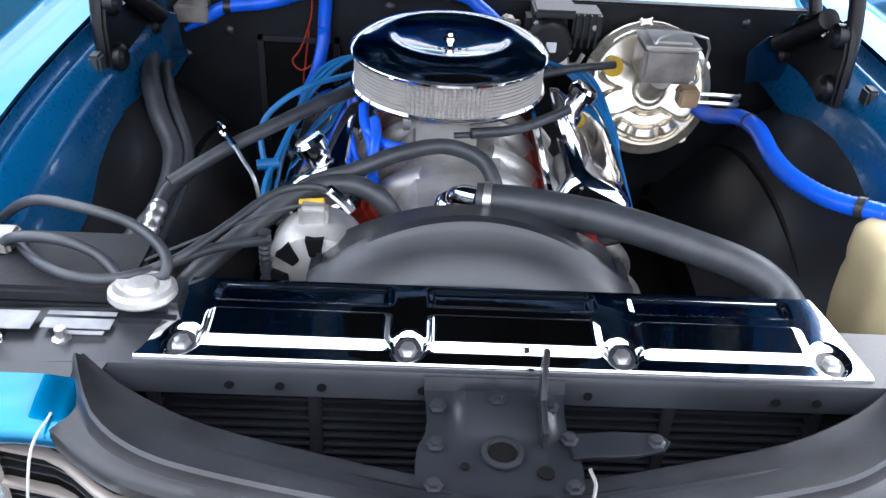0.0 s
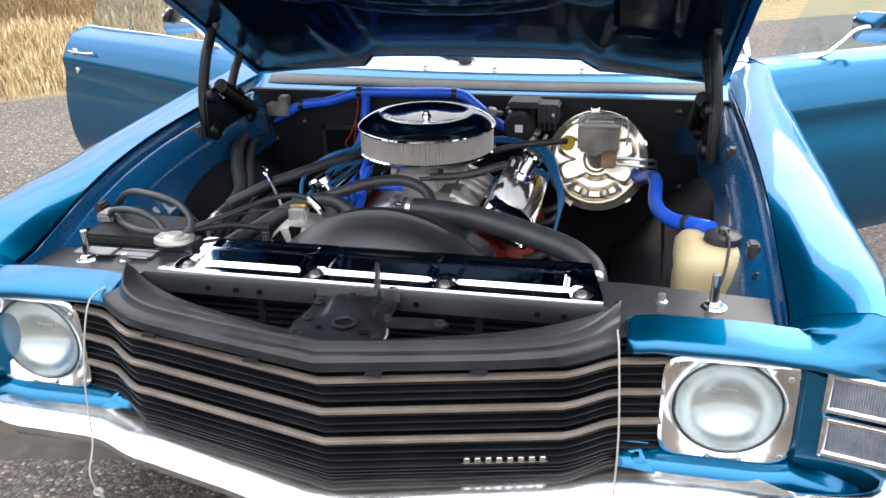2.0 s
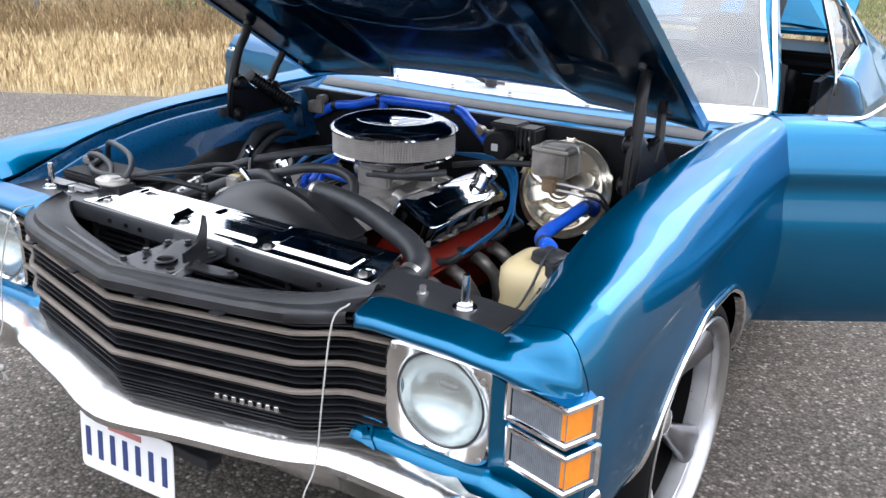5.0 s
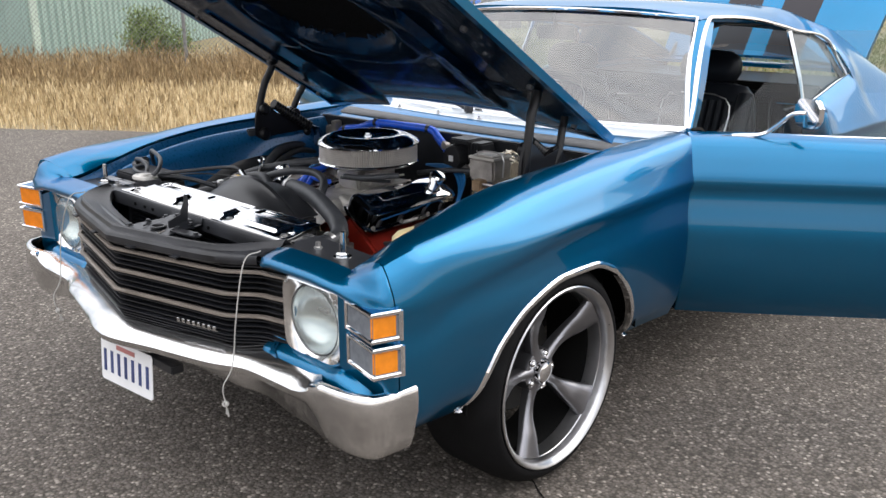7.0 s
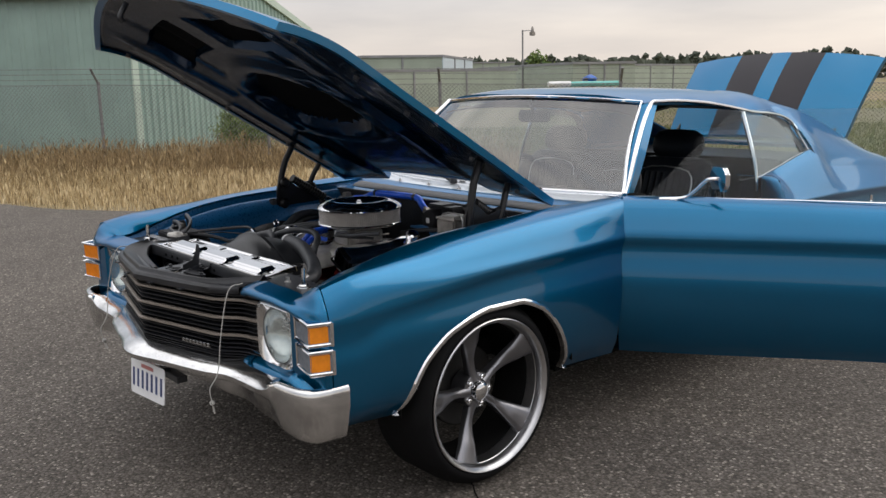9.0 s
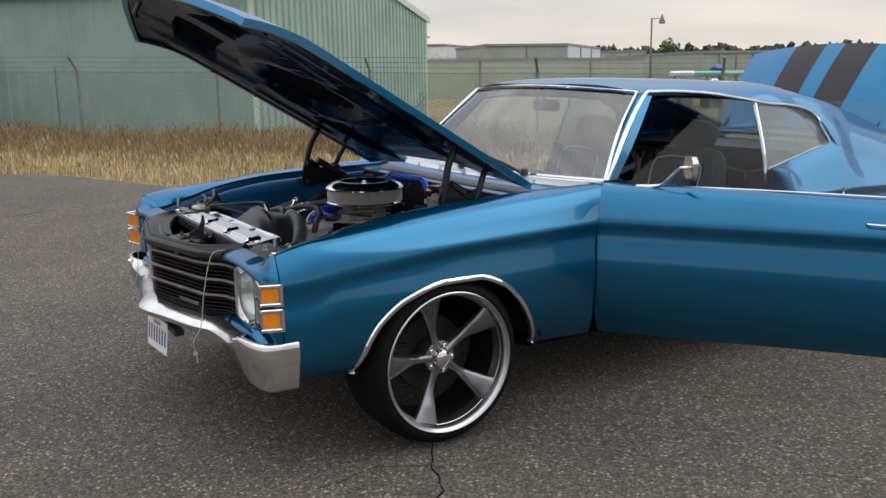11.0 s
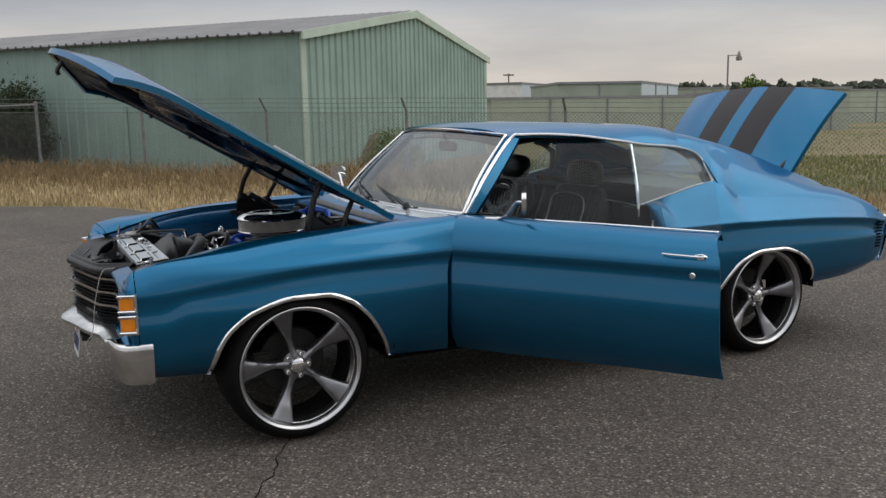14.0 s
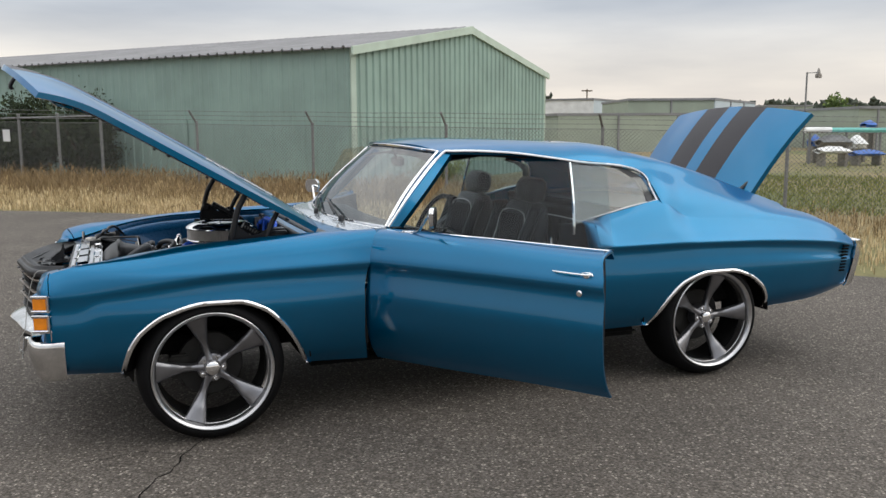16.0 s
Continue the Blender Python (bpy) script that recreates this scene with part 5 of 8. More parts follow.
# bumper
B_X = [0, 0.20, 0.40, 0.50, 0.60, 0.74, 0.80, 0.88, 0.935, 0.957, 0.963]
B_Y = [-1.015, -0.968, -0.920, -0.880, -0.872, -0.870, -0.869, -0.858, -0.830, -0.78, -0.71]
line = spline([(-x, y, 0) for x, y in zip(B_X[:0:-1], B_Y[:0:-1])] + [(x, y, 0) for x, y in zip(B_X, B_Y)], 5)
bm = B()
rows = []
for i, p in enumerate(line):
    d = line[min(i + 1, len(line) - 1)] - line[max(i - 1, 0)]
    nrm = Vector((d.y, -d.x, 0)).normalized()
    a = abs(p.x)
    end = min(1.0, max(0.0, (a - 0.69) / 0.11))
    end = end * end * (3 - 2 * end)
    top = 0.550 + 0.034 * end + 0.006 * min(1, a / 0.5)
    low = 0.430 - 0.050 * min(1, max(0, (a - 0.35) / 0.50))
    deep = 0.035 + 0.095 * max(0.0, 1 - a / 0.62)
    mid_bar = [(-0.085, top + 0.030), (-0.045, top + 0.019), (-0.010, top + 0.003), (0.0, top - 0.012), (-0.004, top - 0.034), (-0.018, top - 0.046),
               (-deep * 0.7, top - 0.056), (-deep, top - 0.072), (-deep - 0.010, low + 0.012), (-deep - 0.020, low), (-deep - 0.045, low)]
    block = [(-0.020, top), (-0.011, top + 0.001), (-0.004, top - 0.003), (0.0, top - 0.010), (0.002, top - 0.030), (0.001, top - 0.075),
             (-0.007, top - 0.11), (-0.017, low + 0.05), (-0.028, low + 0.014), (-0.040, low), (-0.065, low)]
    prof = [(u[0] + (w[0] - u[0]) * end, u[1] + (w[1] - u[1]) * end) for u, w in zip(mid_bar, block)]
    rows.append([p + nrm * o + Vector((0, 0, z)) for o, z in prof])
sheet(bm, rows, 0.004)
bumper = part("front_bumper", bm, M_CHROME_OLD, car, "curved chrome front bumper with dull patches")
for s in (1, -1):
    bm = B()
    lathe(bm, [(0.016, 0), (0.015, 0.006), (0.008, 0.010), (0, 0.011)], Matrix.Translation((0.775 * s, -0.868, 0.580)), 12)
    part("bumper_bolt", bm, M_CHROME, bumper)
bm = B()
box(bm, -0.84, 0.84, -0.78, -0.62, 0.45, 0.53, 0.01)
box(bm, -0.60, 0.60, -0.70, -0.55, 0.40, 0.60, 0.01)
part("lower_valance", bm, M_DARK, car, "dark lower front structure")

# number plate: only plain bars where its characters are
PLATE = Matrix.Translation((-0.006, -0.948, 0.388)) @ Matrix.Rotation(radians(84), 4, "X") @ Matrix.Rotation(radians(4), 4, "Z")
bm = B()
prism(bm, round_rect(0.305, 0.152, 0.012), PLATE, 0.0025, 0.0006)
plate = part("number_plate", bm, M_PLATE, car, "white number plate hanging under the bumper")
for k in range(7):
    bm = B()
    x = -0.126 + 0.042 * k
    box(bm, x - 0.008, x + 0.008, -0.046, 0.032, 0.0026, 0.0040, 0.0004, PLATE)
    part("character_bar", bm, M_PLATE_INK, plate, "dark blue bar")
bm = B()
box(bm, -0.055, 0.055, 0.045, 0.062, 0.0026, 0.0036, 0.0004, PLATE)
part("heading_bar", bm, M_PLATE_RED, plate, "red bar")
bm = B()
box(bm, -0.14, 0.10, -0.938, -0.90, 0.470, 0.485, 0.002)
box(bm, 0.10, 0.24, -0.938, -0.90, 0.440, 0.47, 0.002)
part("plate_bracket", bm, M_BLACK, plate, "black plate bracket")

# cords that tie the nose
for s in (1, -1):
    bm = B()
    tube(bm, [(0.485 * s, -0.790, 0.850), (0.490 * s, -0.845, 0.835), (0.498 * s, -0.885, 0.70), (0.495 * s, -0.905, 0.56), (0.492 * s, -0.935, 0.50), (0.490 * s, -0.930, 0.44), (0.484 * s, -0.925, 0.405)], 0.0018, 6)
    cord = part("cord", bm, M_CORD, car, "thin pale cord hanging over the grille")
    bm = B()
    lathe(bm, [(0.008, -0.006), (0.011, 0), (0.008, 0.006), (0.005, 0.002)], Matrix.Translation((0.487 * s, -0.929, 0.437)) @ Matrix.Rotation(radians(80), 4, "X"), 12, closed=True)
    tube(bm, [(0.485 * s, -0.925, 0.42), (0.478 * s, -0.922, 0.395)], 0.003, 5)
    tube(bm, [(0.485 * s, -0.925, 0.42), (0.490 * s, -0.924, 0.392)], 0.003, 5)
    part("knot", bm, M_CORD, cord)

# ---- the car: engine bay ----
def hose(name, pts, r, mat, parent, label="", ripple=0.0, seg=10, n=6):
    bm = B()
    tube(bm, pts, r, seg, n, ripple)
    return part(name, bm, mat, parent, label)


# inner fenders: blue ledges and black housings
bm = B()
rows = []
for y in np.linspace(-0.70, 0.62, 30):
    y = float(y)
    zt = section(y)[0][1] - 0.010
    xi = INNER(y)
    rows.append([(xi, y, zt), (xi - 0.004, y, zt - 0.024), (xi - 0.010, y, zt - 0.030), (xi - 0.013, y, zt - 0.042), (xi - 0.015, y, zt - 0.030), (xi - 0.019, y, zt - 0.026), (xi - 0.024, y, zt - 0.028),
                 (xi - 0.046, y, zt - 0.062), (xi - 0.052, y, zt - 0.068), (xi - 0.056, y, zt - 0.080), (xi - 0.066, y, zt - 0.12), (xi - 0.085, y, zt - 0.18)])
sheet(bm, rows, 0.003)
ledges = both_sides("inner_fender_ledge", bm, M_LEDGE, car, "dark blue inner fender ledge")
for led, s in zip(ledges, (1, -1)):
    for y in (-0.52, -0.30, 0.0, 0.22, 0.44):
        bm = B()
        xx, zz = INNER(y) - 0.03, TOP(y) - 0.07
        lathe(bm, [(0.011, -0.004), (0.011, 0.004), (0.007, 0.006), (0.007, 0.012), (0, 0.013)], Matrix.Translation((xx * s, y, zz)), 6)
        part("ledge_bolt", bm, M_BLACK, led)
    for y in (-0.46, 0.02):
        bm = B()
        box(bm, (INNER(y) - 0.035) * s - 0.012, (INNER(y) - 0.035) * s + 0.012, y - 0.018, y + 0.018, TOP(y) - 0.07, TOP(y) - 0.035, 0.005)
        part("hood_rest", bm, M_RUBBER, led, "black rubber hood rest")


def dome(side):
    bm = B()
    rows = []
    for i in range(17):
        t = i / 16
        a = math.pi * t
        row = []
        for k in range(13):
            s = k / 12
            y = 0.03 - (0.50 - 0.04 * s) * math.cos(a)
            z = 0.30 + (0.545 - 0.20 * s ** 1.6) * math.sin(a) ** 0.62
            row.append((side * (0.715 - 0.275 * s ** 1.1), y, z - 0.10 * s * s))
        row = [(side * 0.718, row[0][1], max(row[0][2] + 0.01, TOP(row[0][1]) - 0.12))] + row
        rows.append(row)
    sheet(bm, rows, 0.005)
    shell = part("inner_fender", bm, M_MOULD, car, "black moulded inner fender")
    bm = B()
    tube(bm, [(side * 0.708, 0.03 - 0.495 * math.cos(math.pi * k / 24), 0.304 + 0.545 * math.sin(math.pi * k / 24) ** 0.62) for k in range(3, 19)], 0.010, 8, 3)
    part("fender_bead", bm, M_DUSTRIM, shell, "dusty brown rim")
    bm = B()
    box(bm, side * 0.58 - 0.14, side * 0.58 + 0.11, -0.60, 0.42, 0.40, 0.50, 0.01)
    part("apron", bm, M_DARK, car)


dome(1)
dome(-1)

# radiator support
bm = B()
rows = []
for x in np.linspace(-0.74, 0.74, 41):
    x = float(x)
    c = 0.012 * max(0, (abs(x) - 0.50) / 0.24)
    rows.append([(x, -0.705, 0.806), (x, -0.704, 0.838 - c), (x, -0.700, 0.846 - c), (x, -0.60, 0.850 - c), (x, -0.595, 0.842 - c), (x, -0.595, 0.80)])
sheet(bm, rows, 0.003)
support = part("radiator_support", bm, M_BLACK_DUST, car, "satin black radiator support")
rng = random.Random(3)
for x in (-0.66, -0.50, -0.33, -0.27, -0.22, -0.10, 0.10, 0.17, 0.33, 0.38, 0.47, 0.56):
    bm = B()
    face = rng.random() < 0.75
    m = Matrix.Translation((x, -0.7065, 0.823)) @ Matrix.Rotation(radians(90), 4, "X") if face else Matrix.Translation((x, -0.685, 0.8485))
    lathe(bm, [(0.0055, -0.001), (0.0055, 0.0016), (0.0, 0.0016)], m, 14)
    part("hole", bm, M_DARK, support)
# side flanges down to the header
for s in (1, -1):
    bm = B()
    sheet(bm, [[(s * 0.47, -0.70, 0.846), (s * 0.60, -0.70, 0.842), (s * 0.735, -0.70, 0.836)], [(s * 0.47, -0.765, 0.836), (s * 0.62, -0.765, 0.832), (s * 0.735, -0.76, 0.826)]], 0.003)
    part("corner_plate", bm, M_BLACK_DUST, support)
    bm = B()
    tube(bm, [(s * 0.637, -0.655, 0.84), (s * 0.637, -0.653, 0.905)], lambda t: 0.009 - 0.002 * t, 12, smooth=False)
    lathe(bm, [(0.017, 0), (0.017, 0.008), (0.013, 0.012), (0.009, 0.012)], Matrix.Translation((s * 0.637, -0.655, 0.840)), 6)
    lathe(bm, [(0.024, -0.002), (0.024, 0.002), (0.010, 0.003)], Matrix.Translation((s * 0.637, -0.655, 0.840)), 16)
    part("hood_stop", bm, M_CHROME_OLD, support, "bright threaded hood stop")
    bm = B()
    lathe(bm, [(0.012, -0.002), (0.012, 0.010), (0.007, 0.012), (0.007, 0.024), (0, 0.025)], Matrix.Translation((s * 0.545, -0.66, 0.838)), 8)
    part("support_bolt", bm, M_STEEL, support)

# condenser behind the opening
bm = B()
box(bm, -0.50, 0.50, -0.655, -0.640, 0.50, 0.80, 0)
cond = part("condenser", bm, M_DARK, car, "black finned condenser")
for k in range(17):
    z = 0.535 + 0.0155 * k
    bm = B()
    box(bm, -0.44, 0.44, -0.672, -0.656, z - 0.0028, z + 0.0028, 0.001)
    part("condenser_tube", bm, M_BLACK, cond)
for x in (-0.44, -0.24, 0.21, 0.40):
    bm = B()
    box(bm, x - 0.008, x + 0.008, -0.678, -0.655, 0.50, 0.80, 0.002)
    part("condenser_rib", bm, M_BLACK_DUST, cond)
bm = B()
box(bm, -0.70, 0.70, -0.69, -0.60, 0.42, 0.52, 0)
part("front_closing", bm, M_DARK, car)

# hood latch plate
FITTED[0] = False
bm = B()
rows = []
for k in range(19):
    u = -1 + k / 9
    row = []
    for y, z, half in ((-0.6215, 0.802, 0.084), (-0.6245, 0.795, 0.084), (-0.628, 0.786, 0.084), (-0.640, 0.783, 0.082), (-0.668, 0.782, 0.080), (-0.695, 0.781, 0.082), (-0.712, 0.780, 0.090), (-0.73, 0.779, 0.092), (-0.77, 0.778, 0.092), (-0.785, 0.778, 0.088), (-0.792, 0.778, 0.078)):
        x = -0.020 + half * u
        hump = 0.016 * step(abs(x + 0.012), 0.062, 0.044) * step(y, -0.700, -0.682) if y < -0.63 else 0.0
        row.append((x, y, z + hump))
    rows.append(row)
sheet(bm, rows, 0.004)
latch = part("latch_plate", bm, M_BLACK, car, "black hood latch plate")
bm = B()
lathe(bm, [(0.018, 0.0), (0.024, 0.002), (0.024, 0.005), (0.018, 0.006), (0.016, 0.0)], Matrix.Translation((-0.016, -0.722, 0.782)), 20, closed=True)
part("latch_ring", bm, M_BLACK_DUST, latch)
for x, y, r in ((-0.016, -0.722, 0.0165), (0.030, -0.748, 0.009), (-0.058, -0.742, 0.005)):
    bm = B()
    lathe(bm, [(0.0, 0.0), (r, 0.0), (r, 0.0016), (0, 0.0016)], Matrix.Translation((x, y, 0.7825)), 20)
    part("latch_hole", bm, M_DARK, latch)
bm = B()
prism(bm, [(-0.050, 0.0), (0.012, 0.0), (0.012, 0.030), (0.020, 0.060), (0.017, 0.088), (0.009, 0.092), (0.004, 0.062), (-0.010, 0.034), (-0.050, 0.022)],
      Matrix.Translation((0.027, -0.664, 0.785)) @ Matrix.Rotation(radians(90), 4, "Z") @ Matrix.Rotation(radians(90), 4, "X"), 0.007, 0.0015)
part("latch_hook", bm, M_BLACK, latch, "black hooked latch lever")
bm = B()
prism(bm, [(-0.05, -0.022), (0.02, -0.020), (0.055, -0.013), (0.066, 0.0), (0.055, 0.013), (0.0, 0.016), (-0.05, 0.012)], Matrix.Translation((0.110, -0.704, 0.783)) @ Matrix.Rotation(radians(3), 4, "Z"), 0.005, 0.001)
part("release_lever", bm, M_BLACK, latch)
hose("lever_rod", [(0.075, -0.752, 0.795), (0.078, -0.775, 0.792), (0.062, -0.797, 0.786), (0.0, -0.801, 0.784), (-0.09, -0.799, 0.784)], 0.0022, M_IRON, latch, "thin steel release rod")
for x, y, z in ((-0.088, -0.655, 0.786), (-0.090, -0.712, 0.783), (-0.092, -0.770, 0.782), (0.044, -0.650, 0.786), (0.060, -0.702, 0.786), (0.058, -0.768, 0.782), (0.158, -0.703, 0.787), (-0.02, -0.655, 0.801)):
    bm = B()
    lathe(bm, [(0.011, 0), (0.011, 0.002), (0.007, 0.003), (0.007, 0.008), (0, 0.009)], Matrix.Translation((x, y, z)), 6)
    part("latch_bolt", bm, M_BLACK_DUST, latch)
FITTED[0] = True

# chrome radiator cover with stepped panels
def ease(t):
    t = min(1.0, max(0.0, t))
    return t * t * (3 - 2 * t)


def cover_z(x, y):
    """Height of the pressed cover: three raised panels between bolt dimples, and a lower strip behind them."""
    z = 0.852
    for c, h in ((-0.263, 0.118), (0.007, 0.112), (0.268, 0.110)):
        side = ease((h - abs(x - c)) / 0.014)
        z += 0.011 * side * ease((0.034 - abs(y + 0.638)) / 0.012)
        z -= 0.005 * side * ease((0.020 - abs(y + 0.570)) / 0.010)
    for c in (-0.40, -0.125, 0.139, 0.40):
        z -= 0.007 * ease((0.024 - math.hypot(x - c, 0.75 * (y + 0.660))) / 0.010)
    return z + 0.010 * ease((y + 0.69) / 0.14)


bm = B()
xs = np.linspace(-0.445, 0.445, 331)
rows = []
for i, y in enumerate(np.linspace(-0.690, -0.545, 74)):
    w = 1.0 - 0.075 * i / 73
    rows.append([(float(x) * w, float(y), cover_z(float(x) * w, float(y))) for x in xs])
rows = [[(p[0], p[1] - 0.003, p[2] - 0.014) for p in rows[0]], [(p[0], p[1] - 0.002, p[2] - 0.003) for p in rows[0]]] + rows + [[(p[0], p[1] + 0.004, p[2] - 0.020) for p in rows[-1]]]
sheet(bm, rows, 0.002)
cover = part("radiator_cover", bm, M_CHROME, car, "polished chrome radiator cover panel", 60)
for x in (-0.40, -0.125, 0.139, 0.40):
    bm = B()
    lathe(bm, [(0.015, -0.002), (0.015, 0.001), (0.0095, 0.002), (0.0095, 0.008), (0.004, 0.009), (0, 0.009)], Matrix.Translation((x, -0.661, cover_z(x, -0.661))), 6)
    part("cover_bolt", bm, M_STEEL, cover, "hex bolt")

# radiator, its cap and shroud
bm = B()
box(bm, -0.40, 0.40, -0.60, -0.545, 0.42, 0.842, 0.008)
radiator = part("radiator", bm, M_BLACK, car, "black radiator")
bm = B()
lathe(bm, [(0.0, 0.0), (0.040, 0.0), (0.043, 0.004), (0.042, 0.012), (0.036, 0.016), (0.024, 0.014), (0.018, 0.020), (0.0, 0.021)], Matrix.Translation((-0.462, -0.597, 0.868)) @ Matrix.Rotation(radians(-6), 4, "X"), 28)
box(bm, -0.5, -0.425, -0.612, -0.582, 0.878, 0.884, 0.004, None)
part("radiator_cap", bm, M_ALU, radiator, "pale metal radiator cap")
bm = B()
box(bm, -0.50, -0.40, -0.63, -0.55, 0.80, 0.872, 0.015)
part("filler_neck", bm, M_BLACK, radiator)
bm = B()
rows = []
for y, r, h in ((-0.545, 0.236, 0.030), (-0.530, 0.236, 0.052), (-0.500, 0.235, 0.080), (-0.475, 0.233, 0.094), (-0.468, 0.236, 0.106), (-0.455, 0.237, 0.108), (-0.448, 0.233, 0.098), (-0.43, 0.222, 0.085), (-0.36, 0.215, 0.070)):
    rows.append([(-0.040 + r * u, y, 0.812 + h * (1 - u * u)) for u in (-1 + k / 20 for k in range(41))])
rows = [[(p[0], p[1], 0.78) for p in rows[0]]] + rows
sheet(bm, rows, 0.004)
for s in (1, -1):
    box(bm, -0.040 + s * 0.225 - 0.012, -0.040 + s * 0.225 + 0.012, -0.54, -0.38, 0.55, 0.815, 0.008)
shroud = part("fan_shroud", bm, M_BLACK_DUST, radiator, "black fan shroud")
FAN = Matrix.Translation((-0.045, -0.43, 0.66)) @ Matrix.Rotation(radians(90), 4, "X")
for k in range(6):
    bm = B()
    box(bm, 0.03, 0.18, -0.03, 0.03, -0.001, 0.001, 0.0008, FAN @ Matrix.Rotation(math.tau * k / 6, 4, "Z") @ Matrix.Rotation(radians(25), 4, "X"))
    part("fan_blade", bm, M_BLACK, radiator, "black fan blade")

# engine: block, heads, manifold
EX = -0.052
bm = B()
box(bm, EX - 0.17, EX + 0.17, -0.20, 0.38, 0.34, 0.66, 0.02)
for s in (1, -1):
    m = Matrix.Translation((EX + s * 0.195, 0.02, 0.665)) @ Matrix.Rotation(radians(38 * s), 4, "Y")
    box(bm, -0.085, 0.085, -0.195, 0.255, -0.07, 0.055, 0.01, m)
engine = part("engine_block", bm, M_RED, car, "orange-red painted engine block")
bm = B()
rows = []
for y, w, h in ((-0.30, 0.060, 0.70), (-0.285, 0.075, 0.775), (-0.22, 0.085, 0.80), (-0.12, 0.095, 0.808), (0.0, 0.105, 0.800), (0.15, 0.105, 0.800), (0.27, 0.09, 0.79), (0.30, 0.07, 0.70)):
    rows.append([(EX + w * u * (1.25 if abs(u) == 1 else 1), y, h - (0.055 if abs(u) == 1 else 0.008 * u * u)) for u in (-1, -0.8, -0.4, 0, 0.4, 0.8, 1)])
sheet(bm, rows, 0.01)
manifold = part("intake_manifold", bm, M_ALU, engine, "cast aluminium intake manifold")
for s in (1, -1):
    for y in (-0.12, -0.02, 0.10, 0.2):
        bm = B()
        tube(bm, [(EX + s * 0.06, y, 0.79), (EX + s * 0.12, y + 0.005, 0.76), (EX + s * 0.17, y + 0.01, 0.70)], 0.026, 10)
        part("intake_runner", bm, M_ALU, engine)
bm = B()
lathe(bm, [(0.03, -0.02), (0.034, 0.0), (0.034, 0.02), (0.028, 0.035), (0.020, 0.04)], Matrix.Translation((EX - 0.01, -0.262, 0.80)), 20)
tube(bm, [(EX - 0.01, -0.262, 0.83), (EX + 0.0, -0.285, 0.853), (EX + 0.03, -0.318, 0.866)], 0.019, 12)
part("water_neck", bm, M_CHROME, manifold, "chrome water neck")


def valve_cover(s):
    m = Matrix.Translation((EX + s * 0.222, 0.01, 0.762)) @ Matrix.Rotation(radians(27 * s), 4, "Y")
    bm = B()
    o = round_rect(0.150, 0.44, 0.03, 5)
    levels = ((1.0, 0.0), (1.0, 0.006), (0.90, 0.010), (0.88, 0.045), (0.84, 0.060), (0.70, 0.068), (0.3, 0.069))
    rows = [[m @ Vector((x * k, (y / 0.44) * (0.44 - (1 - k) * 0.15), h)) for x, y in o] for k, h in levels]
    sheet(bm, rows, loop=True)
    bm.verts.ensure_lookup_table()
    bm.faces.new(bm.verts[-len(o):])
    c = part("valve_cover", bm, M_CHROME, engine, "polished chrome valve cover")
    bm = B()
    box(bm, -0.014, 0.012, -0.12, 0.12, 0.0680, 0.0694, 0.0004, m)
    part("cover_badge", bm, M_CHROME, c)
    for y in (-0.19, -0.06, 0.07, 0.19):
        bm = B()
        lathe(bm, [(0.010, 0), (0.008, 0.006), (0.005, 0.012), (0, 0.013)], m @ Matrix.Translation((s * 0.066, y, 0.006)), 8)
        part("cover_stud", bm, M_IRON, c)
    bm = B()
    lathe(bm, [(0.022, 0.066), (0.022, 0.085), (0.030, 0.088), (0.030, 0.105), (0.024, 0.112), (0, 0.113)], m @ Matrix.Translation((-s * 0.01, 0.15 if s > 0 else -0.14, 0)), 20)
    part("breather", bm, M_CHROME, c, "chrome breather cap")
    return c


valve_cover(1)
valve_cover(-1)

# headers and spark plugs
for s in (1, -1):
    for y in (-0.16, -0.05, 0.08, 0.18):
        bm = B()
        tube(bm, [(EX + s * 0.25, y, 0.63), (EX + s * 0.31, y - 0.01, 0.62), (EX + s * 0.345, y + 0.01, 0.56), (EX + s * 0.345, y + 0.04, 0.44)], 0.020, 10)
        part("exhaust_tube", bm, M_IRON, engine)
        bm = B()
        tube(bm, [(EX + s * 0.26, y + 0.045, 0.665), (EX + s * 0.315, y + 0.047, 0.68), (EX + s * 0.34, y + 0.06, 0.70)], 0.011, 8)
        part("plug_boot", bm, M_RUBBER, engine)
bm = B()
box(bm, EX + 0.03, EX + 0.23, -0.31, -0.20, 0.60, 0.70, 0.02)
tube(bm, [(EX + 0.0, -0.30, 0.60), (EX + 0.0, -0.40, 0.60)], 0.06, 18, smooth=False)
part("water_pump", bm, M_IRON, engine, "grey iron water pump housing")
bm = B()
for x, z, r in ((EX, 0.62, 0.085), (EX - 0.21, 0.76, 0.04), (EX, 0.47, 0.08), (EX + 0.22, 0.55, 0.06)):
    lathe(bm, [(0.0, -0.012), (r, -0.012), (r - 0.008, 0), (r, 0.012), (0, 0.012)], Matrix.Translation((x, -0.37, z)) @ Matrix.Rotation(radians(90), 4, "X"), 24)
part("pulleys", bm, M_STEEL, engine, "steel belt pulleys")
bm = B()
for pts in ([(EX - 0.25, -0.37, 0.78), (EX - 0.10, -0.372, 0.545), (EX, -0.37, 0.39), (EX + 0.09, -0.37, 0.60), (EX - 0.20, -0.37, 0.80)],):
    tube(bm, pts, 0.007, 6, 4)
part("fan_belt", bm, M_RUBBER, engine)

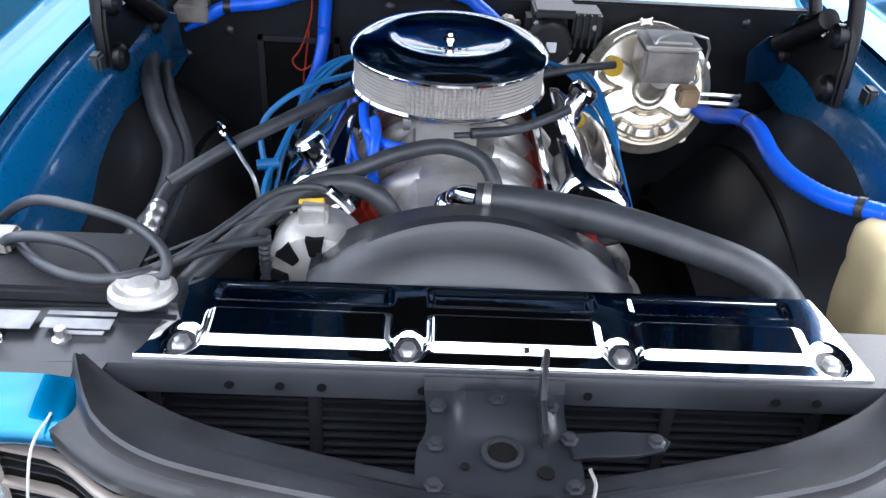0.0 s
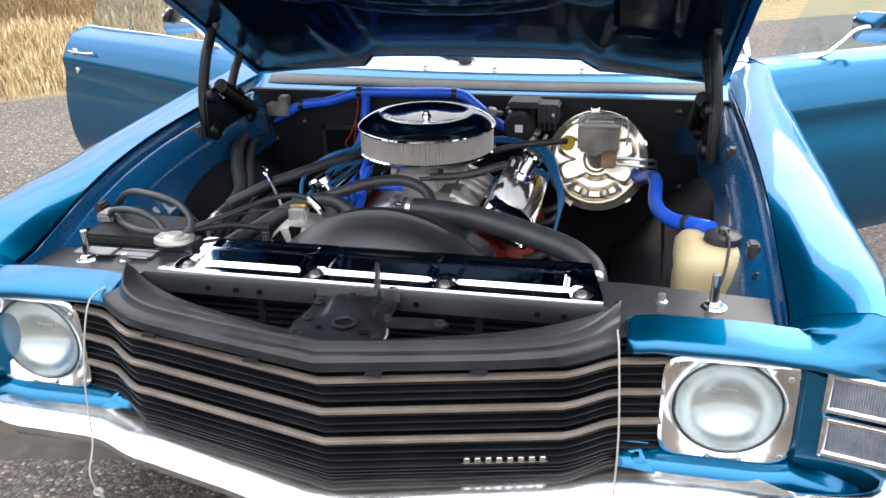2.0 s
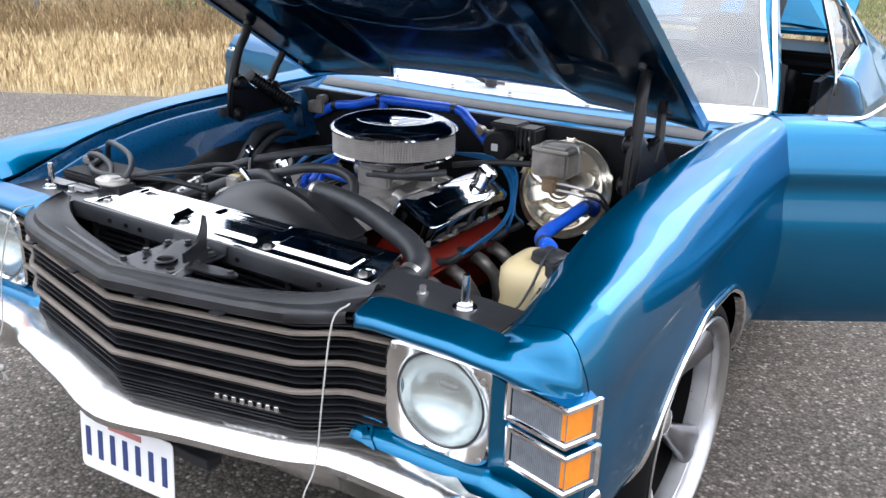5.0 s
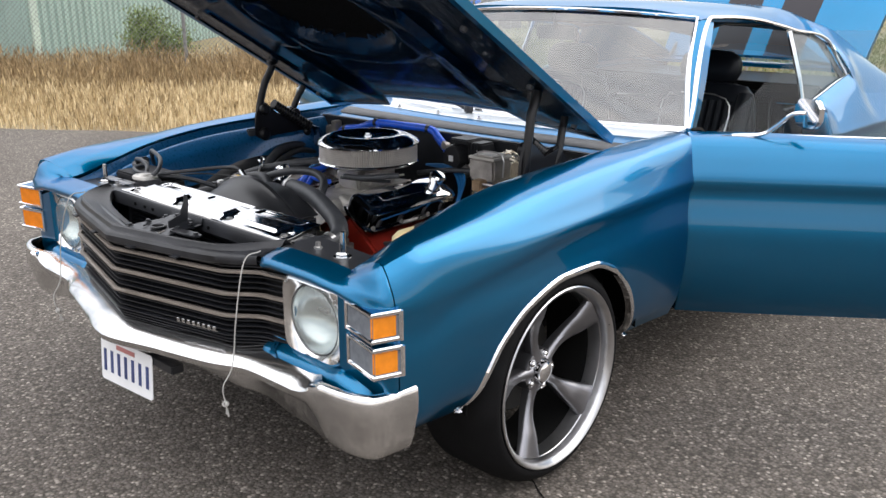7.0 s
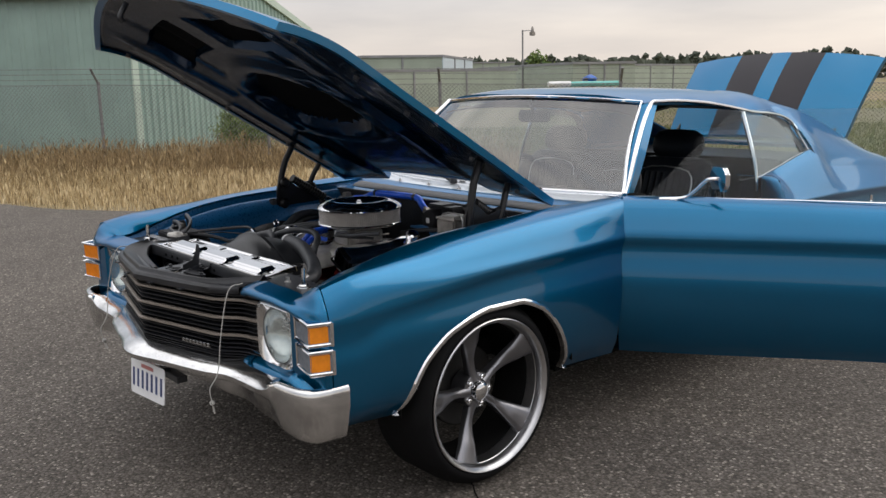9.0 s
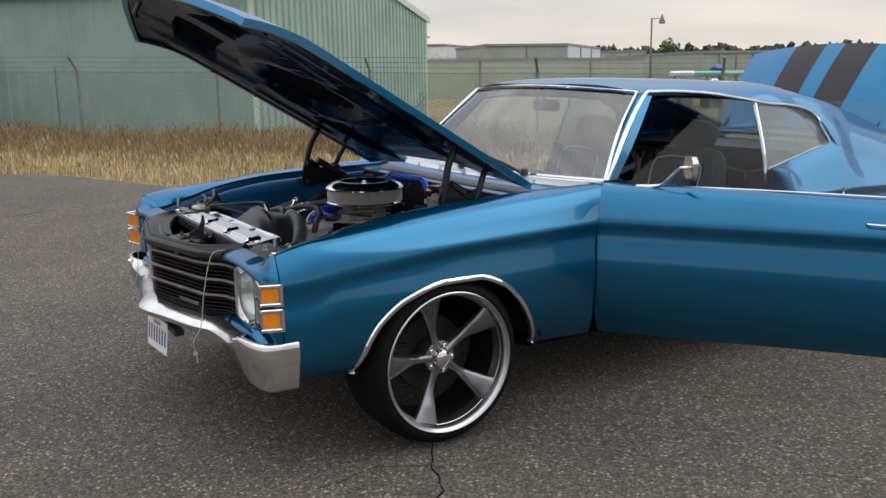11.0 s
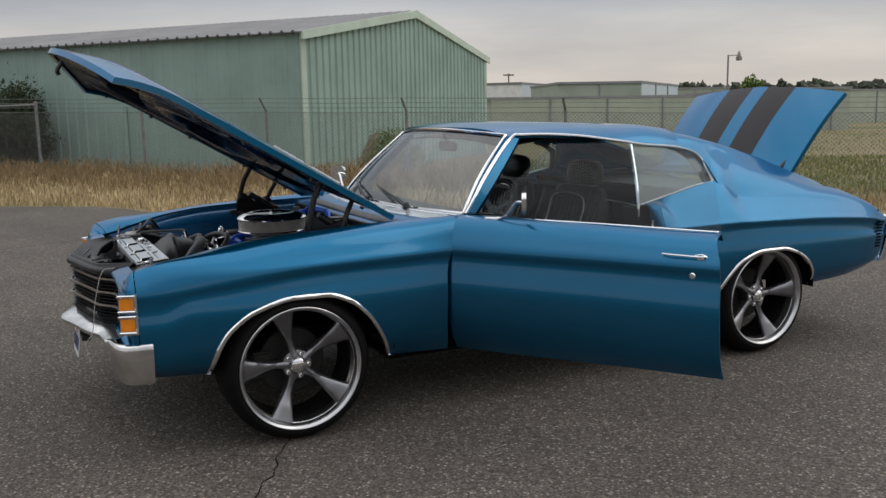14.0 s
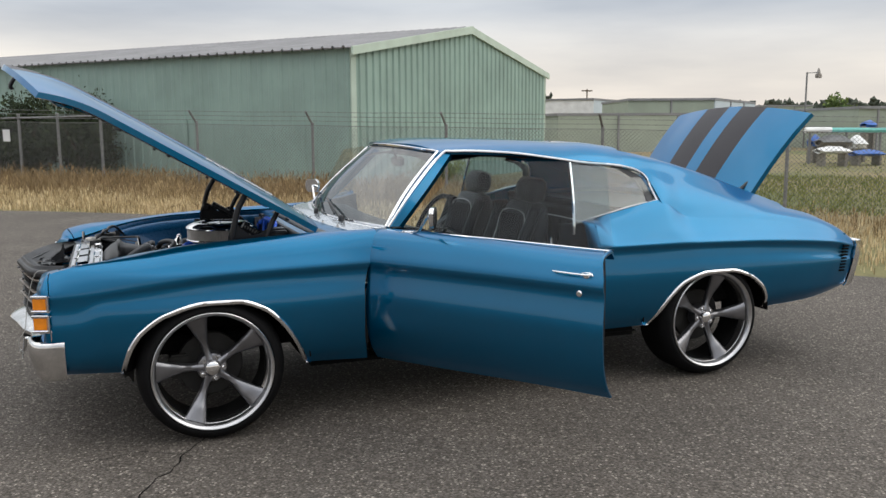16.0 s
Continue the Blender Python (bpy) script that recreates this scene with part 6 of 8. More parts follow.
# carburettor and air cleaner
AC = Matrix.Translation((-0.072, 0.085, 0.0))
bm = B()
box(bm, -0.13, -0.015, -0.02, 0.17, 0.80, 0.86, 0.008)
box(bm, -0.125, -0.02, -0.01, 0.15, 0.855, 0.885, 0.006)
tube(bm, [(-0.14, 0.02, 0.84), (-0.155, 0.02, 0.84)], 0.02, 10)
box(bm, -0.165, -0.135, 0.09, 0.13, 0.82, 0.87, 0.005)
box(bm, -0.012, 0.025, 0.0, 0.10, 0.82, 0.865, 0.006)
tube(bm, [(0.0, -0.02, 0.83), (0.03, 0.05, 0.845), (0.035, 0.16, 0.84)], 0.004, 6)
part("carburettor", bm, M_ALU, engine, "alloy carburettor")
bm = B()
lathe(bm, [(0.06, 0.878), (0.075, 0.872), (0.12, 0.876), (0.150, 0.884), (0.170, 0.884), (0.182, 0.888), (0.187, 0.895), (0.184, 0.899), (0.15, 0.898), (0.06, 0.89)], AC, 64, closed=True)
cleaner = part("air_cleaner", bm, M_CHROME, car, "round chrome air cleaner with white pleated filter")
bm = B()
rows = [[], [], []]
for k in range(260):
    a = math.tau * k / 260
    r = 0.1725 + (0.0065 if k % 2 else 0)
    for i, z in enumerate((0.897, 0.928, 0.960)):
        rows[i].append(AC @ Vector((r * math.cos(a), r * math.sin(a), z)))
sheet(bm, rows, loop=True)
part("filter", bm, M_FILTER, cleaner, "white pleated paper filter", 20)
bm = B()
for k in range(9):
    z = 0.902 + 0.0068 * k
    lathe(bm, [(0.1795, z - 0.0006), (0.1803, z), (0.1795, z + 0.0006)], AC, 90, closed=True)
part("filter_mesh", bm, M_STEEL, cleaner)
bm = B()
lathe(bm, [(0.0, 0.980), (0.05, 0.981), (0.095, 0.983), (0.104, 0.986), (0.112, 0.990), (0.130, 0.990), (0.150, 0.986), (0.172, 0.976), (0.184, 0.968), (0.188, 0.962), (0.186, 0.957), (0.178, 0.957)], AC, 72)
part("cleaner_lid", bm, M_CHROME, cleaner, "polished chrome lid")
bm = B()
lathe(bm, [(0.013, 0.980), (0.013, 0.984), (0.008, 0.986), (0.008, 0.992), (0.004, 0.995), (0.0, 0.995)], AC, 6)
part("wing_nut", bm, M_CHROME, cleaner, "chrome wing nut")
bm = B()
for k in range(8):
    box(bm, -0.050 + 0.0125 * k, -0.042 + 0.0125 * k, -0.066, -0.055, 0.9800, 0.9818, 0.0005, AC)
part("lid_badge", bm, M_BLACK, cleaner)

# brake booster and master cylinder on the firewall
BO = Matrix.Translation((0.376, 0.318, 0.803)) @ Matrix.Rotation(radians(70), 4, "X")
def booster_face(r, a):
    """Height of the pressed face: a plateau with four lobes, and small bumps between them."""
    def near(c, w):
        d = (a - radians(c) + math.pi) % math.tau - math.pi
        return math.exp(-(d / radians(w)) ** 4)

    reach = 0.052 + 0.060 * max(near(c, 21) for c in (24, 156, 204, 336))
    h = 0.021 * ease((reach - r) / 0.016 + 0.5)
    for c in (90, 270, 240, 300):
        h = max(h, 0.015 * near(c, 11 if c != 270 else 16) * ease((0.014 - abs(r - 0.098)) / 0.012 + 0.5))
    return h - 0.006 * ease((0.034 - r) / 0.006 + 0.5)


bm = B()
lathe(bm, [(0.10, -0.07), (0.132, -0.05), (0.138, -0.02), (0.145, -0.014), (0.147, -0.004), (0.143, 0.002), (0.134, 0.003), (0.130, 0.012), (0.124, 0.016), (0.121, 0.012)], BO, 120)
rows = []
for i in range(57):
    r = 0.121 * (1 - i / 56) + 0.001
    rows.append([BO @ Vector((r * math.cos(t), r * math.sin(t), 0.012 + booster_face(r, t) * min(1, (0.121 - r) / 0.012 + 0.0))) for t in (math.tau * k / 200 for k in range(200))])
sheet(bm, rows, loop=True)
booster = part("brake_booster", bm, M_BOOST, car, "round pale zinc brake booster with pressed lobes", 60)
for k in range(5):
    bm = B()
    a = math.tau * k / 5 + 0.4
    box(bm, 0.140, 0.150, -0.010, 0.010, -0.012, 0.000, 0.003, BO @ Matrix.Rotation(a, 4, "Z"))
    part("crimp_tab", bm, M_BOOST, booster)
bm = B()
tube(bm, [BO @ Vector((0.002, -0.0, 0.03)), BO @ Vector((0.0, 0.01, 0.07)), BO @ Vector((-0.004, 0.03, 0.13))], 0.026, 14, smooth=False)
m = Matrix.Translation((0.384, 0.225, 0.912))
box(bm, -0.058, 0.055, -0.035, 0.065, -0.048, 0.028, 0.008, m)
part("master_cylinder", bm, M_IRON, booster, "grey cast master cylinder")
bm = B()
box(bm, -0.061, 0.058, -0.038, 0.068, 0.026, 0.034, 0.006, m)
box(bm, -0.045, 0.042, -0.025, 0.055, 0.032, 0.040, 0.006, m)
part("cylinder_lid", bm, M_ALU, booster, "pale metal reservoir lid")
bm = B()
tube(bm, [m @ Vector(q) for q in ((-0.04, -0.03, -0.03), (-0.03, -0.02, 0.046), (0.07, -0.01, 0.046), (0.075, -0.01, -0.03))], 0.003, 6, 3)
part("lid_bail", bm, M_STEEL, booster)
bm = B()
box(bm, 0.395, 0.435, 0.125, 0.165, 0.842, 0.880, 0.004)
part("brake_switch", bm, M_RUST, booster, "brown brake fitting")
for dz in (0, 0.018):
    hose("brake_line", [(0.43, 0.14, 0.868 - dz), (0.47, 0.14, 0.868 - dz), (0.515, 0.15, 0.862 - dz), (0.54, 0.20, 0.84 - dz), (0.55, 0.30, 0.74)], 0.0045, M_STEEL, booster, "bare steel brake line", seg=6)
bm = B()
lathe(bm, [(0.022, 0.026), (0.022, 0.040), (0.014, 0.044), (0, 0.044)], BO @ Matrix.Translation((-0.085, 0.045, 0)), 16)
part("check_valve", bm, M_YELLOW, booster, "yellow check valve grommet")
hose("vacuum_hose", [(0.290, 0.285, 0.868), (0.25, 0.27, 0.868), (0.17, 0.25, 0.862), (0.05, 0.22, 0.84)], 0.009, M_RUBBER, booster, "black vacuum hose")

# washer bottle
bm = B()
levels = ((0.66, 0.88), (0.665, 0.96), (0.70, 1.0), (0.755, 1.0), (0.775, 0.97), (0.80, 1.02), (0.835, 1.0), (0.850, 0.86), (0.858, 0.55))
rows = [[(0.655 + k * x, -0.365 + k * y + 0.02 * max(0, z - 0.80), z) for x, y in round_rect(0.155, 0.17, 0.045, 5)] for z, k in levels]
sheet(bm, rows, loop=True)
bm.verts.ensure_lookup_table()
bm.faces.new(bm.verts[-len(rows[0]):])
bottle = part("washer_bottle", bm, M_CREAM, car, "yellowed plastic washer bottle")
bm = B()
lathe(bm, [(0.036, 0.0), (0.040, 0.003), (0.038, 0.016), (0.030, 0.020), (0.012, 0.021), (0.010, 0.030), (0, 0.031)], Matrix.Translation((0.672, -0.375, 0.856)), 24)
part("bottle_cap", bm, M_BLACK_DUST, bottle, "grey-black bottle cap")
hose("washer_tube", [(0.672, -0.375, 0.885), (0.68, -0.42, 0.875), (0.672, -0.46, 0.82), (0.65, -0.49, 0.775), (0.61, -0.55, 0.79), (0.60, -0.60, 0.83)], 0.003, M_RUBBER, bottle, seg=6)
bm = B()
box(bm, 0.58, 0.73, -0.46, -0.28, 0.645, 0.665, 0.004)
part("bottle_shelf", bm, M_BLACK, bottle)

# battery
bm = B()
box(bm, -0.70, -0.47, -0.60, -0.44, 0.66, 0.845, 0.008)
box(bm, -0.69, -0.48, -0.59, -0.45, 0.843, 0.868, 0.006)
battery = part("battery", bm, M_CASE, car, "black battery with worn pale label")
bm = B()
box(bm, -0.69, -0.48, -0.612, -0.604, 0.80, 0.842, 0.001)
part("battery_front", bm, M_BLACK, battery)
bm = B()
m = Matrix.Translation((-0.575, -0.628, 0.8535))
for x0, x1, y0, y1 in ((-0.095, -0.01, -0.026, 0.010), (0.0, 0.085, -0.022, -0.002), (0.0, 0.085, 0.004, 0.012), (0.03, 0.08, -0.033, -0.026)):
    box(bm, x0, x1, y0, y1, 0.0, 0.0012, 0.0003, m)
part("battery_label", bm, M_LABEL, battery, "worn pale label bars")
for pts in ([(-0.72, -0.42, 0.86), (-0.64, -0.47, 0.925), (-0.56, -0.50, 0.935), (-0.49, -0.52, 0.925), (-0.445, -0.55, 0.905), (-0.44, -0.575, 0.885), (-0.47, -0.57, 0.872)],
            [(-0.68, -0.50, 0.872), (-0.64, -0.53, 0.905), (-0.58, -0.54, 0.91), (-0.53, -0.55, 0.895), (-0.49, -0.58, 0.875)],
            [(-0.49, -0.565, 0.873), (-0.43, -0.53, 0.885), (-0.38, -0.45, 0.89), (-0.33, -0.37, 0.895), (-0.27, -0.35, 0.895), (-0.235, -0.345, 0.865)],
            [(-0.68, -0.47, 0.872), (-0.60, -0.56, 0.885), (-0.53, -0.585, 0.882), (-0.47, -0.56, 0.878), (-0.40, -0.47, 0.86), (-0.34, -0.40, 0.83)]):
    hose("battery_cable", pts, 0.0075 if pts[0][0] < -0.6 else 0.006, M_RUBBER, battery, "black battery cable")
bm = B()
box(bm, -0.70, -0.66, -0.52, -0.47, 0.866, 0.888, 0.005)
part("battery_clamp", bm, M_IRON, battery)

# alternator
bm = B()
AL = Matrix.Translation((-0.272, -0.355, 0.765)) @ Matrix.Rotation(radians(90), 4, "X")
lathe(bm, [(0.0, -0.07), (0.045, -0.068), (0.07, -0.055), (0.078, -0.035), (0.078, 0.02), (0.070, 0.04), (0.04, 0.05), (0, 0.05)], AL, 32)
box(bm, -0.30, -0.255, -0.37, -0.34, 0.83, 0.87, 0.006)
alt = part("alternator", bm, M_ALU, engine, "cast aluminium alternator")
for k in range(8):
    bm = B()
    r = AL @ Matrix.Rotation(math.tau * k / 8, 4, "Z")
    prism(bm, [(0.038, -0.008), (0.070, -0.014), (0.070, 0.014), (0.038, 0.008)], r @ Matrix.Translation((0, 0, 0.030)), 0.0215, 0.002)
    part("vent_slot", bm, M_DARK, alt)
bm = B()
tube(bm, [(-0.30, -0.345, 0.862), (-0.262, -0.345, 0.866)], 0.008, 8)
part("yellow_terminal", bm, M_YELLOW, alt, "yellow terminal cover")
hose("ribbed_sleeve", [(-0.345, -0.40, 0.845), (-0.347, -0.40, 0.80), (-0.345, -0.40, 0.74)], 0.010, M_RUBBER, alt, "black ribbed sleeve", ripple=0.002, n=10)

# hoses
hose("upper_hose", [(-0.03, -0.318, 0.866), (0.055, -0.330, 0.868), (0.18, -0.368, 0.866), (0.30, -0.415, 0.852), (0.37, -0.445, 0.838), (0.41, -0.475, 0.815), (0.415, -0.515, 0.80), (0.39, -0.545, 0.795)], 0.027, M_RUBBER, engine, "thick black upper radiator hose", seg=16)
for p, q in (((-0.018, -0.319, 0.8665), (-0.006, -0.321, 0.867)), ((0.412, -0.50, 0.806), (0.412, -0.512, 0.801))):
    hose("hose_clamp", [p, q], 0.0295, M_STEEL, engine, "steel hose clamp", seg=18)
hose("coolant_hose", [(-0.545, -0.187, 0.80), (-0.46, -0.12, 0.835), (-0.40, -0.07, 0.85), (-0.32, 0.01, 0.865), (-0.24, 0.11, 0.865)], 0.013, M_RUBBER, engine, "black heater hose")
hose("heater_hose", [(-0.52, -0.14, 0.80), (-0.548, -0.20, 0.79), (-0.553, -0.27, 0.77), (-0.56, -0.40, 0.70)], 0.014, M_RUBBER, engine, "black heater hose")
hose("hose_fitting", [(-0.551, -0.235, 0.785), (-0.553, -0.262, 0.778), (-0.555, -0.29, 0.768), (-0.557, -0.315, 0.756)], lambda t: 0.017 if int(t * 8) % 2 else 0.0145, M_STEEL, engine, "bright metal hose fitting", n=8)
hose("crossover_hose", [(-0.36, -0.29, 0.80), (-0.303, -0.24, 0.835), (-0.227, -0.232, 0.862), (-0.154, -0.203, 0.882), (-0.078, -0.170, 0.882), (-0.015, -0.178, 0.862), (0.010, -0.210, 0.825), (0.012, -0.225, 0.78)], 0.014, M_RUBBER, engine, "black bypass hose")
hose("pipe", [(-0.50, -0.50, 0.74), (-0.447, -0.437, 0.785), (-0.385, -0.353, 0.812), (-0.311, -0.295, 0.848), (-0.24, -0.278, 0.862), (-0.182, -0.288, 0.845), (-0.145, -0.30, 0.79)], 0.017, M_RUBBER, engine, "thick black hose over the alternator", seg=12)
hose("cooler_hose", [(-0.722, 0.415, 0.79), (-0.712, 0.34, 0.835), (-0.665, 0.15, 0.856), (-0.622, 0.04, 0.822), (-0.572, -0.06, 0.788), (-0.557, -0.208, 0.768), (-0.582, -0.316, 0.751), (-0.60, -0.45, 0.70)], 0.0195, M_RUBBER, firewall, "black air-conditioning hose", seg=12)
hose("cooler_pipe", [(-0.69, 0.41, 0.775), (-0.66, 0.24, 0.835), (-0.612, 0.10, 0.824), (-0.553, -0.035, 0.786), (-0.537, -0.16, 0.770), (-0.55, -0.28, 0.74)], 0.012, M_RUBBER, firewall, "thin black hose")
hose("throttle_cable", [(0.10, 0.03, 0.845), (0.06, -0.02, 0.85), (0.0, -0.05, 0.852), (-0.06, -0.06, 0.85)], 0.006, M_RUBBER, engine, seg=8)
hose("pcv_hose", [(0.155, 0.02, 0.875), (0.12, -0.01, 0.872), (0.05, -0.05, 0.862), (-0.03, -0.07, 0.86)], 0.010, M_RUBBER, engine, "black crankcase hose")
hose("dipstick", [(-0.455, -0.12, 0.862), (-0.425, -0.155, 0.835), (-0.40, -0.18, 0.80), (-0.385, -0.20, 0.70)], 0.004, M_STEEL, engine, "dipstick tube", seg=6)
bm = B()
lathe(bm, [(0.011, -0.003), (0.015, 0), (0.011, 0.003), (0.008, 0.0)], Matrix.Translation((-0.466, -0.112, 0.868)) @ Matrix.Rotation(radians(60), 4, "Y"), 16, closed=True)
tube(bm, [(-0.462, -0.114, 0.866), (-0.440, -0.136, 0.848)], 0.006, 6)
part("dipstick_ring", bm, M_CHROME, engine, "bright dipstick handle")
bm = B()
tube(bm, [(-0.255, -0.35, 0.893), (-0.235, -0.347, 0.872), (-0.222, -0.346, 0.855)], 0.0085, 8)
part("cable_end", bm, M_CHROME, engine, "bright cable terminal")

# wiring
loom = hose("wiring_loom", [(-0.655, 0.40, 0.862), (-0.61, 0.395, 0.89), (-0.555, 0.395, 0.920), (-0.46, 0.395, 0.935), (-0.36, 0.395, 0.964), (-0.20, 0.395, 0.970), (-0.05, 0.395, 0.970), (0.0, 0.385, 0.945), (0.06, 0.375, 0.900), (0.14, 0.32, 0.868)], lambda t: 0.006 + 0.010 * min(1, t * 7), M_LOOM, firewall, "bright blue wiring loom", ripple=0.0012, n=12, seg=12)
hose("loom_branch", [(-0.338, 0.39, 0.962), (-0.343, 0.385, 0.90), (-0.345, 0.37, 0.86), (-0.358, 0.33, 0.80), (-0.38, 0.28, 0.76)], 0.015, M_LOOM, firewall, "bright blue wiring loom", ripple=0.0012, n=12, seg=12)
for x, z in ((-0.36, 0.966), (-0.06, 0.971), (-0.555, 0.920)):
    hose("loom_clip", [(x - 0.008, 0.395, z), (x + 0.008, 0.395, z)], 0.0178, M_BLACK, firewall)
hose("fender_loom", [(0.485, 0.30, 0.775), (0.505, 0.24, 0.780), (0.528, 0.14, 0.822), (0.540, 0.06, 0.832), (0.538, -0.04, 0.825), (0.545, -0.13, 0.828), (0.575, -0.22, 0.838), (0.625, -0.29, 0.855), (0.650, -0.33, 0.865)], 0.0175, M_LOOM, firewall, "bright blue corrugated loom", ripple=0.0014, n=14, seg=12)
hose("loom_tape", [(0.601, -0.262, 0.849), (0.610, -0.272, 0.8515)], 0.0188, M_RUBBER, firewall)
hose("loom_tape", [(0.536, 0.105, 0.829), (0.537, 0.095, 0.830)], 0.0188, M_RUBBER, firewall)
for k, pts in enumerate(([(-0.23, 0.03, 0.86), (-0.225, -0.02, 0.85), (-0.21, -0.07, 0.83), (-0.205, -0.11, 0.80), (-0.20, -0.15, 0.80)], [(-0.215, -0.05, 0.845), (-0.18, -0.09, 0.84), (-0.14, -0.09, 0.835), (-0.10, -0.08, 0.83)],
                         [(-0.205, -0.03, 0.86), (-0.20, -0.09, 0.855), (-0.205, -0.13, 0.82)])):
    hose("coil_wire", pts, 0.010, M_LOOM, engine, "bright blue sleeved wire", ripple=0.0008, n=10)
rng = random.Random(11)
for s in (1, -1):
    for k, y in enumerate((-0.16, -0.05, 0.08, 0.18) if s > 0 else (-0.16, 0.08, 0.18)):
        e = (EX + s * 0.34, y + 0.06, 0.70)
        j = 0.012 * k
        a = (EX + s * (0.335 + 0.012 * rng.random()), 0.12 + 0.02 * k, 0.735 + j * 0.5)
        b = (EX + s * 0.30, 0.23 + 0.01 * k, 0.80 + j)
        c = (EX + s * (0.20 + j), 0.29, 0.865 - j * 0.3)
        hose("plug_wire", [e, a, b, c, (EX + s * 0.05, 0.32, 0.85)], 0.0045, M_WIRE, engine, "blue spark plug wire", seg=7)
hose("loop_wire", [(-0.25, 0.20, 0.86), (-0.36, 0.12, 0.85), (-0.43, 0.07, 0.80), (-0.42, 0.0, 0.75), (-0.40, -0.06, 0.74), (-0.42, -0.10, 0.70)], 0.006, M_WIRE, engine, "blue wire loop", seg=8)
hose("loop_wire", [(-0.25, 0.17, 0.855), (-0.35, 0.08, 0.82), (-0.39, -0.02, 0.77), (-0.405, -0.09, 0.74), (-0.40, -0.14, 0.68)], 0.006, M_WIRE, engine, "blue wire loop", seg=8)
hose("wire_tie", [(-0.425, -0.045, 0.765), (-0.385, -0.035, 0.765)], 0.011, M_WIRE, engine)
hose("red_wire", [(-0.37, 0.405, 0.97), (-0.375, 0.405, 0.90), (-0.40, 0.40, 0.83), (-0.42, 0.40, 0.80), (-0.40, 0.395, 0.78), (-0.37, 0.395, 0.80), (-0.36, 0.39, 0.83)], 0.0022, M_REDWIRE, firewall, "thin red wire", seg=5)
hose("red_wire", [(-0.38, 0.405, 0.87), (-0.39, 0.40, 0.80), (-0.395, 0.40, 0.74), (-0.36, 0.40, 0.72)], 0.0022, M_REDWIRE, firewall, "thin red wire", seg=5)
hose("fusible_wire", [(-0.50, -0.52, 0.86), (-0.40, -0.45, 0.875), (-0.33, -0.38, 0.87), (-0.28, -0.35, 0.866)], 0.0025, M_RUBBER, alt, seg=5)

# firewall fittings
bm = B()
box(bm, -0.485, -0.325, 0.405, 0.4155, 0.60, 0.842, 0.004)
part("heater_opening", bm, M_DARK, firewall, "dark opening in the firewall")
bm = B()
for x0, x1, z0, z1 in ((-0.497, -0.483, 0.59, 0.855), (-0.327, -0.313, 0.59, 0.855), (-0.497, -0.313, 0.842, 0.855)):
    box(bm, x0, x1, 0.400, 0.414, z0, z1, 0.002)
part("opening_frame", bm, M_BLACK_DUST, firewall)
bm = B()
box(bm, 0.100, 0.190, 0.345, 0.415, 0.868, 0.950, 0.012)
lathe(bm, [(0.0, 0.0), (0.046, 0.0), (0.046, 0.050), (0.040, 0.058), (0, 0.060)], Matrix.Translation((0.150, 0.352, 0.898)) @ Matrix.Rotation(radians(90), 4, "X"), 24)
wiper_motor = part("wiper_motor", bm, M_CASE, firewall, "black wiper motor with a grey washer pump")
bm = B()
box(bm, 0.112, 0.205, 0.325, 0.412, 0.948, 0.966, 0.005)
box(bm, 0.198, 0.262, 0.335, 0.412, 0.902, 0.958, 0.006)
part("wiper_bracket", bm, M_BLACK_DUST, wiper_motor, "ribbed grey wiper bracket")
for k in range(4):
    bm = B()
    box(bm, 0.203 + 0.015 * k, 0.208 + 0.015 * k, 0.326, 0.337, 0.885, 0.958, 0.001)
    part("rib", bm, M_BLACK_DUST, wiper_motor)
bm = B()
lathe(bm, [(0.0, 0.0), (0.026, 0.0), (0.028, 0.006), (0.028, 0.034), (0.022, 0.042), (0.0, 0.043)], Matrix.Translation((0.172, 0.36, 0.842)) @ Matrix.Rotation(radians(75), 4, "X"), 20)
box(bm, 0.140, 0.205, 0.345, 0.40, 0.862, 0.874, 0.003)
tube(bm, [(0.196, 0.335, 0.845), (0.215, 0.325, 0.850), (0.228, 0.33, 0.872)], 0.005, 8)
part("washer_pump", bm, M_ALU, wiper_motor, "grey metal washer pump")
bm = B()
for x, z in ((0.118, 0.935), (0.185, 0.875), (0.246, 0.93)):
    lathe(bm, [(0.006, 0.0), (0.006, 0.005), (0.0, 0.006)], Matrix.Translation((x, 0.335, z)) @ Matrix.Rotation(radians(90), 4, "X"), 6)
part("motor_screw", bm, M_STEEL, wiper_motor)
bm = B()
box(bm, 0.139, 0.161, 0.2905, 0.2935, 0.886, 0.908, 0.001)
part("motor_label", bm, M_PLATE, wiper_motor, "small white sticker")
bm = B()
tube(bm, [(0.085, 0.39, 0.915), (0.062, 0.36, 0.925), (0.05, 0.36, 0.94)], 0.008, 8)
lathe(bm, [(0.014, -0.012), (0.014, 0.012), (0.0, 0.013)], Matrix.Translation((0.062, 0.36, 0.925)) @ Matrix.Rotation(radians(90), 4, "X"), 12)
part("wire_plug", bm, M_IRON, wiper_motor)
bm = B()
box(bm, -0.67, -0.595, 0.375, 0.415, 0.885, 0.925, 0.005)
box(bm, -0.625, -0.595, 0.37, 0.41, 0.92, 0.95, 0.004)
part("relay", bm, M_IRON, firewall, "grey relay box")
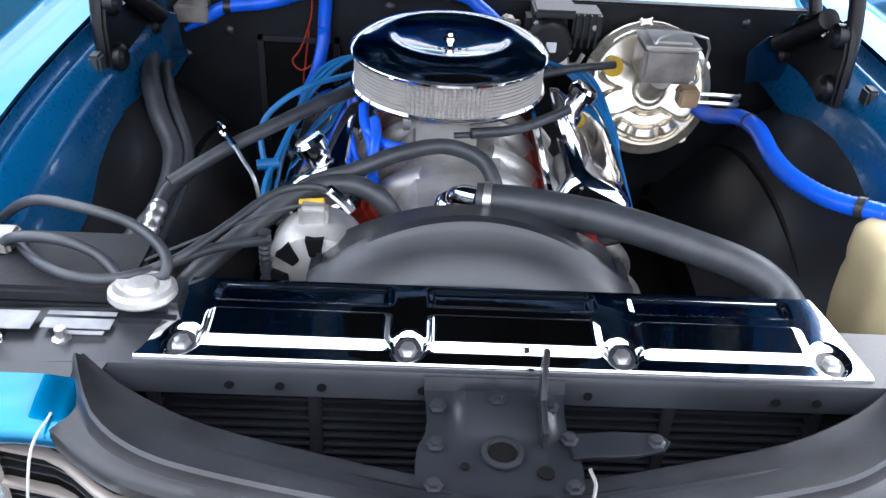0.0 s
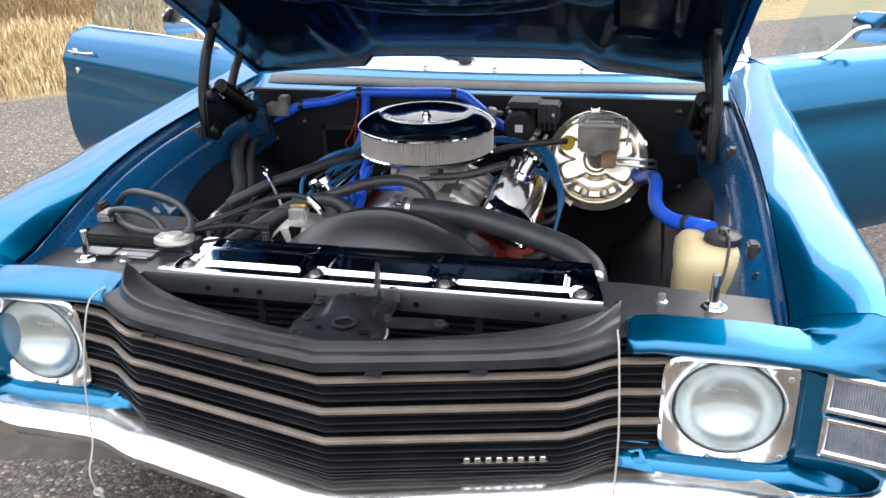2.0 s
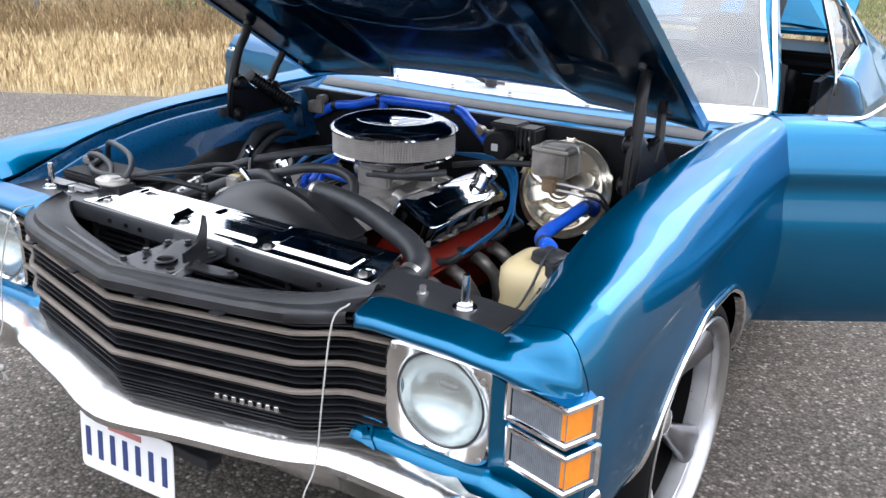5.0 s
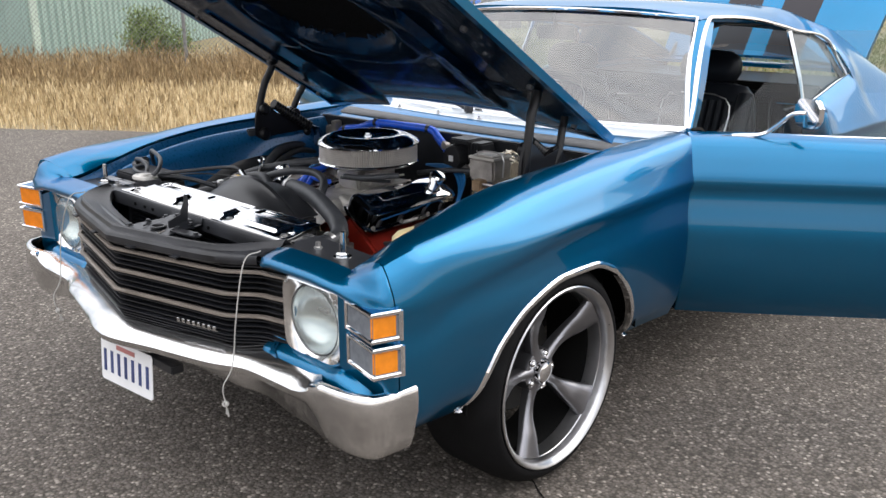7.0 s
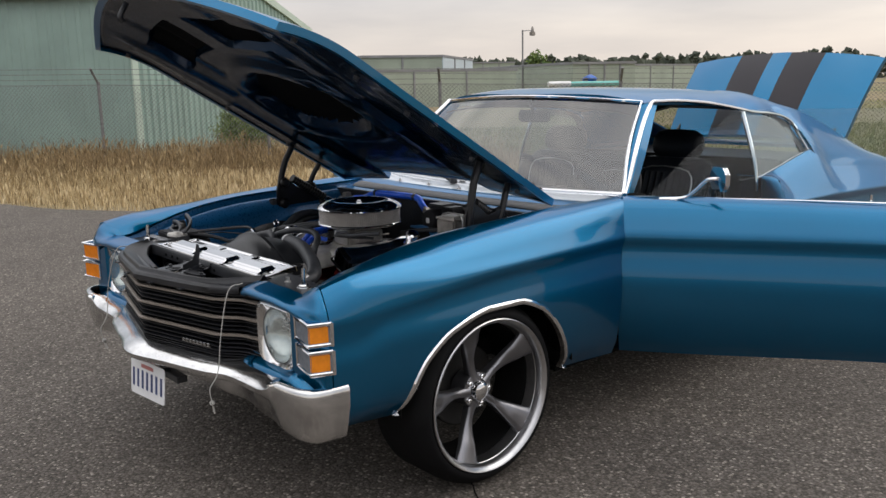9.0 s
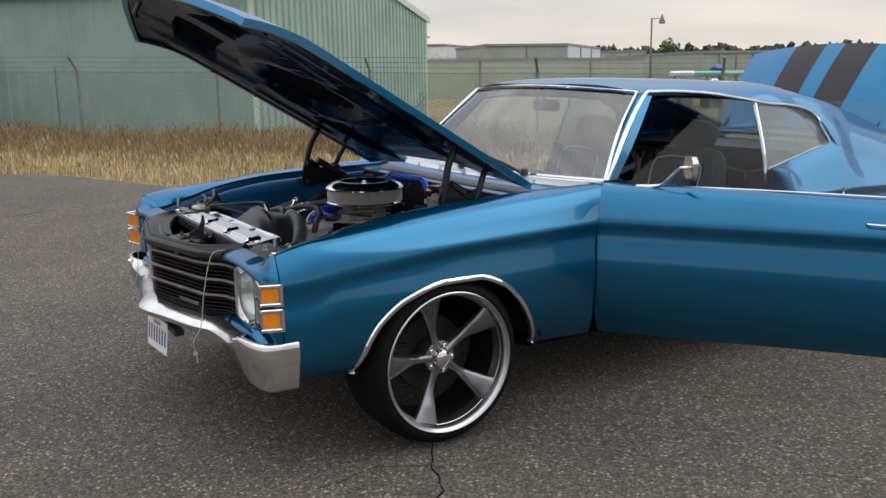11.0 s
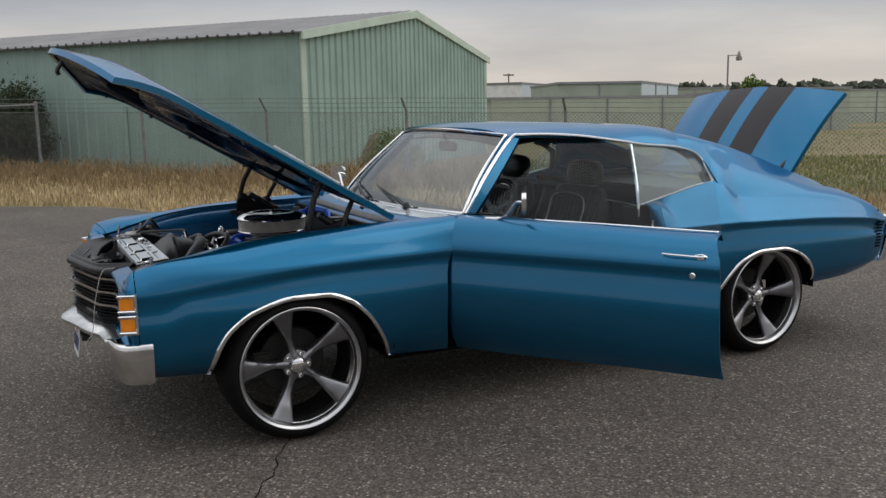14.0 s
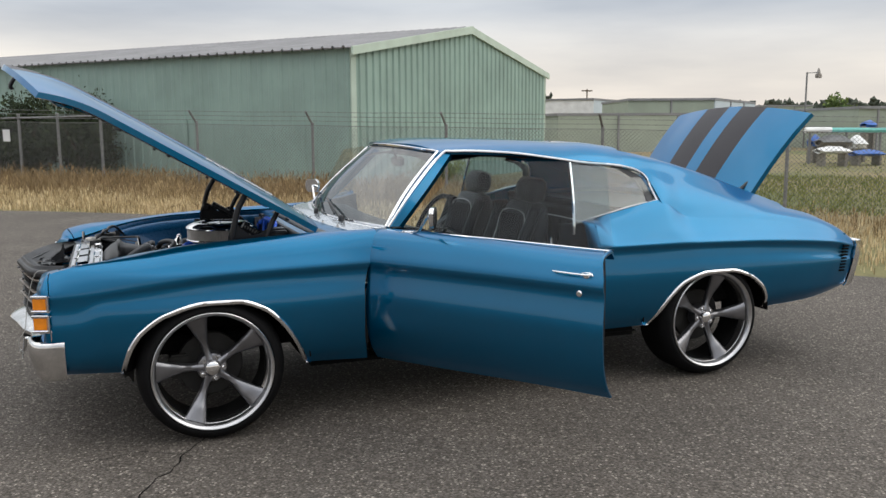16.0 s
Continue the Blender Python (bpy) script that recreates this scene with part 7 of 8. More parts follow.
for x, z in ((-0.66, 0.80), (-0.56, 0.86), (-0.2, 0.93), (0.25, 0.93), (0.60, 0.93), (0.62, 0.70)):
    bm = B()
    lathe(bm, [(0.011, 0), (0.011, 0.004), (0.006, 0.008), (0, 0.009)], Matrix.Translation((x, 0.415, z)) @ Matrix.Rotation(radians(90), 4, "X"), 8)
    part("firewall_bolt", bm, M_BLACK_DUST, firewall)
for s in (1, -1):
    bm = B()
    prism(bm, [(-0.06, -0.05), (0.06, -0.03), (0.05, 0.05), (-0.03, 0.06), (-0.07, 0.02)], Matrix.Translation((s * (0.70 if s < 0 else 0.655), 0.33, 0.872)) @ Matrix.Rotation(radians(90), 4, "X") , 0.006, 0.001)
    part("hinge_plate", bm, M_PAINT_IN, firewall, "blue hinge plate")

# ---- the car: interior ----
def cushion(bm, prof, m):
    """A padded form: rounded-square rings (height, half width, half depth) with a closed crown."""
    rows = []
    for z, w, d in prof:
        row = []
        for k in range(36):
            a = math.tau * k / 36
            r = (abs(math.cos(a)) ** 3.2 + abs(math.sin(a)) ** 3.2) ** (-1 / 3.2)
            row.append(m @ Vector((w * r * math.cos(a), d * r * math.sin(a) + 0.01, z)))
        rows.append(row)
    sheet(bm, rows, loop=True)


def seat(x, y, name, label, wide=0.50, back=0.56, rest=True):
    bm = B()
    box(bm, x - wide / 2, x + wide / 2, y - 0.28, y + 0.26, 0.40, 0.575, 0.05, seg=3)
    s = part(name, bm, M_SEAT, car, label)
    m = Matrix.Translation((x, y + 0.24, 0.52)) @ Matrix.Rotation(radians(-14), 4, "X")
    bm = B()
    h = wide / 2
    cushion(bm, [(0.0, h * 0.98, 0.070), (back * 0.3, h, 0.074), (back * 0.6, h * 0.98, 0.070), (back * 0.8, h * 0.93, 0.064), (back * 0.92, h * 0.84, 0.056), (back * 0.98, h * 0.72, 0.044), (back, h * 0.5, 0.024), (back + 0.003, h * 0.1, 0.004)], m)
    part("backrest", bm, M_SEAT, s)
    for dx in (-0.42, 0.42):
        bm = B()
        tube(bm, [m @ Vector((dx * wide, -0.06, 0.08)), m @ Vector((dx * wide, -0.085, 0.3)), m @ Vector((dx * wide, -0.06, back - 0.06))], 0.035, 10)
        part("bolster", bm, M_SEAT, s)
    for k in range(9):
        bm = B()
        dx = (-0.28 + 0.07 * k) * wide
        tube(bm, [m @ Vector((dx, -0.062, 0.12)), m @ Vector((dx, -0.07, 0.3)), m @ Vector((dx, -0.062, back - 0.10))], 0.014, 8)
        part("pleat", bm, M_SEAT, s)
    bm = B()
    loop = [(-0.30, 0.10), (-0.31, 0.30), (-0.26, back - 0.09), (0.26, back - 0.09), (0.31, 0.30), (0.30, 0.10)]
    tube(bm, [m @ Vector((dx * wide, -0.080, h)) for dx, h in loop], 0.0035, 6, 4)
    part("piping", bm, M_STEEL, s, "thin pale piping")
    if rest:
        bm = B()
        cushion(bm, [(back - 0.01, 0.085, 0.030), (back + 0.02, 0.125, 0.050), (back + 0.06, 0.138, 0.056), (back + 0.11, 0.134, 0.054), (back + 0.14, 0.118, 0.046), (back + 0.158, 0.088, 0.032), (back + 0.164, 0.02, 0.006)], m)
        part("headrest", bm, M_SEAT, s)
    return s


seat(0.36, 1.58, "front_seat", "black vinyl bucket seat with pleats")
seat(-0.36, 1.58, "front_seat", "black vinyl bucket seat with pleats")
seat(0.0, 2.16, "rear_seat", "black vinyl rear bench", 1.24, 0.46, False)
bm = B()
box(bm, -0.68, 0.68, 2.42, 3.16, 0.955, 0.985, 0.006)
part("parcel_shelf", bm, M_SEAT, car, "black parcel shelf")
bm = B()
box(bm, -0.72, 0.72, 0.46, 2.40, 0.33, 0.36, 0.004)
part("carpet", bm, M_CARPET, car, "black carpet")
bm = B()
rows = []
for x in np.linspace(-0.70, 0.70, 21):
    x = float(x)
    f = -0.10 * (1 - (x / 0.72) ** 2)
    rows.append([(x, 0.92 + f, 0.985), (x, 1.02 + f, 0.990), (x, 1.12 + f * 0.6, 0.975), (x, 1.17 + f * 0.4, 0.94), (x, 1.16 + f * 0.4, 0.80), (x, 1.10, 0.66), (x, 0.95, 0.60)])
sheet(bm, rows, 0.01)
part("dashboard", bm, M_SEAT, car, "black dashboard")
WH = Matrix.Translation((0.36, 1.30, 0.945)) @ Matrix.Rotation(radians(62), 4, "X")
bm = B()
lathe(bm, [(0.185 + 0.014 * math.cos(a), 0.014 * math.sin(a)) for a in np.linspace(0, math.tau, 10)[:-1]], WH, 40, closed=True)
wheel_s = part("steering_wheel", bm, M_SEAT, car, "black three-spoke steering wheel")
bm = B()
for a in (0, 125, 235):
    box(bm, 0.0, 0.18, -0.018, 0.018, -0.012, -0.006, 0.003, WH @ Matrix.Rotation(radians(a + 30), 4, "Z"))
tube(bm, [WH @ Vector((0, 0, 0)), WH @ Vector((0, 0, -0.28))], 0.03, 12)
part("column", bm, M_BLACK, wheel_s)
bm = B()
box(bm, -0.10, 0.10, 1.215, 1.235, 1.265, 1.325, 0.012)
tube(bm, [(0.0, 1.225, 1.30), (0.0, 1.20, 1.36), (0.0, 1.19, 1.385)], 0.008, 8)
part("rear_view_mirror", bm, M_BLACK, car, "black rear view mirror")
bm = B()
sheet(bm, [[(x * 0.60, y, z - 0.035 * abs(x) ** 3) for x in np.linspace(-1, 1, 13)] for y, z in ((1.20, 1.345), (1.5, 1.385), (1.9, 1.385), (2.3, 1.345), (2.5, 1.295))], 0.006)
part("headlining", bm, M_SEAT, car, "black headlining")
for s in (1, -1):
    bm = B()
    sheet(bm, [[(s * 0.70, y, z) for y in (1.98, 2.2, 2.42)] for z in (0.36, 0.6, 0.955)], 0.02)
    part("rear_trim", bm, M_SEAT, car)
    bm = B()
    box(bm, s * 0.80 - 0.08, s * 0.80 + 0.08, 0.82, 2.15, 0.325, 0.385, 0.015)
    part("door_sill", bm, M_PAINT_IN, car, "blue door sill")
    bm = B()
    sheet(bm, [[(s * 0.745, 0.800, z), (s * 0.86, 0.800, z)] for z in np.linspace(0.36, 0.97, 8)], 0.01)
    part("hinge_pillar", bm, M_DARK, car, "dark hinge pillar")
    bm = B()
    sheet(bm, [[(s * 0.72, 2.15, z), (s * 0.88, 2.148, z)] for z in np.linspace(0.36, 0.95, 8)], 0.01)
    part("latch_pillar", bm, M_PAINT, car, "blue latch pillar")

# wipers resting on the screen
for u0, u1 in ((-0.62, -0.10), (0.02, 0.52)):
    bm = B()
    nrm = Vector((0, -0.75, 0.66))
    base = screen(u1, 0.0) + Vector((0, -0.05, 0.012))
    tip = screen(u0, 0.16) + nrm * 0.018
    mid = base.lerp(tip, 0.5) + nrm * 0.012
    tube(bm, [base, mid, tip], lambda t: 0.009 - 0.004 * t, 8)
    wp = part("wiper_arm", bm, M_BLACK, car, "black wiper arm")
    bm = B()
    a, b = screen(u0 + 0.22, 0.04) + nrm * 0.012, screen(u0 - 0.16, 0.20) + nrm * 0.012
    tube(bm, [a, a.lerp(b, 0.5) + nrm * 0.008, b], 0.006, 6)
    part("wiper_blade", bm, M_RUBBER, wp)
    bm = B()
    lathe(bm, [(0.022, -0.005), (0.020, 0.02), (0.012, 0.028), (0, 0.028)], Matrix.Translation(base), 14)
    part("wiper_pivot", bm, M_BLACK, wp)

FITTED[0] = False

# ---- the place behind the car ----
def island_material(name, dark, light, rough=0.8, through_light=0.0):
    """A material varied from piece to piece of one joined mesh."""
    m = bpy.data.materials.new(name)
    m.use_nodes = True
    n, l = m.node_tree.nodes, m.node_tree.links
    b = n["Principled BSDF"]
    geo, ramp = n.new("ShaderNodeNewGeometry"), n.new("ShaderNodeValToRGB")
    ramp.color_ramp.elements[0].color, ramp.color_ramp.elements[1].color = (*dark, 1), (*light, 1)
    l.new(geo.outputs["Random Per Island"], ramp.inputs["Fac"])
    l.new(ramp.outputs[0], b.inputs["Base Color"])
    b.inputs["Roughness"].default_value = rough
    b.inputs["Specular IOR Level"].default_value = 0.25
    return m


M_STRAW = island_material("dry_straw", (0.15, 0.105, 0.052), (0.54, 0.41, 0.225))
M_STRAW_BROWN = island_material("brown_straw", (0.10, 0.068, 0.034), (0.36, 0.255, 0.135))
M_STRAW_PALE = island_material("bleached_straw", (0.36, 0.27, 0.14), (0.80, 0.66, 0.42))
M_GREEN = island_material("green_grass", (0.09, 0.125, 0.028), (0.27, 0.26, 0.085))
M_LEAVES = island_material("shrub_leaves", (0.05, 0.09, 0.025), (0.20, 0.26, 0.08), 0.6)
M_LEAVES_DK = island_material("dark_shrub_leaves", (0.010, 0.018, 0.008), (0.05, 0.07, 0.028), 0.6)
M_TREES = island_material("far_trees", (0.040, 0.050, 0.038), (0.085, 0.095, 0.070), 0.9)


def raw(name, verts, faces, mat):
    me = bpy.data.meshes.new(name)
    me.from_pydata(verts, [], faces)
    me.materials.append(mat)
    return new(name, me)


def grass(name, spots, low, high, width, mat, label, seed):
    """Thin bent blades and stalks with seed heads, all in one mesh."""
    g = random.Random(seed)
    v, f = [], []
    for x, y, k in spots:
        h, a, w = g.uniform(low, high) * k, g.uniform(0, math.tau), width * g.uniform(0.5, 1.4)
        t, c, s, b = g.uniform(0.1, 0.85) * h, math.cos(a), math.sin(a), g.uniform(0, math.tau)
        dx, dy, i = t * math.cos(b), t * math.sin(b), len(v)
        v += [(x - c * w, y - s * w, -0.03), (x + c * w, y + s * w, -0.03), (x + dx * 0.35 + c * w * 0.8, y + dy * 0.35 + s * w * 0.8, h * 0.6),
              (x + dx * 0.35 - c * w * 0.8, y + dy * 0.35 - s * w * 0.8, h * 0.6), (x + dx, y + dy, h)]
        f += [(i, i + 1, i + 2, i + 3), (i + 3, i + 2, i + 4)]
        if g.random() < 0.25:
            i, hw = len(v), w * 2.2
            p = Vector((x + dx, y + dy, h))
            v += [p + Vector((-c * hw, -s * hw, -0.02)), p + Vector((c * hw, s * hw, -0.02)), p + Vector((dx * 0.15, dy * 0.15, 0.05)), p + Vector((0, 0, -0.06))]
            f += [(i, i + 1, i + 2), (i, i + 3, i + 1)]
    return tagged(raw(name, v, f, mat), label, "grass", kind="stuff")


FD = Vector((0.726, 0.688))          # along the fence
FN = Vector((-0.688, 0.726))         # away from the road
F0 = Vector((-10.50, 5.674))           # one fence post
STEP = 3.06


def spots(n, s0, s1, d0, d1, seed, clump=0.5):
    """Random places by distance along the fence (s) and away from the edge of the tarmac (d)."""
    g = random.Random(seed)
    out = []
    while len(out) < n:
        s, d = g.uniform(s0, s1), d0 + (d1 - d0) * g.random()
        p = F0 + FD * s + FN * (d - 4.0)
        e = p.y - EDGE(p.x)
        k = 0.40 + 1.1 * max(0, noise.noise((p.x * 0.8, p.y * 0.8, seed)) + 0.25) + 0.35 * noise.noise((p.x * 0.23, p.y * 0.23, seed + 5))
        if d > 3.6 and s > 2.5 and g.random() < 0.96:
            continue
        if e < 0.0 or (e < 0.5 and g.random() > 0.25 + e) or g.random() > k:
            continue
        thin = 0.45 if s > 5 else 1.0
        if thin < 1 and g.random() < 0.72:
            continue
        out.append((p.x, p.y, thin * (0.35 + 0.65 * min(1, e / 2.2)) * (0.7 + 0.5 * k)))
    return out


grass("dry_grass", spots(46000, -17, 20, -1.5, 7.0, 1), 0.12, 0.34, 0.0048, M_STRAW, "tall dry straw-coloured grass along the fence", 1)
grass("pale_grass", spots(42000, -17, 20, -1.5, 2.3, 2), 0.07, 0.22, 0.0050, M_STRAW_PALE, "bleached pale grass at the tarmac's edge", 2)
grass("brown_weeds", spots(26000, -17, 20, 1.6, 4.4, 3), 0.22, 0.52, 0.0040, M_STRAW_BROWN, "tall brown weeds in front of the fence", 3)
g = random.Random(8)
lawn = []
for _ in range(16000):
    s, d = g.uniform(4, 60), g.uniform(4.5, 40)
    p = F0 + FD * s + FN * (d - 4.0)
    if p.x > -6 - 0.9 * (p.y - 8):
        lawn.append((p.x, p.y, 0.5))
for _ in range(52000):
    s, d = g.uniform(2.5, 34), g.uniform(4.6, 16)
    p = F0 + FD * s + FN * (d - 4.0)
    if noise.noise((p.x * 0.5, p.y * 0.5, 3.0)) > -0.28 - 0.3 * g.random():
        lawn.append((p.x, p.y, 0.32))
grass("field_grass", lawn, 0.03, 0.10, 0.008, M_GREEN, "patchy green and dry field grass", 4)


# fence
def fence():
    root = thing("chain_link_fence", "rusty chain-link fence with barbed wire on slanted arms", "fence")
    lo, hi = -10, 9
    for n in range(-2, hi + 1):
        p = F0 + FD * STEP * n
        bm = B()
        tube(bm, [(p.x, p.y, -0.1), (p.x, p.y, 1.50)], 0.030, 8, smooth=False)
        q = p - FN * 0.24
        tube(bm, [(p.x, p.y, 1.48), (q.x, q.y, 1.735)], 0.022, 6, smooth=False)
        lathe(bm, [(0.036, 1.47), (0.036, 1.50), (0.02, 1.52), (0, 1.52)], Matrix.Translation((p.x, p.y, 0)), 8)
        part("fence_post", bm, M_GALV, root, "grey steel fence post with slanted arm")
    a, b = F0 + FD * STEP * lo, F0 + FD * STEP * hi
    for z, o, r in ((1.46, 0.0, 0.006), (1.55, 0.075, 0.0045), (1.64, 0.155, 0.0045), (1.725, 0.23, 0.0045)):
        bm = B()
        pts = []
        for n in range(lo, hi + 1):
            p = F0 + FD * STEP * n - FN * o
            pts.append((p.x, p.y, z))
            if n < hi:
                m = p + FD * STEP / 2
                pts.append((m.x, m.y, z - 0.012))
        tube(bm, pts, r, 5, 2)
        if o:
            g = random.Random(int(z * 100))
            for k in range(420):
                p = a + (b - a) * (k / 420) - FN * o
                h = 0.014
                d = FD * 0.010
                box(bm, -0.002, 0.002, -0.002, 0.002, -h, h, 0, Matrix.Translation((p.x, p.y, z - 0.006)) @ Matrix.Rotation(g.uniform(-0.8, 0.8), 4, "Y"))
        part("fence_wire", bm, M_GALV, root, "strand of fence wire")
    v, f = [], []
    w, high, low, pitch = 0.0029, 1.45, 0.0, 0.072
    length = (b - a).length
    for sgn in (1, -1):
        k = -high
        while k < length + high:
            s0, s1 = (k, k + (high - low)) if sgn > 0 else (k + (high - low), k)
            z0, z1 = low, high
            if s0 > 0 and s1 > 0 and s0 < length and s1 < length:
                p0, p1 = a + FD * s0, a + FD * s1
                i = len(v)
                e = FD * w * 1.414
                off = FN * (0.002 * sgn)
                v += [(p0.x - e.x + off.x, p0.y - e.y + off.y, z0), (p0.x + e.x + off.x, p0.y + e.y + off.y, z0), (p1.x + e.x + off.x, p1.y + e.y + off.y, z1), (p1.x - e.x + off.x, p1.y - e.y + off.y, z1)]
                f.append((i, i + 1, i + 2, i + 3))
            k += pitch
    mesh = raw("wire_mesh", v, f, M_GALV)
    mesh.parent = root
    tagged(mesh, "grey diamond wire mesh", kind="stuff")
    # its top falls gently along the road
    for ob in root.children:
        for q in ob.data.vertices:
            run = (Vector((q.co.x, q.co.y)) - F0).dot(FD)
            q.co.z *= 1 - 0.0105 * min(12.0, max(-12.0, run))
    return root


fence()


def gate():
    """A plain pipe gate where the fence ends: posts, a top rail and a small sign."""
    root = thing("pipe_gate", "grey pipe gate panel in the fence with a small pale sign", "gate")
    for run in (-9.02, -10.44, -11.80, -13.8):
        p = F0 + FD * run
        bm = B()
        tube(bm, [(p.x, p.y, -0.1), (p.x, p.y, 1.80)], 0.035, 8, smooth=False)
        lathe(bm, [(0.042, 1.79), (0.042, 1.82), (0.02, 1.84), (0, 1.84)], Matrix.Translation((p.x, p.y, 0)), 8)
        part("gate_post", bm, M_GALV, root)
    a, b = F0 + FD * -9.02, F0 + FD * -15.0
    bm = B()
    tube(bm, [(a.x, a.y, 1.76), (b.x, b.y, 1.70)], 0.024, 8, smooth=False)
    part("top_rail", bm, M_GALV, root)
    p = F0 + FD * -12.25 - FN * 0.03
    bm = B()
    box(bm, -0.13, 0.13, -0.004, 0.004, -0.15, 0.15, 0.002, Matrix.Translation((p.x, p.y, 1.30)) @ Matrix.Rotation(math.atan2(FD.y, FD.x), 4, "Z"))
    part("sign", bm, M_BOAT, root, "small weathered pale sign")


gate()


# the green sheet-metal building
C0 = Vector((-14.40, 4.92))
LD = Vector((0.760, 0.650))          # along the long wall
GD = Vector((-0.650, 0.760))         # along the gable


def ribbed(bm, origin, along, length, z0, top, pitch, depth, out):
    """A wall of folded sheet: flat pans with narrow raised ribs."""
    s, line = 0.0, []
    while s < length:
        for ds, o in ((0.0, 0.0), (pitch * 0.62, 0.0), (pitch * 0.72, depth), (pitch * 0.90, depth), (pitch * 0.999, 0.0)):
            if s + ds <= length:
                line.append((s + ds, o))
        s += pitch
    line.append((length, 0.0))
    rows = [[], []]
    for s, o in line:
        p = origin + along * s + out * o
        rows[0].append((p.x, p.y, z0))
        rows[1].append((p.x, p.y, top(s)))
    sheet(bm, rows, 0.03)


def shed(name, c0, long_len, gable_len, eave, ridge, label, wall_mat, gable_mat):
    root = thing(name, label, "building")
    nl, ng = Vector((LD.y, -LD.x)), LD
    bm = B()
    ribbed(bm, c0 - LD * long_len, LD, long_len, -0.1, lambda s: eave, 0.32, 0.022, nl)
    part("long_wall", bm, wall_mat, root, "dull green sheet-metal side wall", 20)
    bm = B()
    ribbed(bm, c0, GD, gable_len, -0.1, lambda s: eave + (ridge - eave) * (1 - abs(2 * s / gable_len - 1)), 0.30, 0.045, ng)
    part("gable_wall", bm, gable_mat, root, "pale green ribbed gable wall", 20)
    back = c0 + GD * gable_len
    bm = B()
    ribbed(bm, back - LD * long_len, LD, long_len, -0.1, lambda s: eave, 0.6, 0.02, -nl)
    part("rear_wall", bm, wall_mat, root)
    bm = B()
    far = c0 - LD * long_len
    sheet(bm, [[(far.x, far.y, -0.1), (far.x, far.y, eave)], [(far + GD * gable_len / 2).to_3d() + Vector((0, 0, -0.1)), (far + GD * gable_len / 2).to_3d() + Vector((0, 0, ridge))], [(far + GD * gable_len).to_3d() + Vector((0, 0, -0.1)), (far + GD * gable_len).to_3d() + Vector((0, 0, eave))]], 0.03)
    part("end_wall", bm, wall_mat, root)
    # roof of folded sheets
    for sgn in (0, 1):
        bm = B()
        e = (c0 if sgn == 0 else back) + (nl if sgn == 0 else -nl) * 0.22
        r = c0 + GD * gable_len / 2
        s, rows = -0.12, [[], []]
        drop = 0.22 * (ridge - eave) / (gable_len / 2)
        while s < long_len + 0.1:
            for ds, o in ((0.0, 0.0), (0.17, 0.0), (0.20, 0.04), (0.25, 0.04), (0.28, 0.0)):
                pe, pr = e - LD * (s + ds), r - LD * (s + ds)
                rows[0].append((pe.x, pe.y, eave - drop + o + 0.03))
                rows[1].append((pr.x, pr.y, ridge + o + 0.03))
            s += 0.29
        sheet(bm, rows, 0.03)
        part("roof_slope", bm, M_ROOF, root, "grey corrugated roof", 20)
    # trim
    bm = B()
    for s0, s1, z0, z1 in ((-0.25, gable_len / 2, eave - 0.06, ridge), (gable_len + 0.25, gable_len / 2, eave - 0.06, ridge)):
        p, q = c0 + GD * s0 + LD * 0.13, c0 + GD * s1 + LD * 0.13
        for k in (0.0, 1.0):
            pass
        sheet(bm, [[(p.x, p.y, z0 - 0.13), (p.x, p.y, z0 + 0.06)], [(q.x, q.y, z1 - 0.15), (q.x, q.y, z1 + 0.06)]], 0.05)
    part("verge_trim", bm, M_WALL_TRIM, root, "pale green verge trim")
    for p in (c0, back):
        bm = B()
        box(bm, p.x - 0.06, p.x + 0.06, p.y - 0.06, p.y + 0.06, -0.1, eave, 0.005)
        part("corner_trim", bm, M_WALL_TRIM, root, "pale green corner trim")
    bm = B()
    p, q = c0 + nl * 0.04 - LD * 0.1, c0 + nl * 0.04 - LD * long_len
    sheet(bm, [[(p.x, p.y, eave - 0.16), (p.x, p.y, eave - 0.02)], [(q.x, q.y, eave - 0.16), (q.x, q.y, eave - 0.02)]], 0.03)
    part("eave_trim", bm, wall_mat, root)
    for s in (5.2, 9.6):
        bm = B()
        p = c0 - LD * s + nl * 0.07
        box(bm, p.x - 0.05, p.x + 0.05, p.y - 0.05, p.y + 0.05, -0.1, 1.7, 0.005)
        part("wall_post", bm, wall_mat, root)
    return root


shed("metal_shed", C0, 26.0, 11.8, 3.27, 4.24, "pale green corrugated metal shed with grey roof", M_WALL_SHADE, M_WALL_SHADE)
shed("rear_shed", C0 - LD * 17 + GD * 22, 20.0, 12.0, 3.9, 4.6, "grey-green metal shed farther back", M_WALL_SHADE, M_WALL_SHADE)


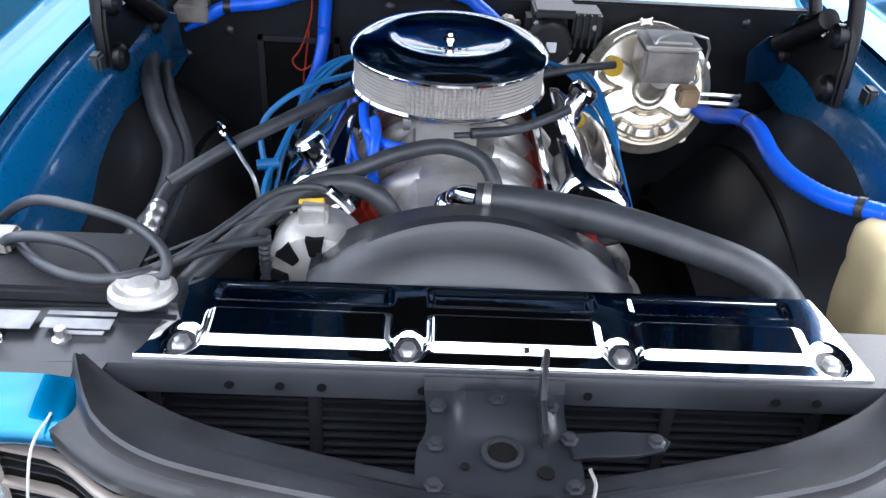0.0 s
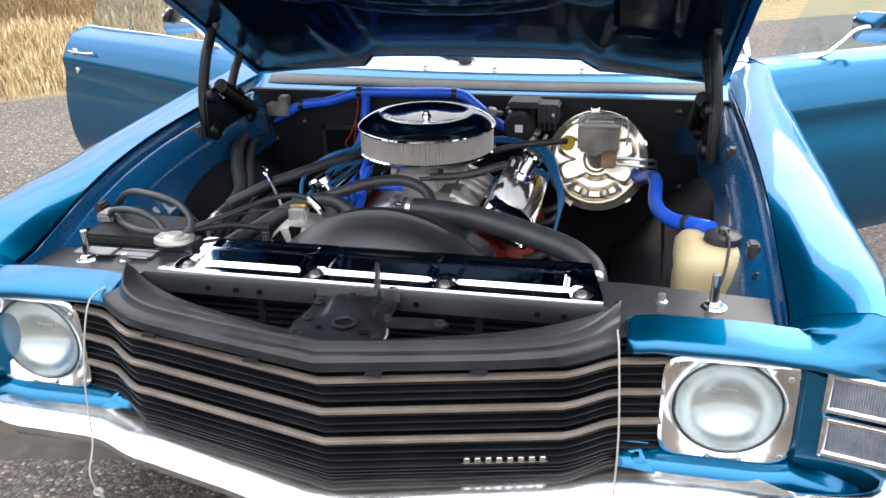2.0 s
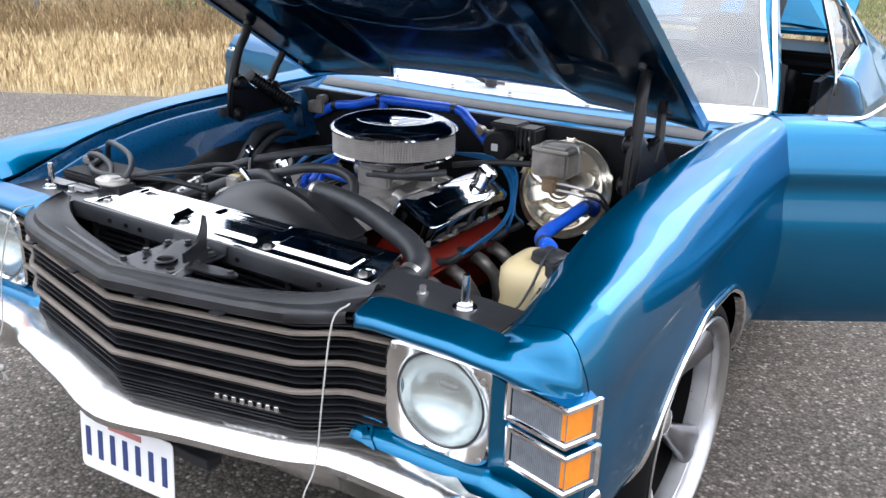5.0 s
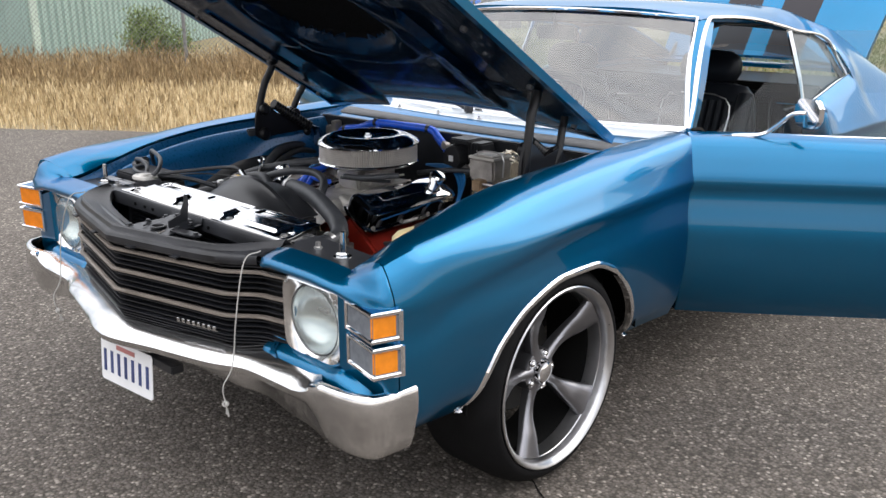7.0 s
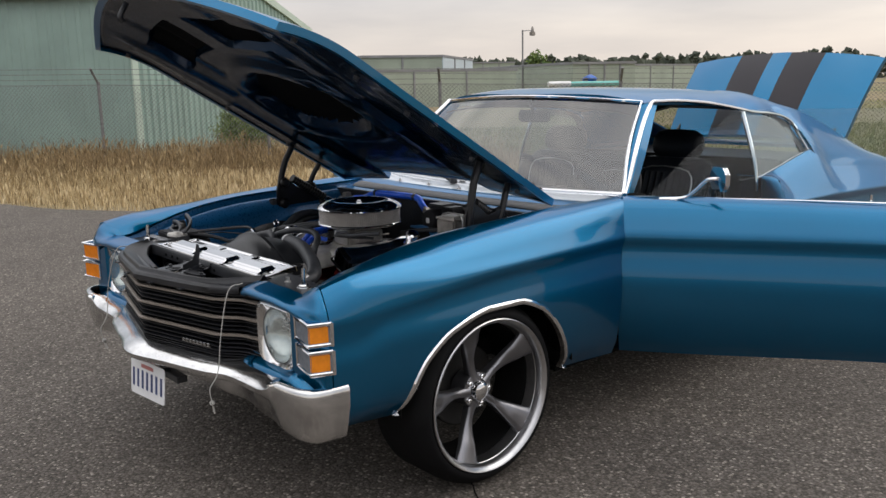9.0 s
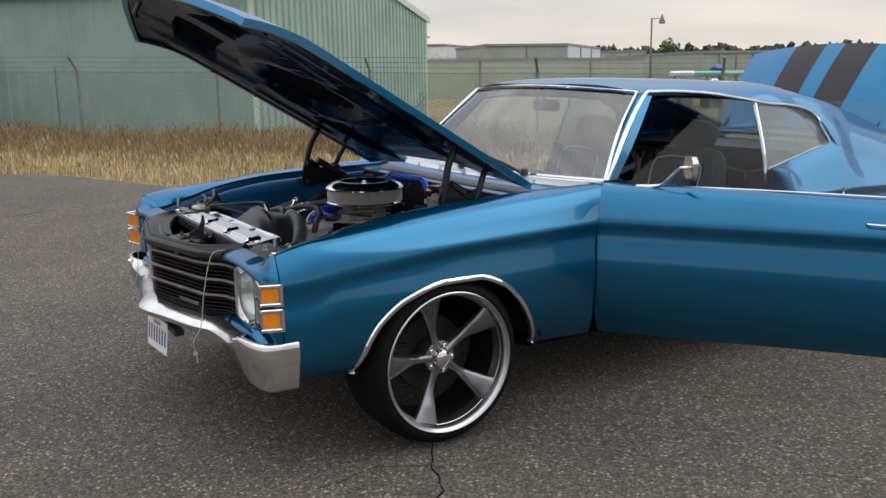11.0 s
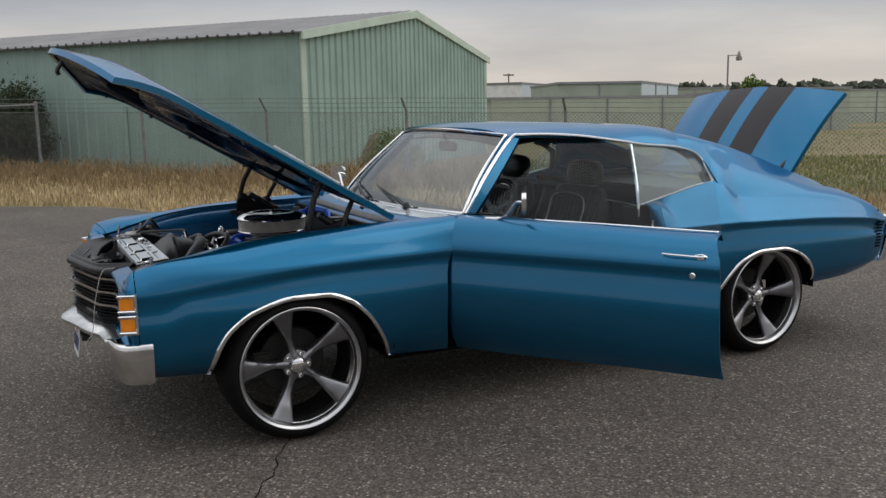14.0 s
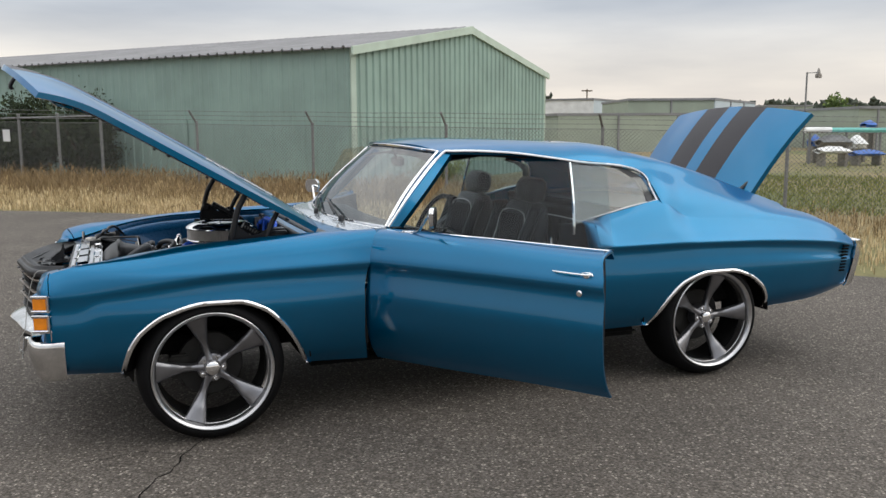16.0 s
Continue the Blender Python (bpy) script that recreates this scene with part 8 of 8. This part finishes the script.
# shrubs and trees: limbs and many single leaves
def shrub(name, x, y, w, h, n, leaf, mat, label, seed, trunk=0.03):
    g = random.Random(seed)
    root = thing(name, label, "shrub" if h < 2 else "tree")
    bm = B()
    tips = []
    for k in range(14):
        a, r = g.uniform(0, math.tau), g.uniform(0.2, 1.0)
        tip = Vector((x + math.cos(a) * w * r * 0.9, y + math.sin(a) * w * r * 0.9, h * g.uniform(0.35, 1.0) * (1.1 - 0.35 * r)))
        mid = Vector((x + math.cos(a) * w * r * 0.3, y + math.sin(a) * w * r * 0.3, tip.z * 0.5))
        tube(bm, [(x, y, -0.05), mid, tip], lambda t: trunk * (1 - 0.8 * t), 6, 4)
        tips += [tip, mid.lerp(tip, 0.5), mid.lerp(tip, 0.75), mid]
    part("limbs", bm, M_BARK, root, "brown branching stems")
    v, f = [], []
    for _ in range(n):
        c = g.choice(tips) + Vector((g.gauss(0, 0.16), g.gauss(0, 0.16), g.gauss(0, 0.14))) * (w * 0.9)
        c.z = abs(c.z)
        s = leaf * g.uniform(0.5, 1.3)
        e = Euler((g.uniform(0, 6.3), g.uniform(0, 6.3), g.uniform(0, 6.3))).to_matrix()
        i = len(v)
        v += [c + e @ Vector(q) * s for q in ((-1, 0, 0), (-0.2, 0.42, 0.08), (1, 0, 0.0), (-0.2, -0.42, 0.08))]
        f.append((i, i + 1, i + 2, i + 3))
    ob = raw("foliage", v, f, mat)
    ob.parent = root
    tagged(ob, "many small leaves", kind="stuff")
    return root


shrub("green_shrub", -12.9, 6.35, 0.80, 1.0, 7000, 0.034, M_LEAVES, "green leafy shrub growing behind the fence", 21)
shrub("green_shrub", -9.2, 7.5, 0.6, 0.6, 1800, 0.035, M_LEAVES, "low green shrub by the fence", 22)
shrub("dark_tree", -19.9, -1.0, 1.35, 2.45, 15000, 0.055, M_LEAVES_DK, "dark overgrown shrub behind the fence", 23, 0.05)
shrub("dark_tree", -21.3, -2.5, 1.4, 2.5, 14000, 0.06, M_LEAVES_DK, "dark overgrown shrub behind the fence", 24, 0.06)
shrub("wild_tree", -56, 62, 1.7, 3.9, 1300, 0.30, M_LEAVES, "ragged green tree beyond the storage sheds", 25, 0.15)
shrub("wild_tree", -75, 42, 1.4, 5.2, 1200, 0.35, M_TREES, "small dark conifer beyond the sheds", 26, 0.12)

# far treeline
g = random.Random(31)
v, f = [], []
for _ in range(5200):
    a = radians(g.uniform(18, 118))
    r = g.uniform(260, 330)
    top = 6.0 + 1.6 * noise.noise((a * 26, 0, 0)) + 1.1 * noise.noise((a * 90, 4, 0)) + (1.5 if a > radians(52) else 0)
    c = Vector((5 + r * math.cos(a + math.pi / 2 - 0.5), r * math.sin(a + math.pi / 2 - 0.5), g.uniform(0, 1) ** 0.7 * top))
    s = g.uniform(0.7, 1.9)
    i = len(v)
    e = Euler((g.uniform(0, 6.3), g.uniform(0, 6.3), g.uniform(0, 6.3))).to_matrix()
    pts = [Vector(q) for q in ((1, 0, 0), (-1, 0, 0), (0, 1, 0), (0, -1, 0), (0, 0, 0.8), (0, 0, -0.8))]
    v += [c + e @ p * s * g.uniform(0.7, 1.2) for p in pts]
    f += [(i, i + 2, i + 4), (i + 2, i + 1, i + 4), (i + 1, i + 3, i + 4), (i + 3, i, i + 4), (i + 2, i, i + 5), (i + 1, i + 2, i + 5), (i + 3, i + 1, i + 5), (i, i + 3, i + 5)]
tagged(raw("far_woods", v, f, M_TREES), "dark distant line of trees", "trees", kind="stuff")


# storage sheds across the field
EYE0 = Vector((4.932, -0.401))


def bearing(px):
    """A level direction from the end of the walk; px runs across the view."""
    u = (px - 784) / 1512 * 1.01
    d = Vector((-0.932, 0.362)) + Vector((0.362, 0.932)) * u
    return d


def far_block(p0, p1, d0, d1, high, mat, roof_mat, label, cat="shed", depth=9.0, seams=5):
    """A flat-roofed storage block between two bearings."""
    root = thing("storage_shed", label, cat, "storage sheds")
    a, b = EYE0 + bearing(p0) * d0, EYE0 + bearing(p1) * d1
    al = (b - a).normalized()
    out = Vector((-al.y, al.x))
    if out.dot(EYE0 - a) > 0:
        out = -out
    bm = B()
    low = [a, b, b + out * depth, a + out * depth]
    sheet(bm, [[(p.x, p.y, -0.1) for p in low], [(p.x, p.y, high) for p in low]], 0.05, loop=True)
    part("wall", bm, mat, root)
    bm = B()
    c = [p + (p - (a + b + out * depth) / 2).normalized() * 0.1 for p in low]
    sheet(bm, [[(p.x, p.y, high - 0.10) for p in c], [(p.x, p.y, high + 0.05) for p in c]], 0.04, loop=True)
    bm.faces.new([bm.verts.new((p.x, p.y, high + 0.03)) for p in c])
    part("roof", bm, roof_mat, root, "dark flat roof edge")
    L = (b - a).length
    for k in range(1, seams):
        bm = B()
        p = a + al * L * k / seams - out * 0.02
        box(bm, p.x - 0.05, p.x + 0.05, p.y - 0.05, p.y + 0.05, -0.1, high - 0.1, 0)
        part("wall_seam", bm, M_ROOF, root)
    return root


far_block(985, 1391, 48, 50, 2.10, M_FARWALL, M_ROOF, "low olive-grey storage shed with flat roof", seams=4, depth=3)
far_block(1106, 1254, 55, 55, 3.10, M_FARWALL, M_ROOF, "taller olive-grey storage shed", seams=2)
far_block(1256, 1325, 55, 66, 3.11, M_FARPALE, M_ROOF, "pale grey shed beside the olive one", seams=3, depth=5)
far_block(972, 1046, 72, 70, 3.57, M_FARPALE, M_ROOF, "pale blue-grey shed with flat roof", seams=2)
far_block(1046, 1108, 70, 80, 3.6, M_BOAT, M_ROOF, "whitish shed with flat roof", seams=2, depth=5)
far_block(1330, 1425, 90, 90, 3.4, M_FARWALL, M_ROOF, "olive-grey shed in the distance", seams=3)
far_block(1422, 1500, 60, 60, 2.45, M_FARWALL, M_ROOF, "low grey-green shed across the field", seams=3)
far_block(1505, 1640, 48, 48, 2.40, M_FARWALL, M_ROOF, "green-grey shed across the field", seams=4)
far_block(1640, 1900, 62, 70, 2.5, M_FARWALL, M_ROOF, "green-grey shed across the field", seams=5)

# lamp post and utility pole
q = EYE0 + bearing(1412) * 55
lp = thing("lamp_post", "tall grey lamp post with a boxy lamp", "lamp post", at=Matrix.Translation((q.x, q.y, 0)))
bm = B()
tube(bm, [(0, 0, 0), (0, 0, 4.72)], 0.055, 8, smooth=False)
tube(bm, [(0, 0, 4.68), (0.22, 0.62, 4.70)], 0.03, 6, smooth=False)
part("pole", bm, M_GALV, lp)
bm = B()
box(bm, 0.10, 0.36, 0.52, 0.90, 4.36, 4.62, 0.04)
lathe(bm, [(0.12, 4.62), (0.10, 4.82), (0.03, 4.98), (0, 4.98)], Matrix.Translation((0.23, 0.71, 0)), 8)
part("lantern", bm, M_IRON, lp)
q = EYE0 + bearing(1034) * 190
up = thing("utility_pole", "distant wooden utility pole", "pole", at=Matrix.Translation((q.x, q.y, 0)))
bm = B()
tube(bm, [(0, 0, 0), (0, 0, 9.3)], 0.16, 6, smooth=False)
part("pole", bm, M_BARK, up)
bm = B()
box(bm, -0.5, 0.5, -1.1, 1.1, 8.8, 9.05, 0)
part("crossarm", bm, M_BARK, up)

# stored boats and tarps beyond the fence
def put_at(px, d, z=0.0):
    p = EYE0 + bearing(px) * d
    return Matrix.Translation((p.x, p.y, z)) @ Matrix.Rotation(math.atan2(0.932, 0.362), 4, "Z")


rail = thing("teal_rail", "white and teal pipe rail on posts", "rail", at=put_at(1500, 33))
bm = B()
tube(bm, [(-0.9, 0, 1.24), (1.4, 0, 1.24)], 0.10, 8, smooth=False)
part("pipe", bm, M_TEAL, rail, "teal pipe")
bm = B()
tube(bm, [(-1.9, 0, 1.25), (-0.9, 0, 1.25)], 0.11, 8, smooth=False)
part("white_pipe", bm, M_BOAT, rail, "white pipe")
for x in (-1.7, -0.3, 1.0):
    bm = B()
    tube(bm, [(x, 0, -0.05), (x, 0, 1.2)], 0.05, 6, smooth=False)
    part("post", bm, M_GALV, rail)


def boat(px, d, length, low, high, mat, label, cat="boat", cover=None):
    """A covered hull or load resting on low stands, its hull from low upwards."""
    root = thing("stored_boat", label, cat, at=put_at(px, d))
    bm = B()
    rows = []
    mid = low + 0.45 * (high - low)
    for i in range(9):
        t = i / 8
        w = 0.5 * math.sin(math.pi * (0.12 + 0.76 * t)) ** 0.6
        x = (t - 0.5) * length
        rows.append([(x, -w, mid), (x, -w * 0.85, low + 0.3 * (mid - low)), (x, 0, low), (x, w * 0.85, low + 0.3 * (mid - low)), (x, w, mid)])
    sheet(bm, rows, 0.03)
    part("hull", bm, mat, root)
    bm = B()
    rows = []
    for i in range(15):
        t = i / 14
        x = (t - 0.5) * length * 0.96
        hh = mid + (high - mid) * (0.15 + 0.85 * math.sin(math.pi * t) ** 0.5 + 0.25 * noise.noise((x * 5, px, 0)))
        rows.append([(x, -0.48, mid - 0.01), (x, -0.3, mid + 0.7 * (hh - mid)), (x, 0.0, hh + 0.03), (x, 0.3, mid + 0.7 * (hh - mid)), (x, 0.48, mid - 0.01)])
    sheet(bm, rows, 0.02)
    part("cover", bm, cover or mat, root)
    for x in (-0.35 * length, 0.35 * length):
        bm = B()
        box(bm, x - 0.04, x + 0.04, -0.30, 0.30, -0.03, low + 0.08, 0.005)
        part("stand", bm, M_IRON, root)
    return root


boat(1463, 31, 1.10, 0.42, 0.66, M_BOAT, "white boat hull on low stands", cover=M_BOAT)
boat(1464, 33, 1.20, 0.62, 1.05, M_IRON, "dark grey tarp over a stored boat", cover=M_TARPGREY)
boat(1523, 31.5, 1.10, 0.32, 0.52, M_TARP, "low load under a crumpled blue tarp", "tarp", M_TARP)
boat(1505, 34.5, 0.55, 0.45, 1.0, M_BOAT, "white covered bundle beside the boats", "load", M_BOAT)
boat(1431, 34, 0.35, 0.55, 1.05, M_TARP, "dark blue barrel among the stored boats", "barrel", M_TARP)
boat(1523, 40, 0.45, 1.30, 1.62, M_TARP, "blue round drum on the stacked load", "drum", M_TARP)
